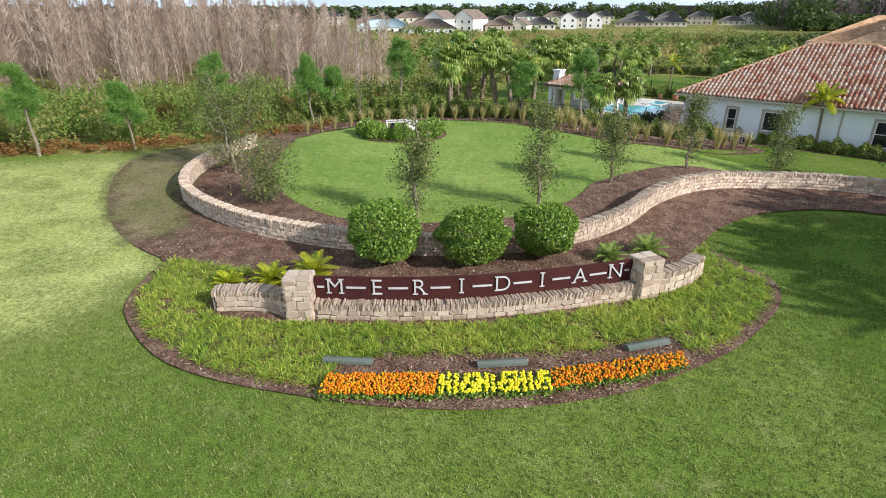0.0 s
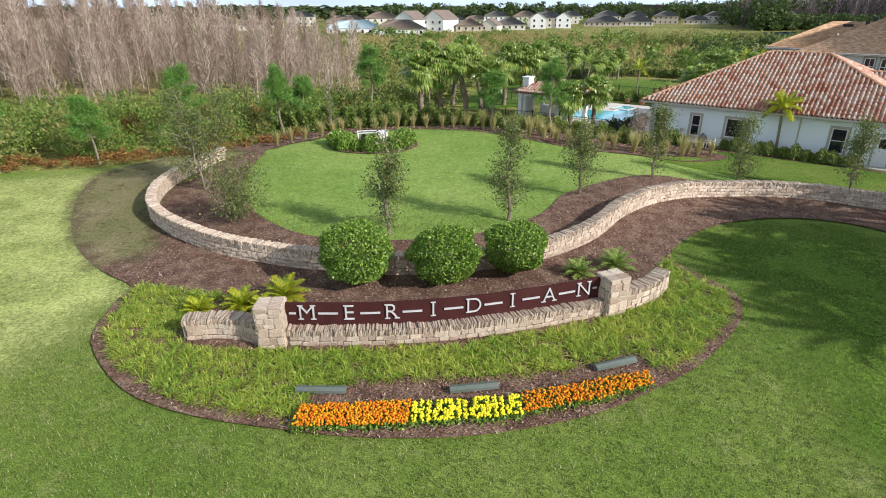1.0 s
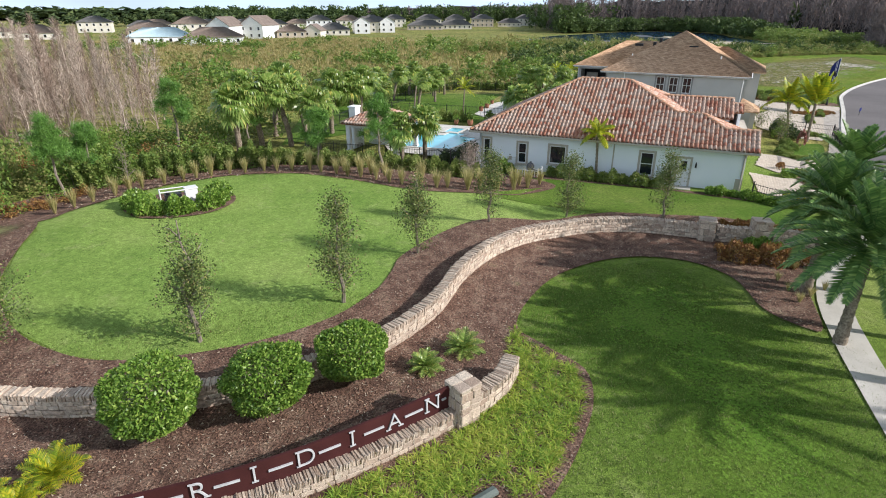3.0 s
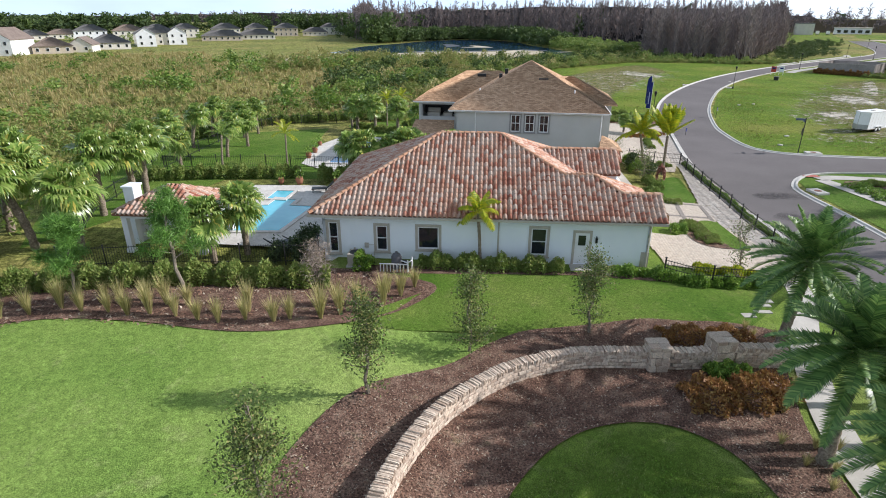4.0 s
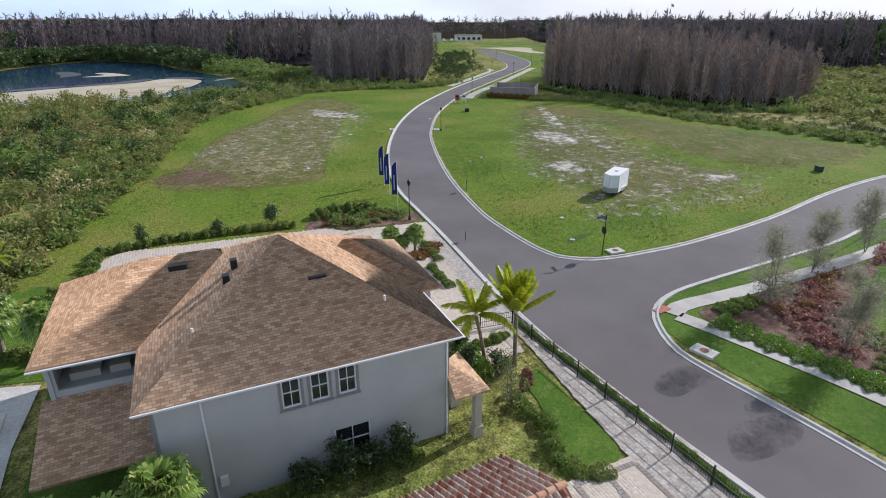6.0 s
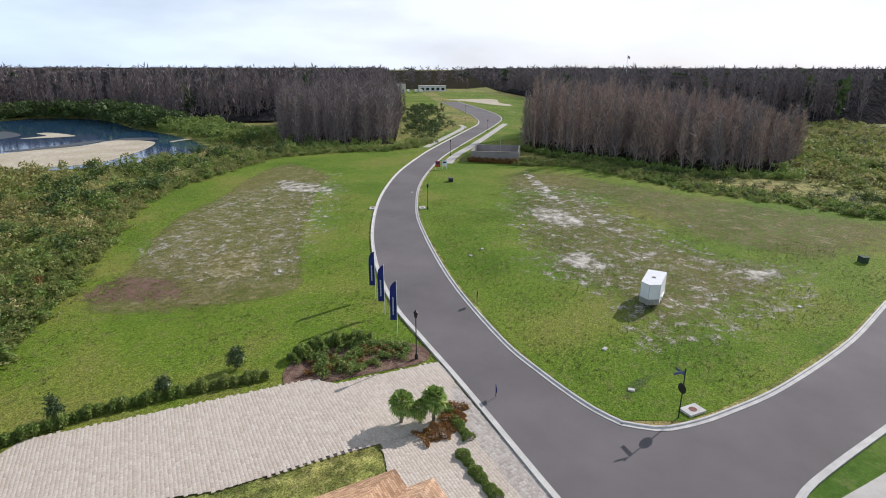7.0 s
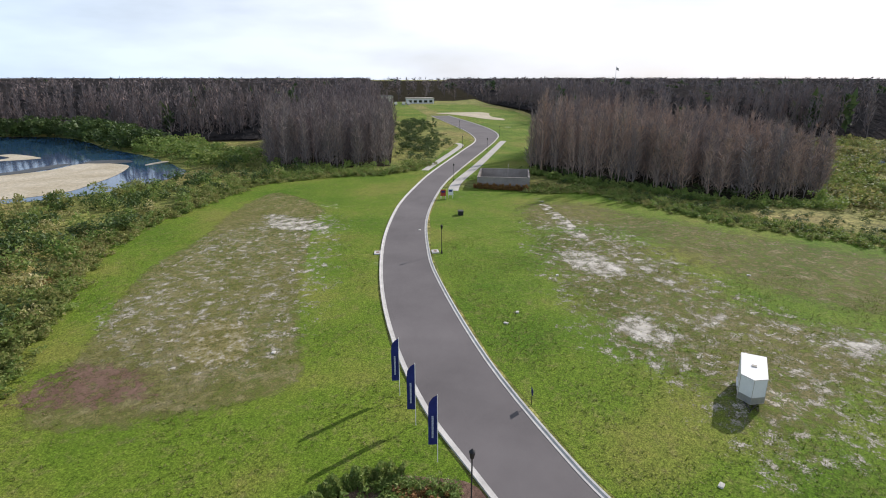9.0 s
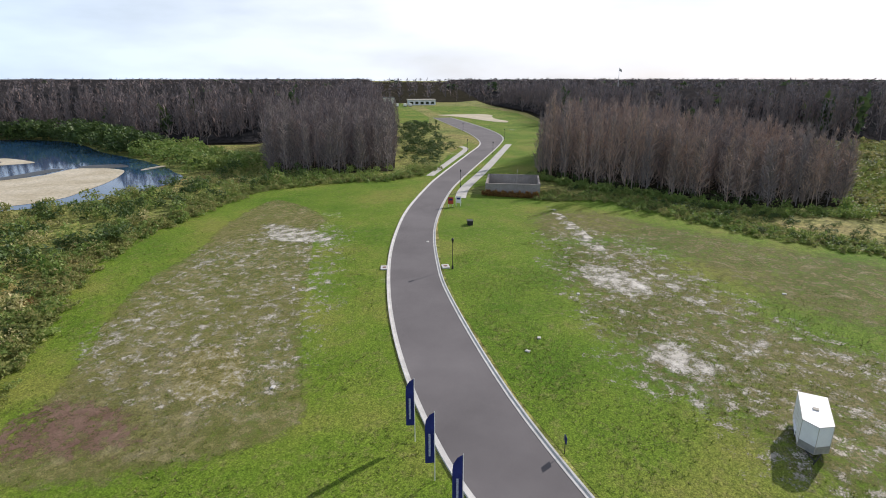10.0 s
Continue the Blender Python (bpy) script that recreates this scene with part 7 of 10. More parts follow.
def marigolds(name, poly, mat, label, n, seed, pattern=None):
    rng = np.random.default_rng(seed)
    pl = scatter(poly, n, rng, 0.75, 1.2, pattern)
    dome = Geo().lathe([(0.0, 0.034), (0.024, 0.028), (0.034, 0.008), (0.026, -0.012)], 5)
    v, f = dome.arrays()
    g = Geo()
    pl2 = pl.copy()
    pl2[:, 2] += rng.uniform(0.2, 0.28, len(pl)) + 0.03
    g.many(v, np.concatenate(f), pl2)
    ob = g.thing(name, mat, None, label, True, "flowers", "", "stuff")
    lv = np.repeat(pl[:, :3], 4, 0) + np.c_[rng.normal(size=(len(pl) * 4, 2)) * 0.07, rng.uniform(0.06, 0.26, len(pl) * 4)]
    Geo().add(*leaves(lv, 0.1, rng, 0.5)).thing("flower_leaves", BUSH, None, "green foliage under the marigolds", False, "foliage", "", "stuff")
    return ob


ORANGE = pieces("orange_petals", [(0.0, (0.60, 0.13, 0.003)), (0.4, (0.74, 0.26, 0.004)), (0.75, (0.80, 0.40, 0.006)), (1.0, (0.50, 0.06, 0.004))], 0.6, 60, 0.3)
YELLOW = pieces("yellow_petals", [(0.0, (0.85, 0.72, 0.02)), (1.0, (0.92, 0.85, 0.04))], 0.6, 60, 0.2)
marigolds("orange_marigolds", [(-0.75, 13.05), (2.2, 13.15), (2.25, 14.05), (-0.7, 13.85)], ORANGE, "bed of orange marigolds planted below the sign", 1500, 31)
marigolds("orange_marigolds", [(5.25, 13.6), (7.3, 14.05), (9.15, 14.8), (9.1, 15.35), (7.1, 14.85), (5.25, 14.35)], ORANGE, "bed of deep orange marigolds planted in the mulch", 1900, 32)
# yellow flowers set out in rows like block characters that cannot be read
strokes = []
for k in range(9):
    x0 = 2.36 + k * 0.325
    pat = [[(0, 0, 0, 1), (0.2, 0, 0.2, 1), (0, 0.5, 0.2, 0.5)], [(0.05, 0, 0.05, 1), (0.22, 0.1, 0.22, 0.4)], [(0, 0, 0.2, 0), (0, 0.5, 0.2, 0.5), (0, 1, 0.2, 1), (0, 0.5, 0, 1), (0.2, 0, 0.2, 0.5)]][k % 3]
    strokes += [(x0 + a, b, x0 + c, d) for a, b, c, d in pat]
pts_y = []
for a, b, c, d in strokes:
    for t in np.linspace(0, 1, 6):
        u, w = a + (c - a) * t, b + (d - b) * t
        pts_y.append((u, 13.25 + (u - 2.3) * 0.09 + w * 0.68))
pts_y = np.array(pts_y)
marigolds("yellow_marigolds", [(2.25, 13.1), (5.2, 13.4), (5.2, 14.4), (2.25, 14.1)], YELLOW, "block of yellow marigolds set out in a pattern", 2600, 33, lambda x, y: np.min(np.hypot(x[:, None] - pts_y[:, 0], y[:, None] - pts_y[:, 1]), axis=1) < 0.06)


# ---- hedges and shrubs ----
def hedge(path, w, h, mat, label, seed, per=420, leaf=0.16, name="hedge", category="hedge"):
    rng = np.random.default_rng(seed)
    path = even(np.asarray(path, float), 0.4)
    L = float(np.sum(np.hypot(*np.diff(path, axis=0).T)))
    n = int(L * per * 2.6)
    t = rng.uniform(0, len(path) - 1.001, n)
    c = np.stack([np.interp(t, np.arange(len(path)), path[:, j]) for j in range(2)], -1)
    a = rng.uniform(0, math.pi, n)
    bump = 1 + 0.22 * np.sin(t * 1.3 + seed) + 0.15 * np.sin(t * 3.1)
    r = rng.uniform(0.6, 1.0, n) ** 0.5 * bump
    nrm = sides_of(path)[1]
    nn = np.stack([np.interp(t, np.arange(len(path)), nrm[:, j]) for j in range(2)], -1)
    off = np.cos(a) * w / 2 * r
    z = gz(c[:, 0], c[:, 1]) + np.sin(a) ** 0.6 * h * r * rng.uniform(0.75, 1.05, n)
    p = np.c_[c + nn * off[:, None], z]
    d = np.c_[nn * np.cos(a)[:, None], np.sin(a)]
    x0, y0 = path[0]
    top = base(name, pose(x0, y0, 0), label, category, "")
    part("foliage", Geo().add(*leaves(p - np.array((x0, y0, 0)), leaf, rng, 0.8, 0.1, d, True)), mat, top, "dense small leaves")
    st = Geo()
    for q in path[:: 2]:
        z0 = float(gz(q[0], q[1]))
        st.tube([(q[0] - x0, q[1] - y0, z0 - 0.05), (q[0] - x0 + rng.normal() * 0.08, q[1] - y0 + rng.normal() * 0.08, z0 + h * 0.7)], [0.025, 0.01], 4, False)
    part("stem", st, BARK, top, "woody stems under the leaves")
    return top


hedge([(3.0, 55.4), (6.0, 54.2), (8.8, 52.5), (14.5, 48.6), (18.1, 46.0), (19.4, 45.4)], 1.5, 1.15, SCRUB, "leafy green hedge along the pool fence", 1, 560, 0.15)
hedge([(-10, 51), (-6, 53.4), (-1, 54.6), (4, 54.4)], 2.4, 1.7, SCRUB, "dense dark green hedge behind the grasses", 3, 500, 0.2)
hedge([(24.9, 44.6), (27.3, 42.5), (29.8, 40.4), (31.5, 38.9)], 1.2, 0.85, SCRUB, "low shrubs along the white house wall", 4, 380, 0.12)
hedge([(33.6, 37.0), (35.2, 35.6), (36.5, 33.4), (40.6, 30.6)], 0.9, 0.55, BUSH, "low shrubs inside the garden fence", 5, 380, 0.12)
hedge([(38.2, 34.6), (41.2, 32.0)], 0.7, 0.5, QUEEN, "low yellow-green shrubs by the driveway", 6, 300, 0.1)
hedge([(21.7, 46.6), (22.4, 45.8)], 1.2, 0.9, BUSH, "round dark shrub beside the pool equipment", 7)
hedge([(62.9, 51.0), (60.3, 48.0), (54, 40.7), (50.4, 36.9), (47.4, 33.0)], 0.5, 0.32, BUSH, "low clipped green hedge along the street fence", 8, 360, 0.1)
hedge([(43.2, 88.4), (44.6, 83.4), (46.6, 78.4), (48.2, 75.6)], 1.0, 0.8, SCRUB, "low green hedge along the garden fence", 66, 300, 0.15)
hedge([(50, 86.5), (56.5, 87.6), (61, 91.8), (66.3, 88.4), (70.9, 83.6), (74.8, 78.8)], 1.2, 0.7, SCRUB, "loose green hedge along the paved court", 9, 300, 0.17)
hedge([(77.4, 78.3), (80.4, 77.4), (82.4, 75.4), (83.2, 73.2)], 1.5, 0.95, SCRUB, "green shrubs at the end of the court", 10, 420, 0.17)
sheet("mulch_bed", glide([(73.8, 76.4), (76.4, 78.2), (80.2, 77.6), (82.7, 75.0), (83.6, 71.0), (83.7, 68.6), (82.2, 67.0), (80.4, 67.6), (77.6, 71.0), (75.6, 73.4)], 4, True), 0.04, MULCH, 1.0, "mulched planting bed beside the court", "mulch bed")
hedge([(39.6, 59.9), (43.6, 55.9), (47.4, 52.1)], 0.9, 0.4, SCRUB, "dark shrubs along the grey house", 12, 380, 0.15)
hedge([(28, 66), (31.5, 62.5), (36, 58.5), (40, 54.5)], 1.6, 1.3, SCRUB, "dark shrubs between the two houses", 13, 380, 0.17)
hedge([(14, 76), (20, 73), (27, 68.4)], 1.5, 1.1, SCRUB, "clipped garden hedge behind the pool", 14, 300, 0.17)
hedge([(13, 84), (22, 92), (34, 99), (46, 97), (52, 94)], 1.6, 1.2, SCRUB, "long green hedge at the garden edge", 15, 260, 0.2)
hedge([(45.9, 39.9), (45.0, 38.6), (44.2, 37.4), (43.5, 36.2)], 1.4, 0.45, SCRUB, "dark low shrubs in the driveway island", 16, 420, 0.1)
hedge([(43.1, 39.4), (43.9, 38.8)], 1.2, 0.75, BUSH, "fresh green shrub at the island's end", 61, 420, 0.11)
hedge([(44.4, 41.2), (44.9, 40.9)], 0.7, 0.6, RUST, "small brown-red shrub on the paving", 62, 300, 0.1, "shrub", "shrub")
hedge([(49.6, 45.2), (48.9, 44.0), (50.0, 43.0)], 1.0, 0.4, SCRUB, "low shrubs edging the front lawn", 63, 300, 0.1)
hedge([(49.2, 45.6), (52, 46.6), (53.4, 49)], 1.0, 0.6, SCRUB, "low shrubs before the grey house", 17, 300, 0.12)
hedge([(54.8, 51.0), (57, 53), (58.5, 55)], 1.3, 0.9, BUSH, "green shrubs by the porch", 18, 300, 0.13)
hedge([(57.6, 53.2), (59.4, 52.0), (60.9, 51.2)], 0.8, 0.5, SCRUB, "clipped dark hedge between two paved bands", 68, 420, 0.11)
hedge([(66.6, 57.6), (68.4, 59.4), (70.2, 61.0)], 0.8, 0.4, SCRUB, "low planted strip in the paved walk", 19, 300, 0.12)
hedge([(71.5, 60.6), (75.4, 64)], 0.8, 0.4, SCRUB, "low planted strip in the paved walk", 20, 300, 0.12)
hedge([(70.4, 64.0), (72.5, 62.4), (75.5, 62.6)], 1.8, 0.35, RUST, "low planted bed under the small palms", 21, 300, 0.12)
hedge([(29.6, 31.0), (31.2, 29.9), (33.2, 28.4)], 1.7, 0.5, RUST, "rusty orange shrubs behind the stone wall", 22, 420, 0.09)
hedge([(26.3, 27.6), (28.5, 26.2), (30.5, 25.8)], 2.0, 0.75, RUST, "rusty brown shrubs before the stone wall", 23, 380, 0.12)
hedge([(28.6, 28.0), (30.2, 27.0)], 1.0, 0.6, BUSH, "dark green shrub before the stone wall", 24)
def upright_shrub(x, y, w, h, mat, label, seed):
    rng = np.random.default_rng(seed)
    t = base("shrub", pose(x, y, float(gz(x, y))), label, "shrub", "upright shrubs")
    g = Geo()
    for k in range(5):
        a = k * 1.26
        pts, rad = limb((0.04 * math.cos(a), 0.04 * math.sin(a), -0.05), (0.3 * w * math.cos(a), 0.3 * w * math.sin(a), h * 0.8), 0.02, 0.008, rng)
        g.tube(pts, rad, 4)
    part("stem", g, BARK, t)
    m = 12
    c = np.c_[rng.normal(size=(m, 2)) * 0.24 * w, rng.uniform(0.15, 0.95, m) * h]
    n = 1500
    p = c[rng.integers(0, m, n)] + rng.normal(size=(n, 3)) * 0.16 * w
    p[:, 2] = np.abs(p[:, 2])
    part("crown", Geo().add(*leaves(p, 0.15, rng, 0.6, 0.1, None, True)), mat, t, "loose leafy crown")


for k, (x, y, h) in enumerate([(43.3, 56.3, 1.9), (44.6, 55.0, 2.3), (46.6, 53.1, 2.2), (45.6, 54.1, 1.5), (75.2, 82.3, 2.1), (65.0, 90.4, 2.2), (70.2, 85.5, 1.5), (20.8, 51.4, 1.6), (19.6, 50.2, 1.5), (18.4, 50.6, 1.3), (56.2, 50.6, 1.7), (55.6, 52.4, 1.9), (58.0, 53.8, 1.6)]):
    upright_shrub(x, y, 1.2, h * 0.85, DARKLEAF, "upright dark leafy shrub", 30 + k)
sheet("mulch_ring", glide([(-5.4, 43.8), (-4.2, 41.6), (-2.0, 40.9), (0.2, 41.4), (1.4, 43.2), (0.9, 45.2), (-2.2, 46.4), (-4.8, 45.6)], 5, True), 0.08, MULCH, 0.6, "mulch ring round the clipped hedge", "mulch bed")
hedge(glide([(-4.6, 44.6), (-4.5, 43.2), (-3.4, 42.2), (-1.8, 41.9), (-0.2, 42.4), (0.4, 43.6), (0.2, 44.8)], 5), 1.5, 0.95, BUSH, "clipped green hedge round the utility cabinet", 50, 560, 0.15)
hedge([(68.6, 37.0), (66.8, 34.2), (64.6, 30.2), (63.2, 27.6)], 2.4, 0.38, BUSH, "low green shrubs edging the corner bed", 51, 520, 0.1)
hedge([(70.0, 36.8), (73.4, 33.8)], 1.6, 0.35, SCRUB, "green shrubs edging the corner bed", 55, 300, 0.14)
corner_kinds = [shrub_shape(160, 0.16, s_ + 40) for s_ in range(4)]


def low_shrubs(poly, n, lo, hi, mat, label, seed):
    """Separate small shrubs, each a thing of its own."""
    rng = np.random.default_rng(seed)
    mes = []
    for v, f in corner_kinds:
        me = Geo().add(v, f).mesh("low_shrub")
        me.materials.append(mat)
        mes.append(me)
    for row in scatter(poly, n, rng, lo, hi):
        ob = tagged(new("low_shrub", mes[rng.integers(4)]), label, "shrub", "corner bed shrubs")
        ob.matrix_basis = Matrix.LocRotScale(row[:3], Euler((0, 0, row[3])), (row[4], row[4], row[5] * 0.6))


low_shrubs([(68.2, 31.5), (73.2, 33.4), (79.9, 28.6), (77, 27), (74.1, 26.6), (67.6, 27.4), (65.8, 29.2)], 190, 0.5, 1.1, REDLEAF, "low reddish shrub in the mulch", 1)
low_shrubs([(71, 33), (74, 34), (83, 25.6), (80, 26), (72, 30)], 80, 0.6, 1.2, RUST, "low tawny shrub in the mulch", 2)
low_shrubs([(62.6, 27.7), (62.1, 25.8), (66.8, 25.4), (73.6, 26.6), (73, 27.6), (66.6, 27), (64.2, 28.6)], 70, 0.5, 0.85, SCRUB, "small dark tufted shrub in the mulch", 3)
low_shrubs([(75.0, 76.0), (77.4, 77.6), (80.2, 76.8), (82.6, 73.6), (83.2, 69.4), (80.6, 69.0), (77.8, 72.0)], 130, 0.7, 1.5, SCRUB, "small dark green shrub in the mulch", 5)
low_shrubs([(75.4, 75.4), (78.0, 76.6), (81.8, 73.2), (82.6, 69.2), (78.4, 72.4)], 60, 0.6, 1.1, RUST, "small tawny shrub in the mulch", 6)
low_shrubs([(85.7, 22.4), (88.8, 22.0), (96, 14.6), (92, 14.6), (86.2, 20.6)], 90, 0.7, 1.3, REDLEAF, "low reddish shrub in the mulch", 4)
hedge([(55.0, 48.4), (55.3, 48.7)], 0.9, 1.6, REDLEAF, "bright red cordyline-like shrub", 54, 500, 0.18, "shrub", "shrub")

# ornamental grasses
rngg = np.random.default_rng(40)
GR = [blades_shape(150, 1.15, 0.34, 0.016, s, 0.22) for s in (91, 92, 93)]
gr_me = []
for v, f4, f3 in GR:
    g = Geo().add(v, f4)
    g.f.append(f3)
    me = g.mesh("grass_tuft")
    me.materials.append(TAWNY)
    gr_me.append(me)
GRASS_LINE = even(glide([(-9.4, 45.0), (-7.5, 46.8), (-5.0, 48.8), (-2.4, 50.2), (0.6, 50.6), (2.8, 50.6), (6.4, 49.6), (9.2, 47.4), (11.3, 45.4), (13.6, 43.2), (17, 41.5), (20, 41.3), (23.0, 42.0)], 6), 1.22)
for row, (dd, skip) in enumerate(((0.0, 0.0), (1.1, 0.45))):
    for x, y in offset(GRASS_LINE, dd):
        if rngg.uniform() < skip or (row == 1 and x < 8):
            continue
        x, y = x + rngg.normal() * 0.12, y + rngg.normal() * 0.12
        s = rngg.uniform(1.1, 1.5)
        ob = tagged(new("grass_tuft", gr_me[rngg.integers(3)]), "tall tawny ornamental grass tuft", "grass", "ornamental grasses")
        ob.matrix_basis = Matrix.LocRotScale((x, y, float(gz(x, y))), Euler((0, 0, rngg.uniform(0, 6.28))), (s, s, s * rngg.uniform(0.9, 1.15)))
for x, y in [(27.0, 24.2), (27.8, 23.4), (28.5, 22.9), (26.6, 23.2), (27.2, 22.5), (26.2, 22.2), (28.9, 25.0), (33.6, 28.6), (34.4, 28.0), (35.0, 27.4), (34.0, 29.2), (31.2, 25.6)]:
    ob = tagged(new("grass_tuft", gr_me[rngg.integers(3)]), "small olive grass clump in the mulch", "grass", "grass clumps by the path")
    ob.matrix_basis = Matrix.LocRotScale((x, y, float(gz(x, y))), Euler((0, 0, rngg.uniform(0, 6.28))), (0.65, 0.65, 0.5))

# short blades of the mown lawn where it lies nearest
rngt = np.random.default_rng(61)


def turf(poly, n, keep, label, mat):
    pl = scatter(poly, n, rngt, 0.7, 1.4, keep)
    g = Geo()
    a = rngt.uniform(0, 6.28, (len(pl), 3))
    reach = rngt.uniform(0.015, 0.06, (len(pl), 3))
    h = rngt.uniform(0.03, 0.08, (len(pl), 3)) * pl[:, 4][:, None]
    c = pl[:, None, :3] + np.concatenate([rngt.normal(size=(len(pl), 3, 2)) * 0.05, np.zeros((len(pl), 3, 1))], -1)
    sd = np.stack([-np.sin(a), np.cos(a), 0 * a], -1) * 0.012
    tip = c + np.stack([np.cos(a) * reach, np.sin(a) * reach, h], -1)
    v = np.stack([c - sd, c + sd, tip], 2).reshape(-1, 3)
    g.add(v, np.arange(len(v)).reshape(-1, 3))
    return g.thing("lawn_blades", mat, None, label, False, "grass", "", "stuff")


TURF = leafy("turf_blade", [(0.0, (0.06, 0.12, 0.018)), (0.4, (0.145, 0.215, 0.04)), (0.75, (0.26, 0.30, 0.085)), (1.0, (0.43, 0.43, 0.20))], 0.7, 0.32)
# blade colour lifted to carry the low sun on the left lawn
TURF_PALE = leafy("pale_turf_blade", [(0.0, (0.19, 0.26, 0.05)), (0.5, (0.36, 0.42, 0.12)), (1.0, (0.56, 0.56, 0.27))], 0.7, 0.35)
MULCH_ALL = glide(MULCH_L + BED_FRONT + MULCH_R + FRONT_EDGE + LAWN_IN_EDGE, 5, True)
PALE_POLY = glide([(-50, 33), (-28.4, 36), (-20, 38), (-14, 38), (-13, 32), (-10, 26), (-8.6, 21), (-11, 15.5), (-17, 11), (-40, 6), (-50, 10)], 5, True)
turf([(-16, 4), (20, 4), (26, 20), (22, 28), (-14, 28), (-22, 30), (-28, 20)], 130000, lambda x, y: ~inside(x, y, MULCH_ALL) & ~inside(x, y, PALE_POLY), "short green blades of the mown lawn", TURF)
turf(PALE_POLY, 42000, lambda x, y: ~inside(x, y, MULCH_ALL) & (x > -28), "short blades of the drier lawn with low sun in their pale colour", TURF_PALE)

# weedy tufts of the rough lots
WEEDLEAF = leafy("field_weed_leaf", [(0.0, (0.11, 0.17, 0.02)), (0.5, (0.19, 0.25, 0.04)), (0.8, (0.29, 0.29, 0.09)), (1.0, (0.42, 0.36, 0.18))], 0.8, 0.55)
rng_f = np.random.default_rng(64)
tuft_kinds = [blades_shape(4, 0.2, 1.35, 0.05, s_, 0.6) for s_ in (31, 32, 33, 34)]
LOT_R = [(79, 52), (88, 60.6), (101.4, 69.6), (120.3, 79.4), (140, 86), (152, 74), (146, 50), (128, 20), (121, 14), (110, 22.4), (97, 31), (86, 39.4), (80, 45)]
LOT_L = [(86, 71), (91.6, 76), (102.6, 83), (116.6, 90), (140, 98.4), (158, 116), (140, 138), (118, 134), (84, 110), (64, 97), (70, 88), (84, 78)]
patchy = lambda x, y: np.sin(x * 0.31 + np.sin(y * 0.23) * 2) + np.sin(y * 0.37 + np.sin(x * 0.19) * 2) + rng_f.normal(size=len(x)) * 0.8 > 0.1
tufts("field_weeds", tuft_kinds, scatter(LOT_R, 30000, rng_f, 0.5, 1.2, patchy), WEEDLEAF, "low weedy tufts in the rough lot", "grass")
tufts("field_weeds", tuft_kinds, scatter(LOT_L, 18000, rng_f, 0.5, 1.3, patchy), WEEDLEAF, "low weedy tufts in the mown lot", "grass")

# dead leaves and bark chips lying on the mulch
LITTER = pieces("leaf_litter", [(0.0, (0.075, 0.045, 0.034)), (0.35, (0.21, 0.115, 0.08)), (0.65, (0.31, 0.18, 0.12)), (0.9, (0.42, 0.33, 0.24)), (1.0, (0.52, 0.45, 0.36))], 0.85, 30, 0.2)


def litter(poly, n, size, label, lift=0.075, keep=None):
    pl = scatter(poly, n, rngt, 0.7, 1.3, keep)
    p = pl[:, :3] + np.array((0, 0, lift))
    a = rngt.uniform(0, 6.28, len(p))
    L = size * rngt.uniform(0.5, 1.5, len(p))
    d = np.stack([np.cos(a), np.sin(a), rngt.normal(size=len(p)) * 0.25], -1) * L[:, None]
    w = np.stack([-np.sin(a), np.cos(a), rngt.normal(size=len(p)) * 0.35], -1) * (L * rngt.uniform(0.2, 0.45, len(p)))[:, None]
    p[:, 2] += 0.02
    v = np.stack([p - d * 0.5 + w * 0.6, p - d * 0.5 - w * 0.6, p + d * 0.6], 1).reshape(-1, 3)
    return Geo().add(v, np.arange(len(v)).reshape(-1, 3)).thing("leaf_litter", LITTER, None, label, False, "leaf litter", "", "stuff")


litter(MULCH_ALL, 230000, 0.075, "dead leaves and bark chips strewn over the mulch", 0.075, lambda x, y: ~inside(x, y, WEED_PATCH) | (np.sin(x * 9.1) * np.sin(y * 7.7) > 0.55))
litter([(-10, 43.4), (-6.4, 46.8), (0, 49.9), (6, 48.9), (13.2, 42.4), (21, 40.4), (24, 41.4), (21, 46.8), (12, 51), (0, 54), (-10, 50)], 12000, 0.16, "dead leaves strewn between the grasses", 0.065)
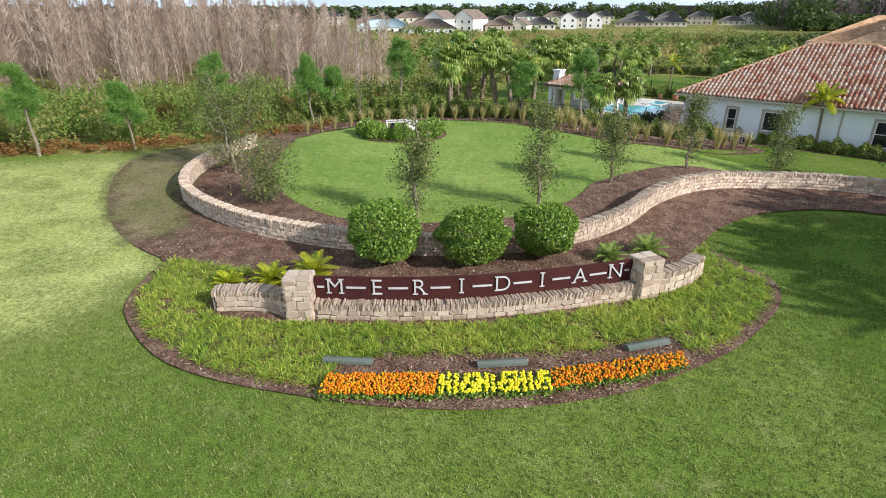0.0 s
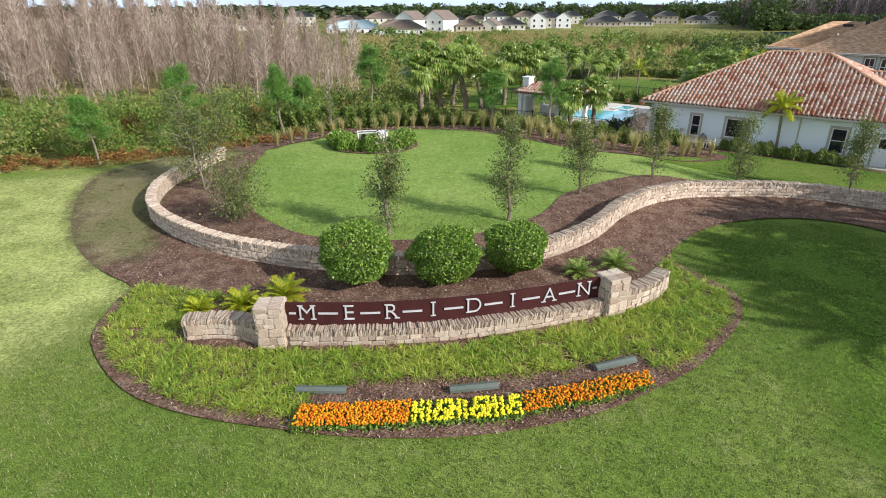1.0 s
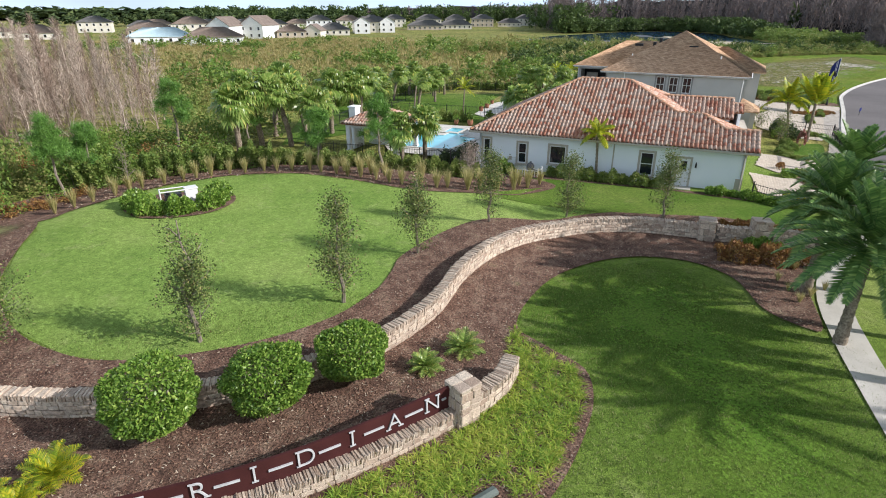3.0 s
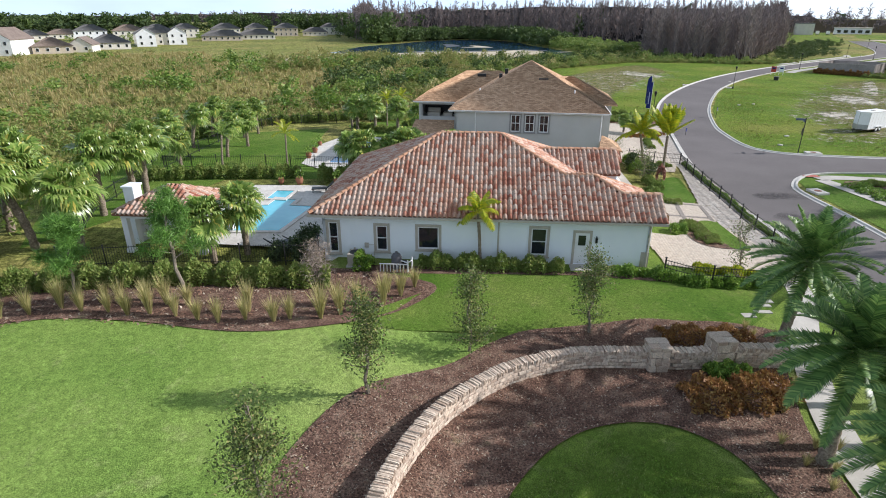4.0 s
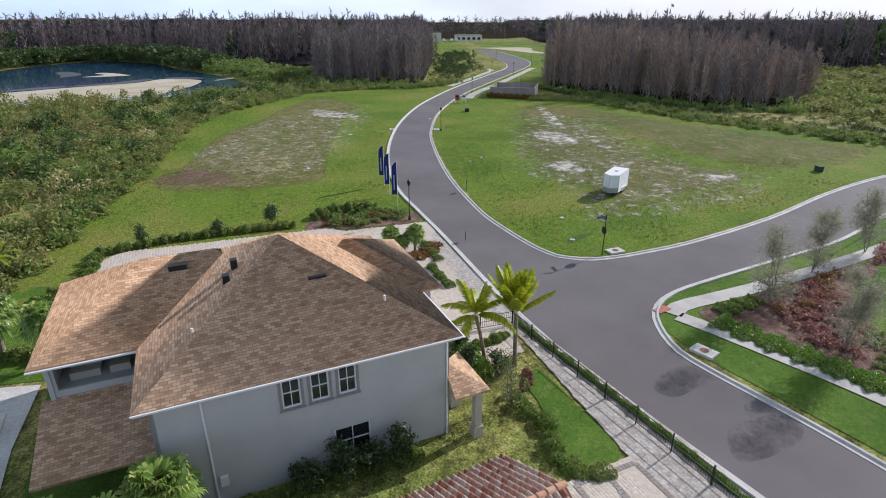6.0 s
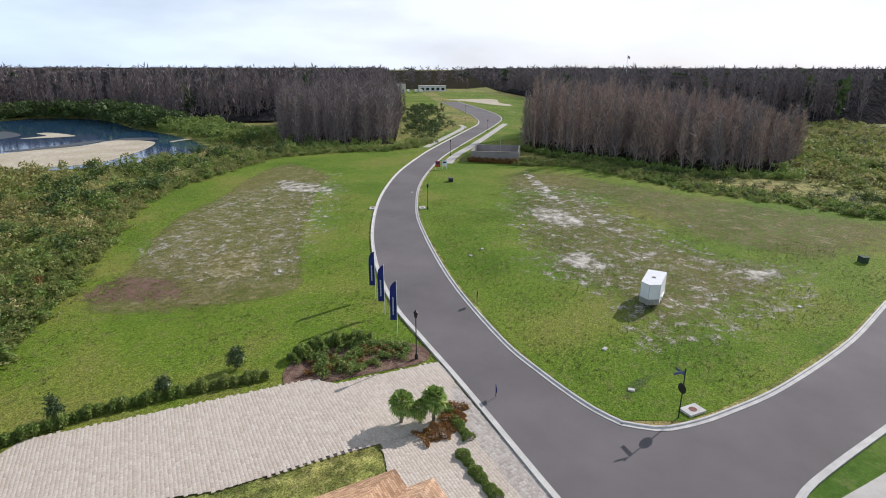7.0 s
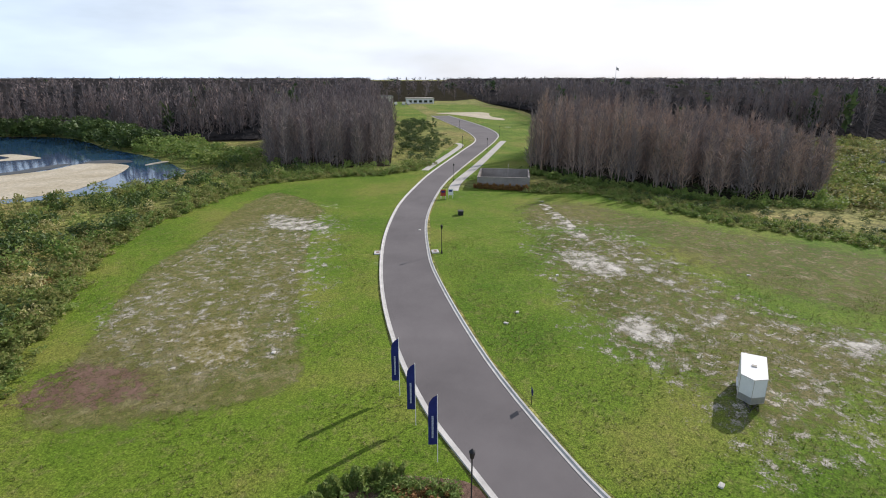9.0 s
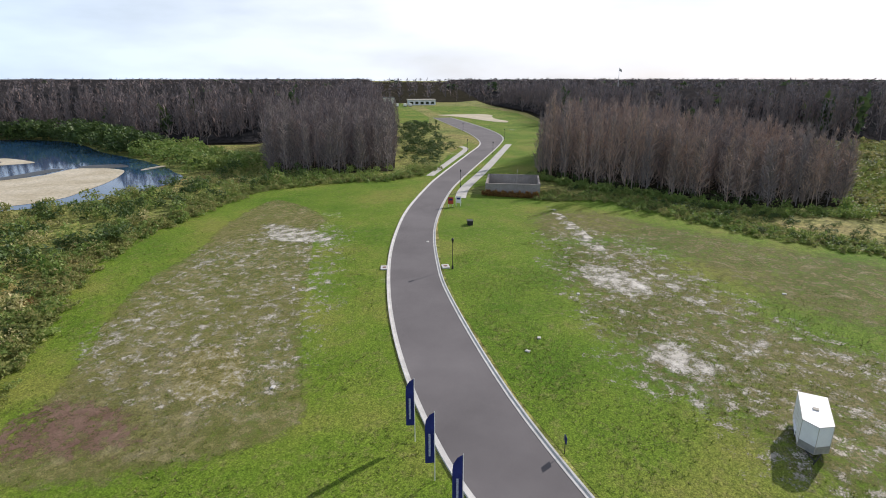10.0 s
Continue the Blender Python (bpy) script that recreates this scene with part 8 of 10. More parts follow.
# ---- woods, scrub and marsh ----
def bare_tree(seed, nb, crown=0.11, low=0.12, length=0.13, wide=0.006, trunk=0.008, rise=1.1):
    """A leafless cypress of unit height: tapered trunk and a narrow cone of fine rising sprays; all faces have three corners."""
    rng = np.random.default_rng(seed)
    g = Geo()
    bend = rng.normal(size=(2, 2)) * 0.02
    spine = [(0, 0, -0.02), (bend[0, 0], bend[0, 1], 0.45), (bend[1, 0], bend[1, 1], 1.0)]
    rad = [trunk * 1.5, trunk * 0.8, trunk * 0.1]
    ring = [(p[0] + r * math.cos(2.0944 * k), p[1] + r * math.sin(2.0944 * k), p[2]) for p, r in zip(spine, rad) for k in range(3)]
    q = []
    for lv in (0, 3):
        for k in range(3):
            a, b = lv + k, lv + (k + 1) % 3
            q += [(a, b, b + 3), (a, b + 3, a + 3)]
    g.add(ring, np.array(q))
    f = low + (0.99 - low) * rng.uniform(0, 1, nb) ** 0.8
    a = rng.uniform(0, 6.28, nb)
    lobes = 1 + 0.35 * np.sin(a * 2 + f * 9 + rng.uniform(0, 6.28)) + 0.25 * np.sin(f * 23 + rng.uniform(0, 6.28))
    reach = crown * np.clip(1.04 - f, 0.02, 1) ** 0.62 * np.clip((f - low) * 6 + 0.45, 0, 1) * lobes
    out = np.stack([np.cos(a), np.sin(a), 0 * a], -1)
    core = np.stack([np.interp(f, [0, 0.45, 1], [s_[j] for s_ in spine]) for j in range(2)] + [f], -1)
    p0 = core + out * (reach * rng.uniform(0, 0.95, nb))[:, None]
    d = out * rng.uniform(0.15, 1.0, (nb, 1)) + rng.normal(size=(nb, 3)) * 0.28 + np.array((0, 0, 1.0)) * rise * rng.uniform(0.2, 1.2, (nb, 1))
    d /= np.linalg.norm(d, axis=1)[:, None]
    p1 = p0 + d * (length * (1.1 - 0.6 * f) * rng.uniform(0.5, 1.4, nb))[:, None]
    s = np.cross(p1 - p0, rng.normal(size=p0.shape))
    s = s / (np.linalg.norm(s, axis=1)[:, None] + 1e-9) * (wide * rng.uniform(0.6, 1.4, nb))[:, None]
    g.add(np.stack([p0 + s, p1, p0 - s], 1).reshape(-1, 3), np.arange(3 * nb).reshape(-1, 3))
    v, fs = g.arrays()
    return v, np.concatenate(fs)


def canopy(poly, step, top, rough, seed, label):
    """The closed roof of twigs over a far wood: an uneven sheet at tree-top height."""
    rng = np.random.default_rng(seed)
    poly = np.asarray(poly, float)
    ob = sheet("wood_canopy", poly, 0.0, CANOPY, step, label, "woods", "stuff")
    me = ob.data
    co = np.array([tuple(v.co) for v in me.vertices])
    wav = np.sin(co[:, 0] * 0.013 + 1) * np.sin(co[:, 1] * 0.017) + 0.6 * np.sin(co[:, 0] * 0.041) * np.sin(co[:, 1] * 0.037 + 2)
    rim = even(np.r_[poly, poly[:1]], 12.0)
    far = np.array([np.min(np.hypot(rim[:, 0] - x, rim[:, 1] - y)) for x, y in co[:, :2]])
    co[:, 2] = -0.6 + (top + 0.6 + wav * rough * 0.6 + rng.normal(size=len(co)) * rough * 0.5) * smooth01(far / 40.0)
    me.vertices.foreach_set("co", co.astype(np.float32).ravel())
    me.update()
    return ob


def wood(name, kinds, places, mat, label, category="woods"):
    g, rng = Geo(), np.random.default_rng(len(places))
    which = rng.integers(0, len(kinds), len(places))
    for k, (v, f) in enumerate(kinds):
        if (which == k).any():
            g.many(v, f, places[which == k])
    return g.thing(name, mat, None, label, False, category, "", "stuff")


rngw = np.random.default_rng(77)
GROVE = [(-85, 56), (-60, 61), (-45, 59), (-25, 61), (-10, 66), (-6, 78), (-12, 100), (-40, 125), (-90, 115)]
near_kinds = [bare_tree(s, 640, 0.13, 0.05, 0.13, 0.0021, 0.008, 1.5) for s in range(6)]
pl = scatter(GROVE, 620, rngw)
pl[:, 5] = np.clip(7.6 + (-pl[:, 0] - 10) * 0.10, 6.5, 13.0) * rngw.uniform(0.5, 1.25, len(pl))
pl[:, 4] = pl[:, 5] * rngw.uniform(0.75, 1.15, len(pl))
single = pl[:, 1] < 70
shade = rngw.uniform(size=len(pl)) < 0.24 - pl[:, 0] * 0.003
wood("cypress_grove", near_kinds, pl[~single & ~shade], BARE, "dense grove of bare pale grey cypress trees")
wood("cypress_grove", near_kinds, pl[~single & shade], BARE_BROWN, "dense grove of bare dark brown cypress trees")
meshes = []
for v, f in near_kinds:
    for wood_mat in (BARE, BARE_BROWN):
        me = Geo().add(v, f).mesh("bare_cypress")
        me.materials.append(wood_mat)
        meshes.append(me)
for row in pl[single]:
    ob = tagged(new("bare_cypress", meshes[rngw.integers(12)]), "tall leafless grey-brown cypress behind the scrub", "tree", "bare cypress trees")
    ob.matrix_basis = Matrix.LocRotScale(row[:3], Euler((0, 0, row[3])), (row[4], row[4], row[5]))

BARE_MID = pieces("grey_cypress_wood", [(0.0, (0.21, 0.165, 0.145)), (0.45, (0.32, 0.25, 0.21)), (0.8, (0.43, 0.32, 0.255)), (1.0, (0.50, 0.33, 0.23))], 0.9, 4.0, 0.3, 0.2)
BARE_GREY = pieces("silver_cypress_wood", [(0.0, (0.15, 0.13, 0.125)), (0.45, (0.23, 0.195, 0.18)), (0.8, (0.31, 0.255, 0.23)), (1.0, (0.36, 0.265, 0.215))], 0.9, 4.0, 0.3, 0.2)
R1 = [(222, 82), (208, 66), (200, 49), (189, 31), (196, 12), (222, 2), (262, 18), (300, 48), (285, 76), (250, 82)]
L1 = [(217, 124), (205, 143), (201, 157), (222, 172), (262, 192), (300, 195), (350, 182), (336, 166), (305, 156), (245, 134)]
mid_kinds = [bare_tree(s + 10, 210, 0.095, 0.06, 0.15, 0.0042, 0.005, 1.9) for s in range(6)]
for poly, n, hh in ((R1, 1250, 18.5), (L1, 1150, 17.5)):
    pl = scatter(poly, n, rngw)
    pl[:, 5] = hh * (0.84 + 0.10 * np.sin(pl[:, 0] * 0.21) * np.sin(pl[:, 1] * 0.17 + 1) + rngw.normal(size=len(pl)) * 0.13)
    if poly is R1:
        pl[:, 5] *= np.clip(0.72 + (pl[:, 1] - 5) / 75 * 0.36, 0.6, 1.06)
    pl[:, 4] = 17 * rngw.uniform(0.8, 1.3, len(pl))
    tone = rngw.uniform(size=len(pl)) + 0.25 * np.sin(pl[:, 0] * 0.09) * np.sin(pl[:, 1] * 0.11)
    for lo, hi, mat, word in ((-1, 0.34, BARE_GREY if poly is R1 else BARE_DARK, "dark grey"), (0.34, 0.75, BARE_MID if poly is R1 else BARE_GREY, "grey-brown"), (0.75, 2, BARE_MID if poly is R1 else BARE_GREY, "reddish-brown")):
        wood("cypress_grove", mid_kinds, pl[(tone >= lo) & (tone < hi)], mat, "tall stand of bare " + word + " cypress trees beside the lots")
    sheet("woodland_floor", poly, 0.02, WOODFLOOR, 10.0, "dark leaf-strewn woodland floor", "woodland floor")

FA = [(330, 620), (262, 490), (212, 395), (178, 330), (215, 342), (262, 342), (276, 292), (252, 246), (266, 206), (300, 197), (352, 180), (420, 210), (560, 290), (650, 330), (900, 420), (3600, 1500), (2600, 3400), (700, 4100), (420, 2500)]
FB = [(335, 76), (420, 96), (520, 122), (640, 175), (760, 215), (3800, 1080), (4200, 0), (3600, -2000), (1400, -1100), (420, -170), (345, -60), (330, 20)]
FC = [(620, 300), (690, 262), (700, 225), (760, 215), (3800, 1080), (3600, 1500), (900, 420), (650, 330)]
far_kinds = [bare_tree(s + 20, 48, 0.11, 0.1, 0.2, 0.012, 0.005, 1.8) for s in range(4)]
ever_kinds = []
for s in range(4):
    r_ = np.random.default_rng(s + 50)
    p_, d_ = lumps(64, (0.2, 0.2, 0.36), r_, 0.6, 0.5)
    p_[:, 2] += 0.6
    ever_kinds.append(leaves(p_, 0.19, r_, 0.85, 0.1, d_, True))


def deep(poly, n, near, rng):
    """Points in a wide region, thinning out with distance."""
    a = rng.uniform(-0.55, 1.75, n * 3)
    r = near * np.exp(rng.uniform(0, 1, n * 3) ** 1.15 * math.log(4000 / near))
    x, y = 50 + np.cos(a) * r, 60 + np.sin(a) * r
    ok = inside(x, y, poly)
    x, y, r = x[ok][:n], y[ok][:n], r[ok][:n]
    h = 23.0 * rng.uniform(0.7, 1.12, len(x))
    w = np.clip(r / 260, 0.9, 9.0)
    return np.stack([x, y, np.full(len(x), -0.5), rng.uniform(0, 6.28, len(x)), 15 * w, h], -1)


for poly, n, near in ((FA, 1100, 250), (FB, 1100, 280), (FC, 300, 560)):
    pl = deep(poly, n, near, rngw)
    ev = rngw.uniform(size=len(pl)) < np.where(noise_at := (np.sin(pl[:, 0] * 0.021) + np.sin(pl[:, 1] * 0.027 + 1)) > 0.5, 0.14, 0.04)
    wood("far_woods", far_kinds, pl[~ev], BARE_DARK, "far dark wood of bare cypress reaching the horizon")
    e = pl[ev].copy()
    e[:, 4] *= 0.75
    e[:, 5] *= 0.85
    wood("far_woods", ever_kinds, e, EVERGREEN, "dark evergreen trees among the far woods")
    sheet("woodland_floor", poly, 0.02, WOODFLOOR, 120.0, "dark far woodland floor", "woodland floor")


def tree_line(path, n, h, width, seed, mat=EVERGREEN, kinds=None, wide=1.0):
    rng = np.random.default_rng(seed)
    path = even(np.asarray(path, float), 5)
    k = rng.integers(0, len(path), n)
    x, y = (path[k] + rng.normal(size=(n, 2)) * width).T
    hh = h * rng.uniform(0.6, 1.1, n)
    wood("tree_line", kinds or ever_kinds, np.stack([x, y, gz(x, y), rng.uniform(0, 6.28, n), hh * 1.2 * wide, hh], -1), mat, "far line of dark green trees", "trees")


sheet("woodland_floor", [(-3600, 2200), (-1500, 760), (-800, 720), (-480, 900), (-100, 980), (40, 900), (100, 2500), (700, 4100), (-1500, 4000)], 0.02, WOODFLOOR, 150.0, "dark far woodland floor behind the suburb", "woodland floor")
tree_line([(-1500, 760), (-800, 720), (-480, 900), (-100, 980), (60, 900)], 600, 15, 30, 1, wide=3.4)
tree_line([(-160, 560), (0, 600), (120, 600)], 200, 10, 16, 2, wide=1.6)
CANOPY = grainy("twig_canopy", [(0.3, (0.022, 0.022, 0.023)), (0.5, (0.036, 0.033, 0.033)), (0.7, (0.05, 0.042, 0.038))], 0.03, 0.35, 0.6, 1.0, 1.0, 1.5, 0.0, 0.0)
FA_RIM = [(330, 620), (262, 490), (212, 395), (178, 330), (215, 342), (262, 342), (276, 292), (256, 246), (270, 208), (304, 200), (356, 183), (424, 213), (560, 293), (650, 333), (900, 425), (3600, 1500), (2600, 3400), (700, 4100), (420, 2500)]
FB_RIM = [(340, 70), (420, 92), (520, 118), (640, 170), (760, 210), (3800, 1070), (4200, 0), (3600, -2000), (1400, -1100), (420, -170), (350, -60), (336, 20)]
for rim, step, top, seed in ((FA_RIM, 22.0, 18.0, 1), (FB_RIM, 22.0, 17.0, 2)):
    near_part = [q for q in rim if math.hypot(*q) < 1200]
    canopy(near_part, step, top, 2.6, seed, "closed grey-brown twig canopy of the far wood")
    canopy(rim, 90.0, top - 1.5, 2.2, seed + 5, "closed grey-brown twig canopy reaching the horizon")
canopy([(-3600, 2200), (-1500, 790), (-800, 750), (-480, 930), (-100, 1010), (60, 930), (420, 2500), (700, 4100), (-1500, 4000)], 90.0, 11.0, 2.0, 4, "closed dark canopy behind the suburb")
rngf = np.random.default_rng(46)
mass_kinds = [bare_tree(s + 30, 110, 0.10, 0.05, 0.17, 0.007, 0.005, 1.8) for s in range(5)]
FRONTS = [(even(np.array([(330, 620), (262, 490), (212, 395), (180, 332), (215, 345), (258, 345), (275, 293), (257, 247), (270, 210), (304, 201), (356, 184), (424, 214), (560, 294)], float), 4), 640, (100, 60), 1),
          (even(np.array([(345, -40), (338, 20), (345, 66), (420, 92), (520, 118), (640, 168)], float), 4), 360, (700, -300), -1)]
for path, n, mid, way in FRONTS:
    inw = (path - np.array(mid)) * way
    m = int(n * 1.5)
    inw /= np.linalg.norm(inw, axis=1)[:, None]
    k = rngf.integers(0, len(path), n)
    x, y = (path[k] + inw[k] * rngf.uniform(3, 22, (n, 1)) + rngf.normal(size=(n, 2)) * 2).T
    hh = 22 * rngf.uniform(0.65, 1.1, n)
    wood("far_woods", mass_kinds, np.stack([x, y, gz(x, y), rngf.uniform(0, 6.28, n), np.full(n, 17.0), hh], -1), BARE_DARK, "tall bare cypress at the edge of the far wood")
    k = rngf.integers(0, len(path), m)
    x, y = (path[k] + inw[k] * rngf.uniform(10, 70, (m, 1)) + rngf.normal(size=(m, 2)) * 3).T
    hh = 21 * rngf.uniform(0.6, 1.05, m)
    wood("far_woods", far_kinds, np.stack([x, y, gz(x, y), rngf.uniform(0, 6.28, m), np.full(m, 19.0), hh], -1), BARE_DARK, "dense bare twigs inside the far wood")
SHORELEAF = leafy("shore_tree_leaf", [(0.0, (0.03, 0.055, 0.016)), (0.5, (0.065, 0.105, 0.028)), (0.85, (0.11, 0.165, 0.038)), (1.0, (0.17, 0.22, 0.05))], 0.6, 0.25, 0.04)
shore_kinds = []
for s in range(5):
    r_ = np.random.default_rng(s + 150)
    c_ = np.c_[r_.normal(size=(9, 2)) * 0.2, r_.uniform(0.2, 0.85, 9)]
    k_ = r_.integers(0, 9, 150)
    d_ = r_.normal(size=(150, 3))
    d_ /= np.linalg.norm(d_, axis=1)[:, None]
    shore_kinds.append(leaves(c_[k_] + d_ * r_.uniform(0.08, 0.2, (150, 1)), 0.11, r_, 0.8, 0.15, d_, True))
tree_line([(176, 322), (215, 334), (254, 334), (264, 300), (250, 262), (240, 244), (232, 228)], 210, 9, 5, 3, SHORELEAF, shore_kinds, 1.0)
tree_line([(232, 230), (226, 210), (214, 190), (204, 172)], 110, 5.5, 5, 4, SCRUB, shore_kinds, 1.1)
tree_line([(-60, 660), (40, 640), (120, 600), (230, 560), (268, 510), (222, 400), (196, 350), (180, 330)], 330, 17, 9, 6, SHORELEAF, shore_kinds, 0.8)
tree_line([(-100, 300), (-60, 330), (0, 345), (60, 400), (110, 440)], 40, 5, 14, 8, SCRUB, shore_kinds, 1.1)
tree_line([(236, 122), (262, 127), (300, 143), (340, 158), (385, 174)], 120, 2.8, 5, 5, SHORELEAF, shore_kinds, 1.3)
tree_line([(280, 126), (305, 138), (345, 154), (378, 166)], 9, 3.6, 5, 9, SHORELEAF, shore_kinds, 0.7)

# scrub belts: fuller near the camera, coarser far off
near_shrub = [shrub_shape(480, 0.072, s) for s in range(6)]
mid_shrub = [shrub_shape(160, 0.135, s + 9) for s in range(6)]
far_shrub = [shrub_shape(80, 0.21, s + 19) for s in range(5)]


def scrub(poly, n, kinds, lo, hi, mat, label, tall=1.0, seed=1, keep=None):
    rng = np.random.default_rng(seed)
    pl = scatter(poly, n, rng, lo, hi, keep)
    pl[:, 5] *= tall * rng.uniform(0.6, 1.35, len(pl))
    return wood("scrub", kinds, pl, mat, label, "shrubs")


THICKET = [(-90, 36), (-45, 36.5), (-28, 39), (-20, 41), (-16, 43.5), (-11, 47), (-7, 52), (-2, 57), (2, 60), (0, 70), (-12, 64), (-28, 60), (-60, 60), (-90, 56)]
scrub(THICKET, 520, near_shrub, 1.4, 3.0, NEARSCRUB, "dense green thicket at the lawn's edge", 1.0, 3)
scrub(THICKET, 190, near_shrub, 1.5, 3.4, SCRUB_OL, "loose olive shrubs in the thicket", 1.1, 23)
scrub(THICKET, 60, near_shrub, 1.2, 2.2, RUST, "browned shrubs in the thicket", 1.0, 24)
scrub([(-60, 34.6), (-45, 35.4), (-28.4, 37.6), (-20.2, 39.6), (-16.2, 42.0), (-11.4, 45.0), (-8, 49), (-9.5, 50.5), (-18, 44.0), (-30, 39.8), (-60, 37.2)], 1500, mid_shrub, 0.55, 1.1, RUST, "low rusty undergrowth at the lawn's edge", 0.6, 4)
scrub([(-90, 36), (-45, 37), (-28, 39.4), (-20, 41.4), (-11, 47.6), (-8, 51), (-12, 50), (-20, 44), (-30, 41.6), (-90, 39)], 130, near_shrub, 1.0, 1.8, BUSH, "fresh green bushes before the thicket", 0.8, 35)
scrub([(0, 60), (4, 62), (8, 78), (14, 88), (30, 102), (52, 98), (60, 110), (20, 120), (-10, 100), (-6, 76)], 240, mid_shrub, 1.8, 3.4, SCRUB, "green thicket behind the gardens", 0.85, 5)
scrub([(0, 60), (4, 62), (8, 78), (14, 88), (30, 102), (52, 98), (60, 110), (20, 120), (-10, 100), (-6, 76)], 160, mid_shrub, 1.4, 2.8, SCRUB_OL, "olive shrubs behind the gardens", 0.8, 36)
LAKE_EDGE = [(190, 178), (204, 196), (222, 231), (246, 274), (256, 300), (250, 328), (178, 304), (126, 262), (110, 246), (112, 228), (138, 192), (161, 175)]
clear = lambda x, y: ~inside(x, y, LAKE_EDGE) & ~inside(x, y, FIELD_L) & ~inside(x, y, [(5, 62), (13, 66), (29, 66), (44, 58), (62, 74), (58, 92), (40, 92), (20, 96), (8, 78)])
scrub([(-20, 95), (0, 85), (60, 100), (84, 116), (118, 141), (120, 172), (60, 170), (40, 205), (75, 262), (60, 300), (-70, 280), (-90, 130)], 1300, far_shrub, 1.0, 3.2, SCRUB_OL, "olive marsh shrubs over rough ground", 0.62, 6, lambda x, y: clear(x, y) & (np.sin(x * 0.07 + np.sin(y * 0.05) * 1.6) + np.sin(y * 0.085 + np.sin(x * 0.04) * 2) > -0.35))
scrub([(-60, 100), (60, 104), (80, 118), (100, 160), (60, 250), (-80, 260)], 640, mid_shrub, 2.0, 5.5, NEARSCRUB, "dark green shrub clumps in the marsh", 0.75, 7, lambda x, y: clear(x, y) & (np.sin(x * 0.11 + np.sin(y * 0.07) * 2) + np.sin(y * 0.12 + np.sin(x * 0.06) * 2) > 0.35))
SHORE = [(50, 94), (60, 99), (75, 109), (84, 114), (118, 139), (136, 145), (177, 149), (194, 138), (204, 150), (200, 168), (166, 174), (150, 178), (124, 173), (88, 168), (62, 140)]
scrub(SHORE, 420, mid_shrub, 1.6, 4.8, SHORELEAF, "dark green shrubs between field and lake", 0.8, 38)
scrub(SHORE, 420, mid_shrub, 1.4, 4.2, SCRUB, "dense green shrubs between field and lake", 0.75, 8)
scrub(SHORE, 400, mid_shrub, 1.2, 4.0, SCRUB_OL, "olive shrubs between field and lake", 0.75, 28)
scrub(SHORE, 120, mid_shrub, 1.4, 3.0, TAWNY, "dry tawny shrubs between field and lake", 0.8, 29)
scrub([(52, 96), (75, 109.5), (84, 114), (118, 138.5), (116, 141), (82, 117), (73, 112), (48, 99)], 160, mid_shrub, 0.7, 1.5, RUST, "rusty reeds along the field edge", 0.9, 9)
scrub([(176, 149), (192, 138), (203, 119), (213, 115), (225, 118), (215, 135), (206, 146), (200, 158)], 240, mid_shrub, 1.4, 2.8, SCRUB, "green shrubs before the bare grove", 0.8, 10)
scrub([(190, 62), (180, 51), (166, 35), (158.5, 20), (151, 8), (146, -8), (160, -14), (172, 8), (180, 26), (192, 44), (202, 60), (206, 68), (196, 72)], 900, mid_shrub, 0.8, 1.8, SHORELEAF, "green shrubs along the far lot edge", 0.75, 11)
scrub([(150, -12), (172, 8), (190, 14), (222, 2), (262, 18), (330, 60), (345, -50), (260, -60), (180, -50)], 1700, far_shrub, 1.5, 4.5, SCRUB_OL, "olive marsh shrubs beyond the lots", 0.6, 12)
scrub([(190, 30), (200, 49), (208, 66), (222, 82), (230, 84), (214, 60), (204, 40), (196, 22)], 300, mid_shrub, 1.2, 2.3, SHORELEAF, "green shrubs at the foot of the grove", 0.8, 13)
scrub([(90, 160), (125, 164), (152, 174), (138, 188), (122, 203), (108, 224), (84, 214), (66, 205), (60, 180)], 380, mid_shrub, 2.2, 4.2, SCRUB_OL, "tall shrubs on the lake shore", 0.95, 14)
scrub([(176, -10), (189, 31), (196, 12), (222, 2), (262, 18), (300, 48), (330, 60), (335, 30), (300, 10), (240, -12)], 700, mid_shrub, 1.6, 3.6, SCRUB, "green shrubs in the wet ground beyond the lots", 0.8, 33)
scrub([(222, 117), (262, 119), (290, 124), (330, 141), (376, 160), (400, 174), (389, 180), (340, 164), (300, 150), (245, 130)], 420, mid_shrub, 1.4, 3.0, SHORELEAF, "green shrubs beside the far street", 0.8, 34)
def border(path, n, width, lo, hi, kinds, mat, label, seed):
    """Low growth scattered along the edge of a lot."""
    rng = np.random.default_rng(seed)
    path = even(np.asarray(path, float), 1.0)
    nrm = sides_of(path)[1]
    k = rng.integers(0, len(path), n)
    x, y = (path[k] + nrm[k] * rng.uniform(-0.3, 1.0, (n, 1)) * width + rng.normal(size=(n, 2)) * 0.5).T
    sz = rng.uniform(lo, hi, n)
    wood("scrub", kinds, np.stack([x, y, gz(x, y), rng.uniform(0, 6.28, n), sz, sz * rng.uniform(0.5, 0.95, n)], -1), mat, label, "shrubs")


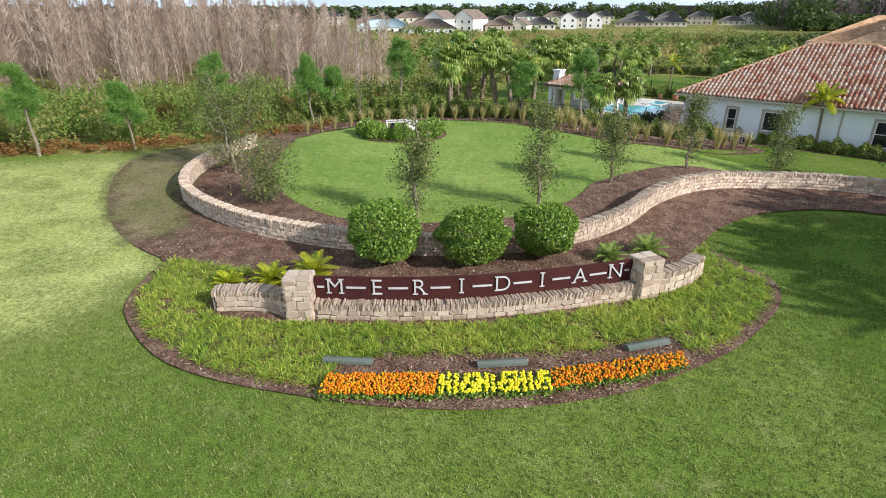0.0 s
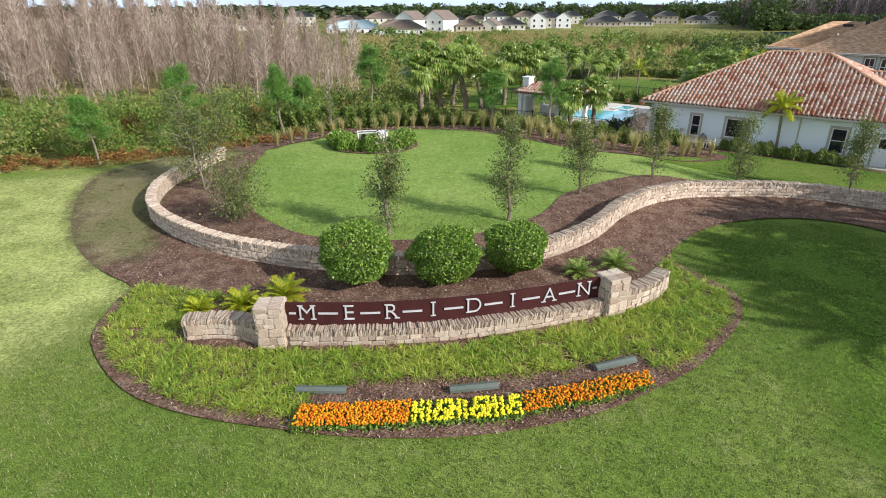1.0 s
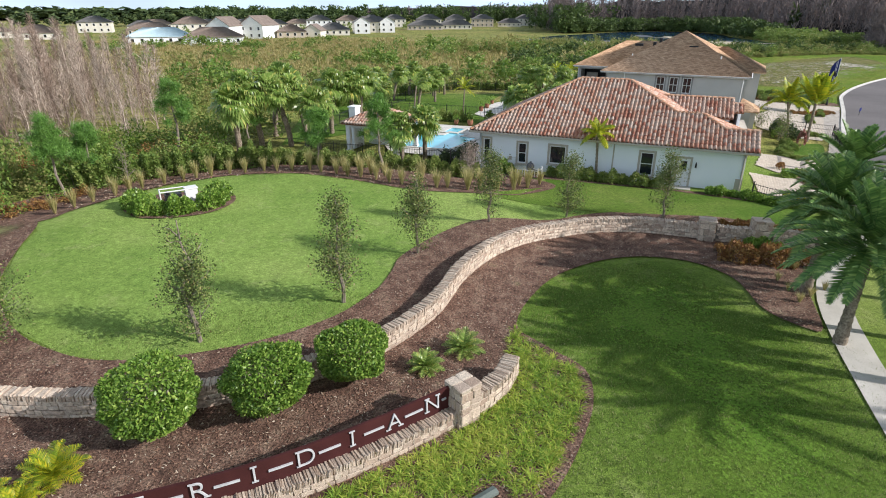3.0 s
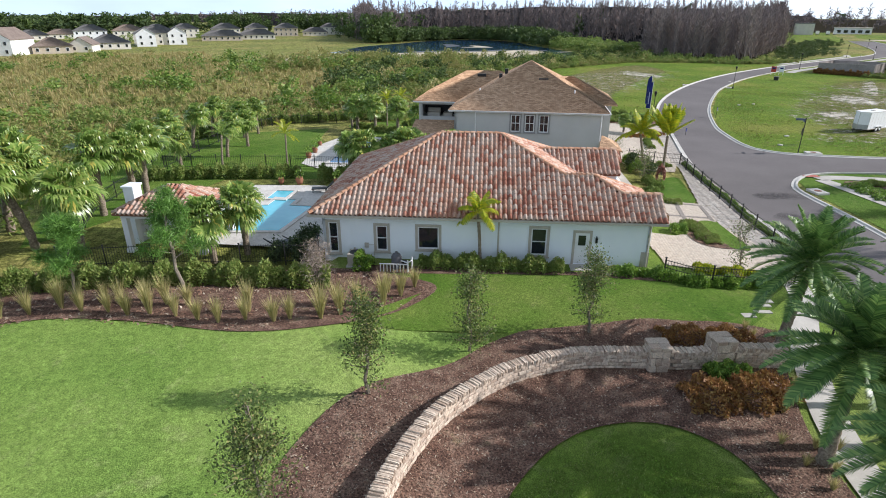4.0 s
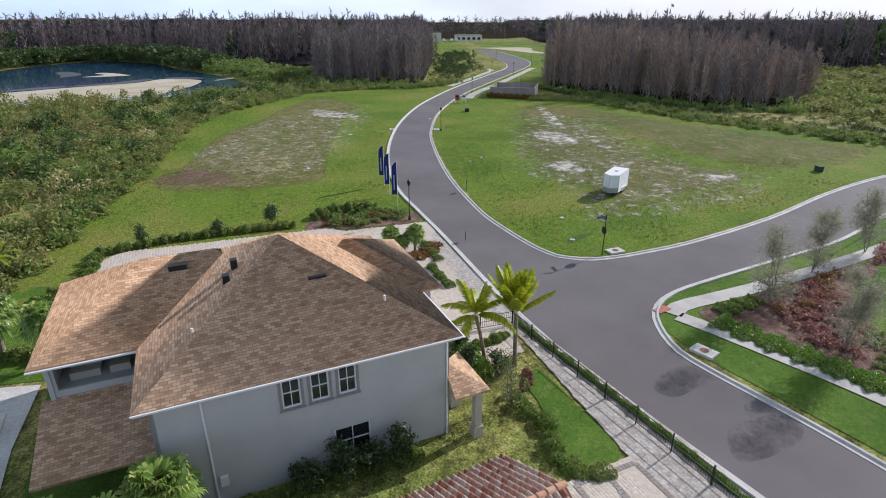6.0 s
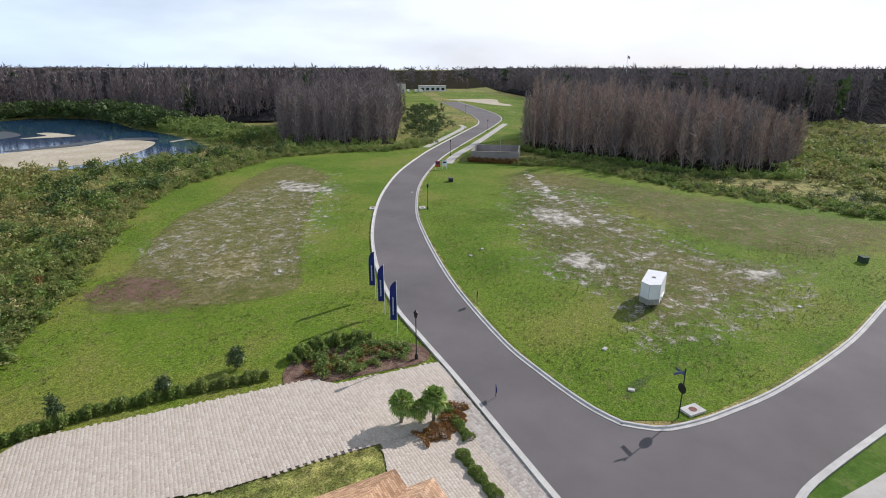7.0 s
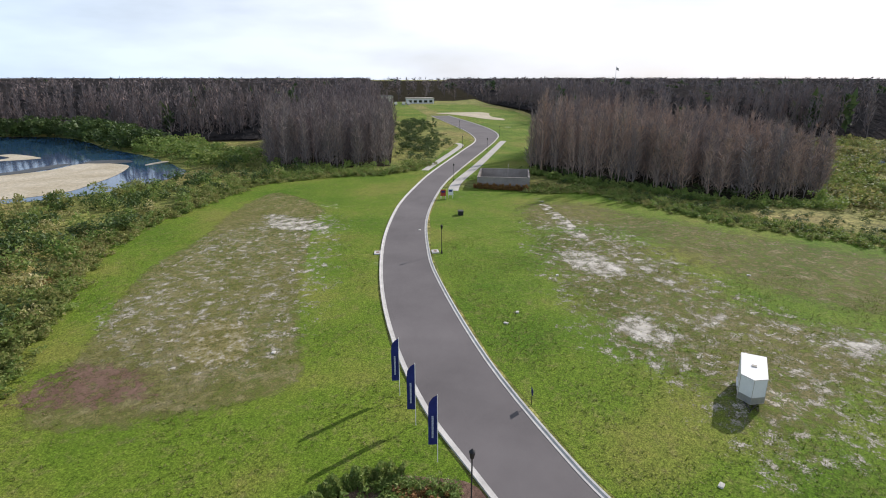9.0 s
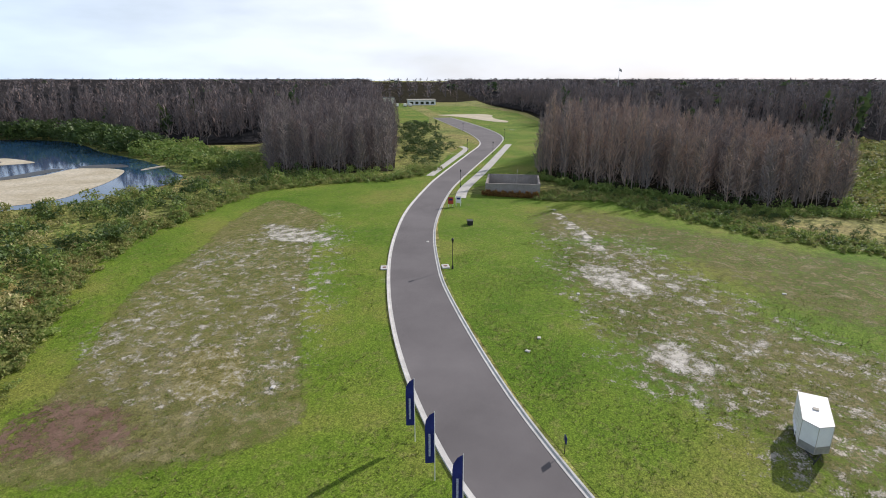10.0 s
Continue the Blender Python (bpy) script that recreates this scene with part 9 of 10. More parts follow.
EDGE_L = [(50, 92), (60, 97), (75, 107), (84, 112), (119, 137), (137, 142.6), (177, 146), (191, 136), (202, 119), (212, 114), (224, 113.5)]
EDGE_R = [(146, -6), (151, 8), (158.5, 20), (166, 35), (180, 51), (190, 62), (187, 78)]
FOOT_R = [(189, 14), (186, 31), (197, 49), (205, 66), (219, 82)]
border(EDGE_L, 800, 4.5, 0.7, 1.9, far_shrub, SCRUB_OL, "low olive growth along the lot's edge", 71)
border(EDGE_L, 300, 4.5, 0.9, 2.2, far_shrub, SCRUB, "low green growth along the lot's edge", 72)
border(EDGE_R[::-1], 600, 6.0, 0.7, 1.7, far_shrub, SCRUB, "low green growth along the far lot's edge", 73)
border(EDGE_R[::-1], 400, 8.0, 0.7, 1.6, far_shrub, SCRUB_OL, "low olive growth along the far lot's edge", 74)
border(FOOT_R, 300, 4.0, 1.1, 2.2, far_shrub, SCRUB, "green shrubs at the foot of the bare grove", 75)
rngm = np.random.default_rng(88)
tufts("marsh_grass", [blades_shape(8, 1.0, 0.55, 0.09, s, 0.4) for s in (5, 6, 7)], scatter([(-70, 100), (-10, 92), (58, 100), (84, 118), (100, 160), (60, 200), (70, 280), (-80, 290)], 13000, rngm, 0.8, 1.8, clear), MARSHGRASS, "tawny marsh grass between the shrubs", "grass")
tufts("marsh_grass", [blades_shape(7, 0.9, 0.6, 0.13, s, 0.4) for s in (15, 16)], scatter([(160, -20), (190, 12), (262, 16), (330, 50), (340, -50), (200, -50)], 1500, rngm, 0.8, 1.7), MARSHGRASS, "tawny marsh grass beyond the lots", "grass")

# ---- far suburb ----
CREAM = grainy("cream_wall", [(0.3, (0.62, 0.58, 0.50)), (0.7, (0.72, 0.68, 0.6))], 0.5, 5.0, 0.05)
TANW = grainy("tan_wall", [(0.3, (0.45, 0.38, 0.30)), (0.7, (0.54, 0.46, 0.37))], 0.5, 5.0, 0.05)
SLATE = grainy("grey_shingle_roof", [(0.3, (0.10, 0.10, 0.105)), (0.7, (0.16, 0.155, 0.155))], 0.6, 4.0, 0.2)
BROWNR = grainy("brown_shingle_roof", [(0.3, (0.17, 0.13, 0.11)), (0.7, (0.25, 0.20, 0.17))], 0.6, 4.0, 0.2)
BLUER = grainy("pale_blue_roof", [(0.3, (0.45, 0.62, 0.72)), (0.7, (0.55, 0.72, 0.8))], 0.6, 4.0, 0.1)


def far_house(x, y, turn, w, d, floors, wall, roof, gable=False, label=""):
    p = base("far_house", pose(x, y, float(gz(x, y)), 0, 0, turn), label, "house", "far suburban houses")
    h = 3.0 * floors
    part("wall", Geo().box(-w / 2, w / 2, -d / 2, d / 2, -0.5, h), wall, p)
    if gable:
        rf = [[(-w / 2 - 0.4, -d / 2 - 0.4, h), (0, -d / 2 - 0.4, h + w * 0.36), (0, d / 2 + 0.4, h + w * 0.36), (-w / 2 - 0.4, d / 2 + 0.4, h)], [(0, -d / 2 - 0.4, h + w * 0.36), (w / 2 + 0.4, -d / 2 - 0.4, h), (w / 2 + 0.4, d / 2 + 0.4, h), (0, d / 2 + 0.4, h + w * 0.36)]]
        part("gable", Geo().add([(-w / 2, -d / 2 - 0.01, h), (w / 2, -d / 2 - 0.01, h), (0, -d / 2 - 0.01, h + w * 0.33)], [(0, 1, 2)]), wall, p)
    else:
        rf = hip_faces(-w / 2 - 0.5, w / 2 + 0.5, -d / 2 - 0.5, d / 2 + 0.5, h, 0.5)
    part("roof", roof_shell(rf, 0.2), roof, p)
    n = max(2, int(w / 3.2))
    for f in range(floors):
        for k in range(n):
            cx = -w / 2 + w * (k + 0.5) / n
            win = part("window", Geo().box(cx - 0.62, cx + 0.62, -d / 2 - 0.06, -d / 2 - 0.02, f * 3 + 0.8, f * 3 + 2.3), WHITE, p, "white framed window")
            part("pane", Geo().box(cx - 0.5, cx + 0.5, -d / 2 - 0.09, -d / 2 - 0.061, f * 3 + 0.92, f * 3 + 2.18), PANE, win)
    return p


HOUSES = [(-35, 272, 9, 24, 12, 1, WHITE, BLUER, False), (-14, 262, 2, 22, 13, 1, WHITE, BROWNR, False), (4, 311, -28, 12, 17, 2, WHITE, BROWNR, True), (-11, 303, -24, 11, 16, 2, WHITE, BROWNR, True), (-31, 360, 6, 19, 13, 2, CREAM, BROWNR, False), (-54, 372, 9, 24, 13, 1, TANW, BROWNR, False),
          (19, 316, -2, 14, 12, 1, TANW, BROWNR, False), (31, 320, -20, 9, 12, 1, CREAM, BROWNR, True), (43, 339, -6, 17, 13, 1, CREAM, SLATE, False), (62, 358, -9, 9, 14, 2, WHITE, SLATE, True), (80, 372, -11, 9, 14, 2, WHITE, SLATE, True), (70, 374, -11, 22, 12, 2, CREAM, SLATE, False),
          (114, 408, -15, 24, 13, 1, TANW, SLATE, False), (140, 420, -19, 24, 13, 1, CREAM, SLATE, False), (134, 470, -15, 20, 14, 2, CREAM, SLATE, False), (160, 480, -18, 17, 13, 2, CREAM, SLATE, False), (180, 470, -21, 18, 13, 2, TANW, SLATE, False), (204, 470, -23, 19, 12, 1, CREAM, SLATE, False), (226, 486, -25, 18, 12, 2, CREAM, SLATE, False),
          (-70, 500, 7, 22, 13, 1, CREAM, BROWNR, False), (-34, 500, 4, 20, 13, 1, CREAM, SLATE, False), (-8, 490, 1, 18, 13, 1, TANW, SLATE, False), (16, 480, 0, 18, 12, 1, CREAM, SLATE, False), (34, 500, -3, 20, 12, 1, CREAM, BROWNR, False), (46, 452, -5, 18, 13, 2, WHITE, SLATE, False), (66, 440, -6, 18, 13, 2, CREAM, BROWNR, False),
          (86, 460, -8, 17, 13, 2, CREAM, SLATE, False), (108, 480, -10, 18, 13, 2, CREAM, SLATE, False), (-96, 330, 8, 18, 13, 1, CREAM, BROWNR, False), (-124, 352, 8, 18, 13, 1, CREAM, BROWNR, False), (-92, 420, 5, 18, 13, 2, CREAM, SLATE, False), (-160, 380, 10, 18, 13, 1, TANW, BROWNR, False), (-70, 450, 5, 20, 13, 1, CREAM, SLATE, False), (-20, 430, 3, 18, 13, 1, TANW, SLATE, False)]
for x, y, a, w, d, fl, wm, rm, gb in HOUSES:
    far_house(x, y, a, w, d, fl, wm, rm, gb, "far suburban house with plain walls and a " + ("pale blue roof" if rm is BLUER else "grey roof" if rm is SLATE else "brown roof"))

# ---- street furniture and loose things ----
trailer = base("cargo_trailer", pose(101.1, 47.4, -0.45, 0, 0, -12), "small enclosed white cargo trailer parked on the rough lot", "trailer")
tb = Geo()
prof = [(-2.55, 0.0), (-1.85, -1.0), (2.45, -1.0), (2.45, 1.0), (-1.85, 1.0)]
n = len(prof)
tb.add([(*q, z) for z in (0.45, 2.72) for q in prof], [tuple(range(n))[::-1], tuple(range(n, 2 * n))] + [(k, (k + 1) % n, n + (k + 1) % n, n + k) for k in range(n)])
part("body", tb, WHITE, trailer, "white panelled trailer body")
gd = Geo()
for (ax, ay), (bx, by) in zip([(-1.85, 1.01), (-2.56, 0.0)], [(-2.56, 0.0), (-1.85, -1.01)]):
    gd.add([(ax - 0.012, ay, 0.46), (bx - 0.012, by, 0.46), (bx - 0.012, by, 1.05), (ax - 0.012, ay, 1.05)], [(0, 1, 2, 3)])
part("stone_guard", gd, grainy("diamond_plate", [(0.3, (0.35, 0.35, 0.36)), (0.7, (0.45, 0.45, 0.46))], 3, 40, 0.2, 0.4, 0.3, 0.003, 0.6), trailer, "grey metal stone guard")
for z in (0.44, 2.70):
    for (ax, ay), (bx, by) in zip(prof, prof[1:] + prof[:1]):
        part("edge_trim", Geo().tube([(ax * 1.004, ay * 1.008, z), (bx * 1.004, by * 1.008, z)], [0.028, 0.028], 4), TRIM, trailer, "pale metal edge trim")
for ax, ay in prof:
    part("corner_trim", Geo().tube([(ax * 1.003, ay * 1.006, 0.46), (ax * 1.003, ay * 1.006, 2.69)], [0.022, 0.022], 4), TRIM, trailer, "pale metal corner trim")
for k in range(6):
    for sy in (-1, 1):
        part("panel_seam", Geo().box(-1.2 + k * 0.61, -1.185 + k * 0.61, min(sy * 1.0, sy * 1.004), max(sy * 1.0, sy * 1.004), 0.5, 2.66), TRIM, trailer)
part("roof_vent", Geo().box(-0.1, 0.25, -0.2, 0.2, 2.722, 2.8), TRIM, trailer)
for sy in (-1, 1):
    for wx in (0.1, 0.86):
        w = Geo()
        w.tube([(wx, sy * 0.82, 0.34), (wx, sy * 1.02, 0.34)], [0.34, 0.34], 16)
        wh = part("wheel", w, DARK, trailer, "black trailer tyre")
        part("rim", Geo().tube([(wx, sy * 1.021, 0.34), (wx, sy * 1.035, 0.34)], [0.18, 0.15], 12), WHITE, wh, "white wheel rim")
    part("fender", Geo().box(-0.35, 1.31, min(sy * 1.005, sy * 1.12), max(sy * 1.005, sy * 1.14), 0.7, 0.8), WHITE, trailer)
part("drawbar", Geo().tube([(-2.2, 0.5, 0.42), (-3.5, 0, 0.42)], [0.05, 0.05], 4).tube([(-2.2, -0.5, 0.42), (-3.5, 0, 0.42)], [0.05, 0.05], 4).tube([(-3.2, 0, 0.42), (-3.2, 0, -0.0)], [0.04, 0.04], 6), DARK, trailer, "black drawbar with jack")

NAVY = grainy("navy_cloth", [(0.3, (0.012, 0.018, 0.11)), (0.7, (0.02, 0.03, 0.17))], 2.0, 30.0, 0.15, 0.8)


def banner(x, y, turn):
    p = base("banner_flag", pose(x, y, float(gz(x, y)), 0, 0, turn), "tall navy blue feather banner on a thin pole", "flag", "navy banners by the street")
    part("pole", Geo().tube([(0, 0, 0), (0, 0, 5.6)], [0.03, 0.02], 6), WHITE, p, "thin pole")
    g = Geo()
    zs = np.linspace(1.5, 5.5, 12)
    for k, z in enumerate(zs):
        g.v.append(np.array([(0.03, 0.03 * math.sin(k), z), (0.34, 0.06 * math.sin(k + 1), z - 0.18 * max(0.0, z - 4.4)), (0.66 - 0.06 * max(0.0, z - 4.4), 0.05 * math.sin(k + 2), z - 0.52 * max(0.0, z - 4.4))]))
    g.n = 36
    g.f.append(np.array([(3 * k + j, 3 * k + j + 1, 3 * k + j + 4, 3 * k + j + 3) for k in range(11) for j in range(2)]))
    cloth = part("cloth", g, NAVY, p, "navy cloth with a pale unreadable line")
    part("print", Geo().box(0.28, 0.42, -0.10, -0.095, 2.1, 3.9).box(0.28, 0.42, 0.10, 0.105, 2.1, 3.9), grainy("pale_print", [(0.3, (0.3, 0.33, 0.45)), (0.7, (0.42, 0.45, 0.55))], 6.0, 9.0, 0.6), cloth, "pale bar of writing")


for x, y in ((92.9, 77.0), (89.1, 74.3), (85.3, 71.4)):
    banner(x, y, 105)


def street_lamp(x, y, h=4.6):
    p = base("street_lamp", pose(x, y, float(gz(x, y))), "slim black street lamp with a lantern head", "street lamp", "street lamps")
    part("base", Geo().lathe([(0.0, 0), (0.16, 0), (0.15, 0.35), (0.08, 0.55), (0.06, 0.6)], 10), DARK, p)
    part("pole", Geo().tube([(0, 0, 0.5), (0, 0, h - 0.55)], [0.055, 0.045], 8), DARK, p)
    part("lantern", Geo().lathe([(0.06, h - 0.6), (0.13, h - 0.5), (0.2, h - 0.08), (0.22, h - 0.05), (0.05, h + 0.12), (0.0, h + 0.2)], 8), DARK, p, "black lantern head")


for x, y in ((81.2, 68.0), (133.5, 84.4), (93.2, 21.6), (196, 98.3), (262, 102.0), (316, 106.5), (268, 113), (345, 133)):
    street_lamp(x, y)

p = base("street_sign", pose(78.7, 46.5, -0.5, 0, 0, 35), "black post with a stop board seen from behind and name blades", "street sign")
part("post", Geo().tube([(0, 0, 0), (0, 0, 4.0)], [0.05, 0.04], 8).lathe([(0.05, 4.0), (0.06, 4.05), (0.0, 4.15)], 8), DARK, p)
a8 = [(0.42 * math.cos(math.pi / 8 + k * math.pi / 4), 0.42 * math.sin(math.pi / 8 + k * math.pi / 4)) for k in range(8)]
part("stop_board", Geo().add([(x, y, z) for y in (0.06, 0.09) for x, z in [(q[0], 2.5 + q[1]) for q in a8]], [tuple(range(8)), tuple(range(15, 7, -1))] + [(k, 8 + k, 8 + (k + 1) % 8, (k + 1) % 8) for k in range(8)]), DARK, p, "dark back of an eight-sided board")
blade = grainy("blue_grey_blade", [(0.3, (0.08, 0.1, 0.16)), (0.7, (0.14, 0.17, 0.25))], 2.0)
part("name_blade", Geo().box(0.05, 1.0, -0.01, 0.01, 3.5, 3.72), blade, p, "street name blade")
part("name_blade", Geo().box(-0.01, 0.01, 0.05, 1.0, 3.75, 3.97), blade, p, "street name blade")

p = base("lot_sign", pose(94.5, 65.7, -0.5, 0, 0, 20), "small blue lot sign on a short post", "sign")
part("post", Geo().tube([(0, 0, 0), (0, 0, 1.55)], [0.03, 0.03], 6), DARK, p)
part("board", Geo().box(-0.28, 0.28, -0.035, -0.005, 1.0, 1.55), NAVY, p, "navy sign board")
part("writing", Geo().box(-0.2, 0.2, -0.04, -0.036, 1.38, 1.44).box(-0.2, 0.2, -0.04, -0.036, 1.12, 1.18), WHITE, p, "pale bars of writing")
p = base("lot_sign", pose(77.3, 60.0, -0.4, 0, 0, 20), "small blue house sign in the planted bed", "sign")
part("post", Geo().tube([(0, 0, 0), (0, 0, 0.9)], [0.03, 0.03], 6), DARK, p)
part("board", Geo().box(-0.3, 0.3, -0.035, -0.005, 0.5, 0.95), NAVY, p, "navy sign board")
REDP = grainy("red_board", [(0.3, (0.35, 0.05, 0.03)), (0.7, (0.45, 0.08, 0.05))], 1.0)
for k, (x, y, m) in enumerate(((173.2, 95.0, REDP), (174.6, 93.6, WHITE))):
    p = base("site_sign", pose(x, y, -0.5, 0, 0, 100), "upright site sign board on two posts", "sign", "site signs")
    part("board", Geo().box(-0.6, 0.6, -0.03, 0.03, 0.7, 2.2), m, p)
    part("print", Geo().box(-0.4, 0.4, 0.032, 0.04, 1.5, 1.9).box(-0.4, 0.4, -0.04, -0.032, 1.5, 1.9), NAVY, p, "bars of writing")
    for sx in (-0.5, 0.5):
        part("post", Geo().box(sx - 0.04, sx + 0.04, -0.03, 0.03, 0, 0.7), WHITE, p)

IRON = grainy("rusty_iron", [(0.3, (0.16, 0.06, 0.04)), (0.7, (0.26, 0.12, 0.09))], 3.0, 20.0, 0.3)


def storm_inlet(x, y, turn):
    z = float(gz(x, y))
    p = base("storm_inlet", pose(x, y, z, 0, 0, turn), "concrete storm drain top with a rusty round lid", "storm drain", "storm drains")
    part("slab", Geo().box(-0.8, 0.8, -0.55, 0.55, -0.1, 0.17), KERB, p, "pale concrete slab")
    part("lid", Geo().lathe([(0.0, 0.19), (0.3, 0.19), (0.31, 0.171)], 16), IRON, p, "rusty round iron lid")
    part("mouth", Geo().box(-0.7, 0.7, -0.6, -0.551, -0.02, 0.12), DARK, p, "dark drain mouth")


storm_inlet(79.9, 45.4, 132)
storm_inlet(63.6, 38.1, 60)
storm_inlet(131.0, 94.2, 200)
storm_inlet(134.0, 85.6, 24)
part("tactile_pad", Geo().box(-0.7, 0.7, -0.35, 0.35, 0.0, 0.02), grainy("red_tactile", [(0.3, (0.42, 0.13, 0.1)), (0.7, (0.5, 0.18, 0.14))], 2, 20, 0.2), tagged(base("kerb_ramp", pose(68.9, 40.9, float(gz(68.9, 40.9)) + 0.08, 0, 0, -35), "red tactile paving pad at the kerb ramp", "kerb ramp")), "")

p = base("utility_box", pose(123.1, 19.8, -0.5, 0, 0, 20), "dark green utility box on the rough lot", "utility box")
part("body", Geo().box(-0.5, 0.5, -0.4, 0.4, 0, 0.75).box(-0.55, 0.55, -0.45, 0.45, 0.75, 0.82), grainy("box_green", [(0.3, (0.03, 0.05, 0.03)), (0.7, (0.05, 0.08, 0.05))], 2.0), p)
p = base("utility_box", pose(159.5, 87.6, -0.5, 0, 0, 20), "dark green utility box beside the street", "utility box")
part("body", Geo().box(-0.7, 0.7, -0.5, 0.5, 0, 0.8).box(-0.75, 0.75, -0.55, 0.55, 0.8, 0.88), DARK, p)

BLOCK = grainy("concrete_block", [(0.3, (0.24, 0.21, 0.19)), (0.7, (0.34, 0.3, 0.27))], 0.5, 4.0, 0.15)
p = base("walled_enclosure", pose(196, 84.8, -0.5, 0, 0, 8), "open concrete-block enclosure beside the street", "enclosure")
for x0, x1, y0, y1 in ((-7, 7, -6.5, -6.2), (-7, 7, 6.2, 6.5), (-7, -6.7, -6.2, 6.2), (6.7, 7, -6.2, 6.2)):
    part("block_wall", Geo().box(x0, x1, y0, y1, -0.2, 2.7).box(x0 - 0.05, x1 + 0.05, y0 - 0.05, y1 + 0.05, 2.7, 2.85), BLOCK, p)
part("floor_slab", Geo().box(-6.7, 6.7, -6.2, 6.2, -0.1, 0.06), CONCRETE, p)
part("pump_post", Geo().tube([(2, -1, 0), (2, -1, 4.8)], [0.06, 0.05], 6).box(1.5, 2.5, -1.05, -0.95, 4.7, 4.8), TRIM, p)
hedge([(188, 91), (187.5, 84), (188, 77.5)], 1.2, 1.2, RUST, "rusty shrubs along the block wall", 60, 200, 0.3)

p = base("site_office", pose(632, 246, -0.5, 0, 0, -66), "long low white building far down the street", "building")
part("wall", Geo().box(-14, 14, -8, 8, 0, 5), WHITE, p)
part("roof", Geo().box(-14.6, 14.6, -8.6, 8.6, 5, 5.6), TRIM, p)
for k in range(5):
    part("window", Geo().box(-12.4 + k * 5.4, -9.2 + k * 5.4, -8.06, -8.01, 1, 3.4), PANE, p, "dark window")
p = base("site_office", pose(572, 262, -0.5, 0, 0, -60), "pale block building behind the trees", "building")
part("wall", Geo().box(-7, 7, -6, 6, 0, 9), CREAM, p)
part("roof", Geo().box(-7.3, 7.3, -6.3, 6.3, 9, 9.5), SLATE, p)
for k, (x, y) in enumerate(((592, 250), (596, 246), (588, 257))):
    p = base("parked_van", pose(x, y, -0.5, 0, 0, 30), "white van parked by the far building", "van", "far vans")
    part("body", Geo().box(-2.8, 2.2, -1.1, 1.1, 0.4, 2.9).box(2.2, 3.0, -1.1, 1.1, 0.4, 1.6), WHITE, p)
    for wx in (-1.8, 1.8):
        part("wheel", Geo().tube([(wx, -1.15, 0.4), (wx, 1.15, 0.4)], [0.4, 0.4], 10), DARK, p)
p = base("flagpole", pose(749, 47.5, -0.5), "very tall far flagpole with a drooping flag", "flagpole")
part("pole", Geo().tube([(0, 0, 0), (0, 0, 38)], [0.35, 0.15], 8), WHITE, p)
part("flag", Geo().add([(0, 0, 37.5), (0, 0, 34.4), (-1.0, -2.8, 33), (-1.0, -2.8, 35.6), (-0.3, -1.4, 33.8), (-0.4, -1.4, 36.6)], [(0, 1, 4, 5), (5, 4, 2, 3)]), TRIM, p, "small pale drooping flag")

# cabinet inside the round hedge
z0 = float(gz(-2.0, 43.8))
p = base("utility_cabinet", pose(-2.3, 43.6, z0, 0, 0, 12), "white pipe-framed pump cabinet inside the hedge", "utility cabinet")
fr = Geo()
for sx in (-0.75, 0.75):
    for sy in (-0.4, 0.4):
        fr.tube([(sx, sy, 0), (sx, sy, 1.05)], [0.04, 0.04], 6)
for sy in (-0.4, 0.4):
    fr.tube([(-0.75, sy, 1.05), (0.75, sy, 1.05)], [0.04, 0.04], 6)
for sx in (-0.75, 0.75):
    fr.tube([(sx, -0.4, 1.05), (sx, 0.4, 1.05)], [0.04, 0.04], 6)
part("frame", fr, WHITE, p, "white pipe frame")
part("pump", Geo().box(-0.5, 0.5, -0.28, 0.28, 0.2, 0.8).tube([(-0.3, 0, 0.8), (-0.3, 0, 1.0)], [0.12, 0.1], 8), DARK, p, "dark pump")
p = base("utility_cabinet", pose(-1.25, 43.9, z0, 0, 0, 20), "small white utility box inside the hedge", "utility cabinet")
part("body", Geo().box(-0.35, 0.35, -0.3, 0.3, 0, 1.0).box(-0.4, 0.4, -0.35, 0.35, 1.0, 1.07), WHITE, p)

# pool equipment by the white house
p = base("pool_equipment", pose(23.5, 44.95, 0.02, 0, 0, -40), "grey pool filter tank with white plumbing pipes", "pool equipment")
part("filter_tank", Geo().lathe([(0.0, 0.0), (0.3, 0.0), (0.32, 0.15), (0.32, 0.75), (0.2, 0.95), (0.08, 1.0), (0.08, 1.08), (0.0, 1.1)], 14, (0.0, 0.2, 0)), grainy("grey_plastic", [(0.3, (0.1, 0.1, 0.11)), (0.7, (0.15, 0.15, 0.16))], 2), p, "dark grey filter tank", True)
for k in range(8):
    part("pipe", Geo().tube([(-0.9 + k * 0.2, -0.35, 0), (-0.9 + k * 0.2, -0.35, 0.5)], [0.03, 0.03], 6), WHITE, p, "white plastic pipe")
for a, b, r in (((-0.95, -0.35, 0.5), (0.75, -0.35, 0.5), 0.035), ((0.75, -0.35, 0.0), (0.75, -0.35, 0.75), 0.05), ((0.75, -0.35, 0.6), (0.3, 0.0, 0.6), 0.035), ((0.95, 0.1, 0), (0.95, 0.1, 0.8), 0.05), ((0.95, 0.1, 0.6), (0.75, -0.35, 0.6), 0.035)):
    part("pipe", Geo().tube([a, b], [r, r], 6), WHITE, p, "white plastic pipe")
part("pump", Geo().box(0.2, 0.6, 0.1, 0.5, 0.05, 0.45), DARK, p)
p = base("air_conditioner", pose(21.9, 47.0, 0, 0, 0, -40), "pale grey air conditioning unit on a pad", "air conditioner")
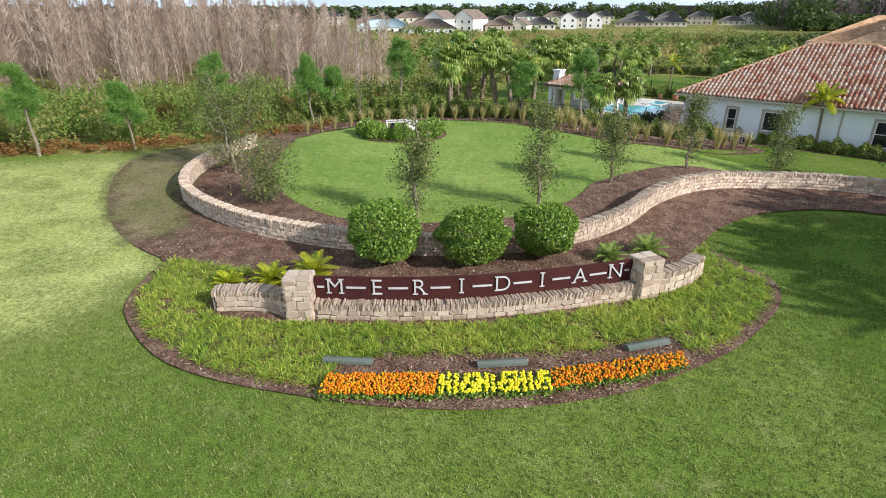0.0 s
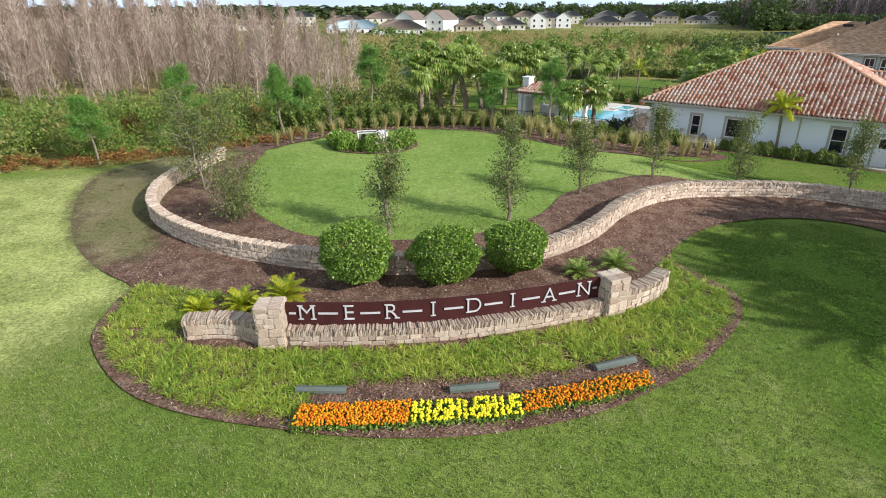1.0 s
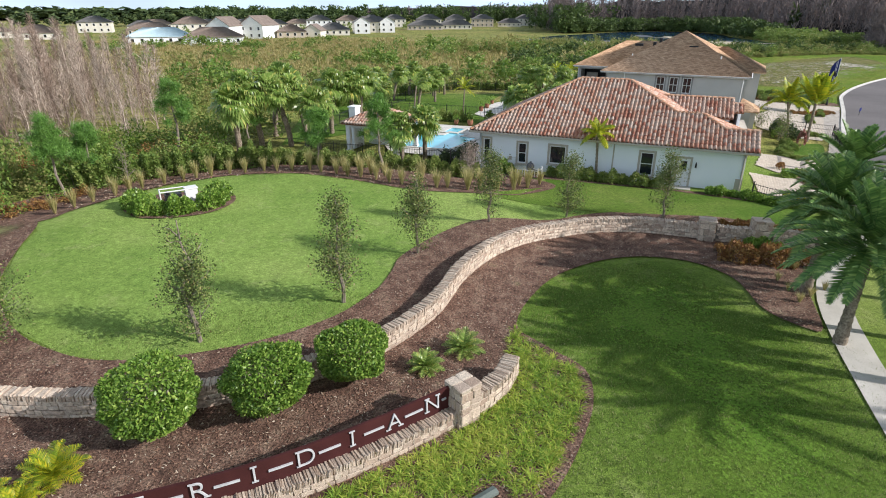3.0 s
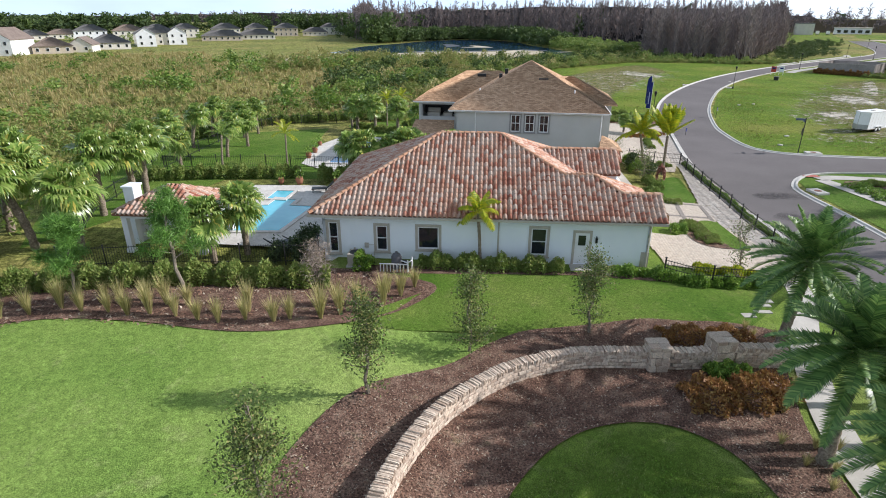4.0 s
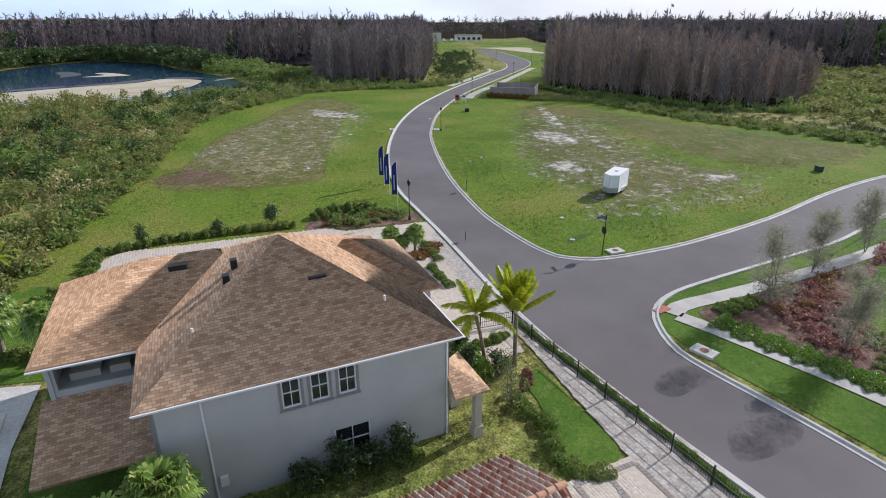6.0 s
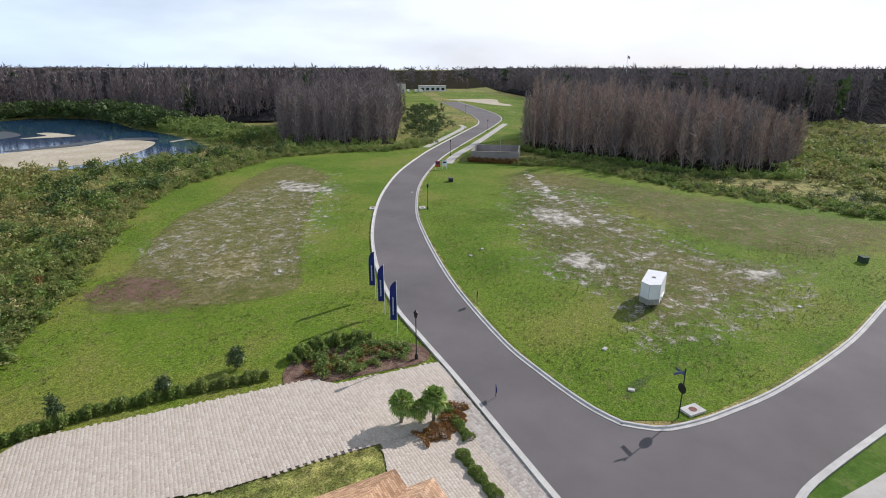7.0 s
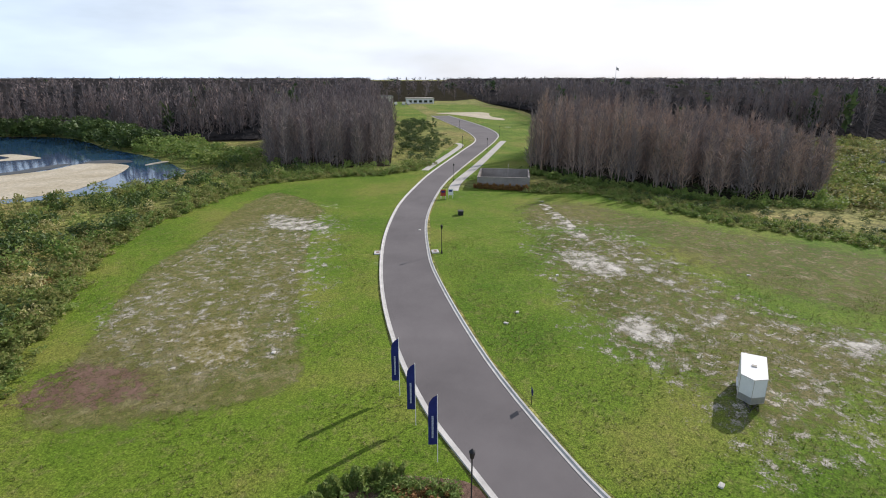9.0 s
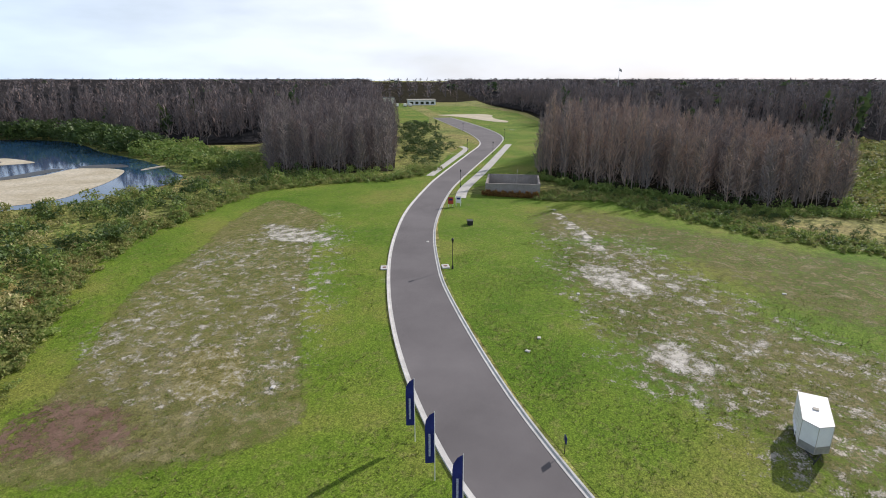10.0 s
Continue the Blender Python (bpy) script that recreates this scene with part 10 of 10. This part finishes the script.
part("body", Geo().box(-0.45, 0.45, -0.45, 0.45, 0.1, 0.85), TRIM, p)
part("grille", Geo().lathe([(0.0, 0.87), (0.38, 0.87), (0.4, 0.852)], 16), DARK, p)
part("pad", Geo().box(-0.55, 0.55, -0.55, 0.55, 0, 0.1), CONCRETE, p)

# long flood lights in the flower bed
FLOOD = grainy("green_grey_metal", [(0.3, (0.10, 0.125, 0.11)), (0.7, (0.17, 0.20, 0.18))], 2.0, 30.0, 0.15, 0.5)
for (x0, y0), (x1, y1) in (((-1.0, 14.7), (0.4, 14.65)), ((3.3, 14.65), (4.7, 14.85)), ((7.65, 15.65), (9.0, 16.1))):
    p = base("flood_light", pose((x0 + x1) / 2, (y0 + y1) / 2, 0.03, 0, 0, math.degrees(math.atan2(y1 - y0, x1 - x0))), "long grey-green metal flood light aimed at the sign", "flood light", "sign flood lights")
    part("housing", Geo().add([(x, y, z) for x in (-0.7, 0.7) for y, z in ((-0.13, 0.08), (0.1, 0.08), (0.13, 0.17), (-0.02, 0.22), (-0.13, 0.17))], [(0, 1, 2, 3, 4), (9, 8, 7, 6, 5)] + [(k, 5 + k, 5 + (k + 1) % 5, (k + 1) % 5) for k in range(5)]), FLOOD, p, "long angled metal housing")
    for sx in (-0.5, 0.5):
        part("bracket", Geo().box(sx - 0.03, sx + 0.03, -0.05, 0.05, 0, 0.08), DARK, p)

# stepping stones, planters, gate
for x, y, w in ((38.2, 30.1, 0.5), (37.6, 29.9, 0.45), (36.9, 29.5, 0.45), (36.5, 29.75, 0.45), (35.6, 29.8, 0.65)):
    Geo().box(-w / 2, w / 2, -w / 3, w / 3, 0, 0.06).thing("stepping_stone", CONCRETE, None, "pale square stepping stone set in the lawn", False, "stepping stone", "stepping stones", "", pose(x, y, float(gz(x, y)), 0, 0, -35))
TERRA = grainy("terracotta", [(0.3, (0.28, 0.12, 0.07)), (0.7, (0.38, 0.18, 0.11))], 2.0, 20.0, 0.2)
for x, y, s in ((25.9, 65.8, 1.0), (24.6, 66.9, 0.8), (28.6, 63.6, 1.0), (30.6, 74.8, 0.9), (32.2, 76.8, 0.9), (34.2, 80.0, 0.8)):
    p = base("plant_pot", pose(x, y, 0.06), "round terracotta pot with a small plant", "plant pot", "deck pots")
    part("pot", Geo().lathe([(0.0, 0.0), (0.22 * s, 0.0), (0.36 * s, 0.4 * s), (0.3 * s, 0.6 * s), (0.34 * s, 0.65 * s), (0.27 * s, 0.6 * s), (0.0, 0.55 * s)], 12), TERRA, p, "terracotta pot", True)
    r_ = np.random.default_rng(int(x * 10))
    q_, d_ = lumps(120, (0.4, 0.4, 0.45), r_)
    part("foliage", Geo().add(*leaves(q_ + np.array((0, 0, 0.95 * s)), 0.16, r_, 0.5, 0.1, d_)), BUSH, p)
metal_fence([(34.3, 25.7), (36.8, 22.4)], 1.9, "black metal pedestrian gate by the footpath", 3, 0.12, 1.5, "gate")
PALESTONE = grainy("pale_limestone", [(0.3, (0.5, 0.47, 0.42)), (0.7, (0.66, 0.63, 0.58))], 2.0, 20.0, 0.3)
rngs = np.random.default_rng(5)
PALES = []
for k in range(4):
    me = Geo().add(*stone_shape(k + 20)).mesh("loose_stone")
    me.materials.append(PALESTONE)
    PALES.append(me)
for x, y in ((104.0, 32.1), (81.5, 49.8), (113.6, 69.6), (110.2, 70.4), (128, 66), (97, 92), (140, 112), (120, 103), (146, 92), (88, 52), (135, 40)):
    me = PALES[rngs.integers(4)]
    ob = tagged(new("loose_stone", me), "pale stone lying in the rough grass", "stone", "loose stones")
    ob.matrix_basis = Matrix.LocRotScale((x, y, -0.45), Euler((0, 0, rngs.uniform(0, 3))), (0.5, 0.36, 0.16))
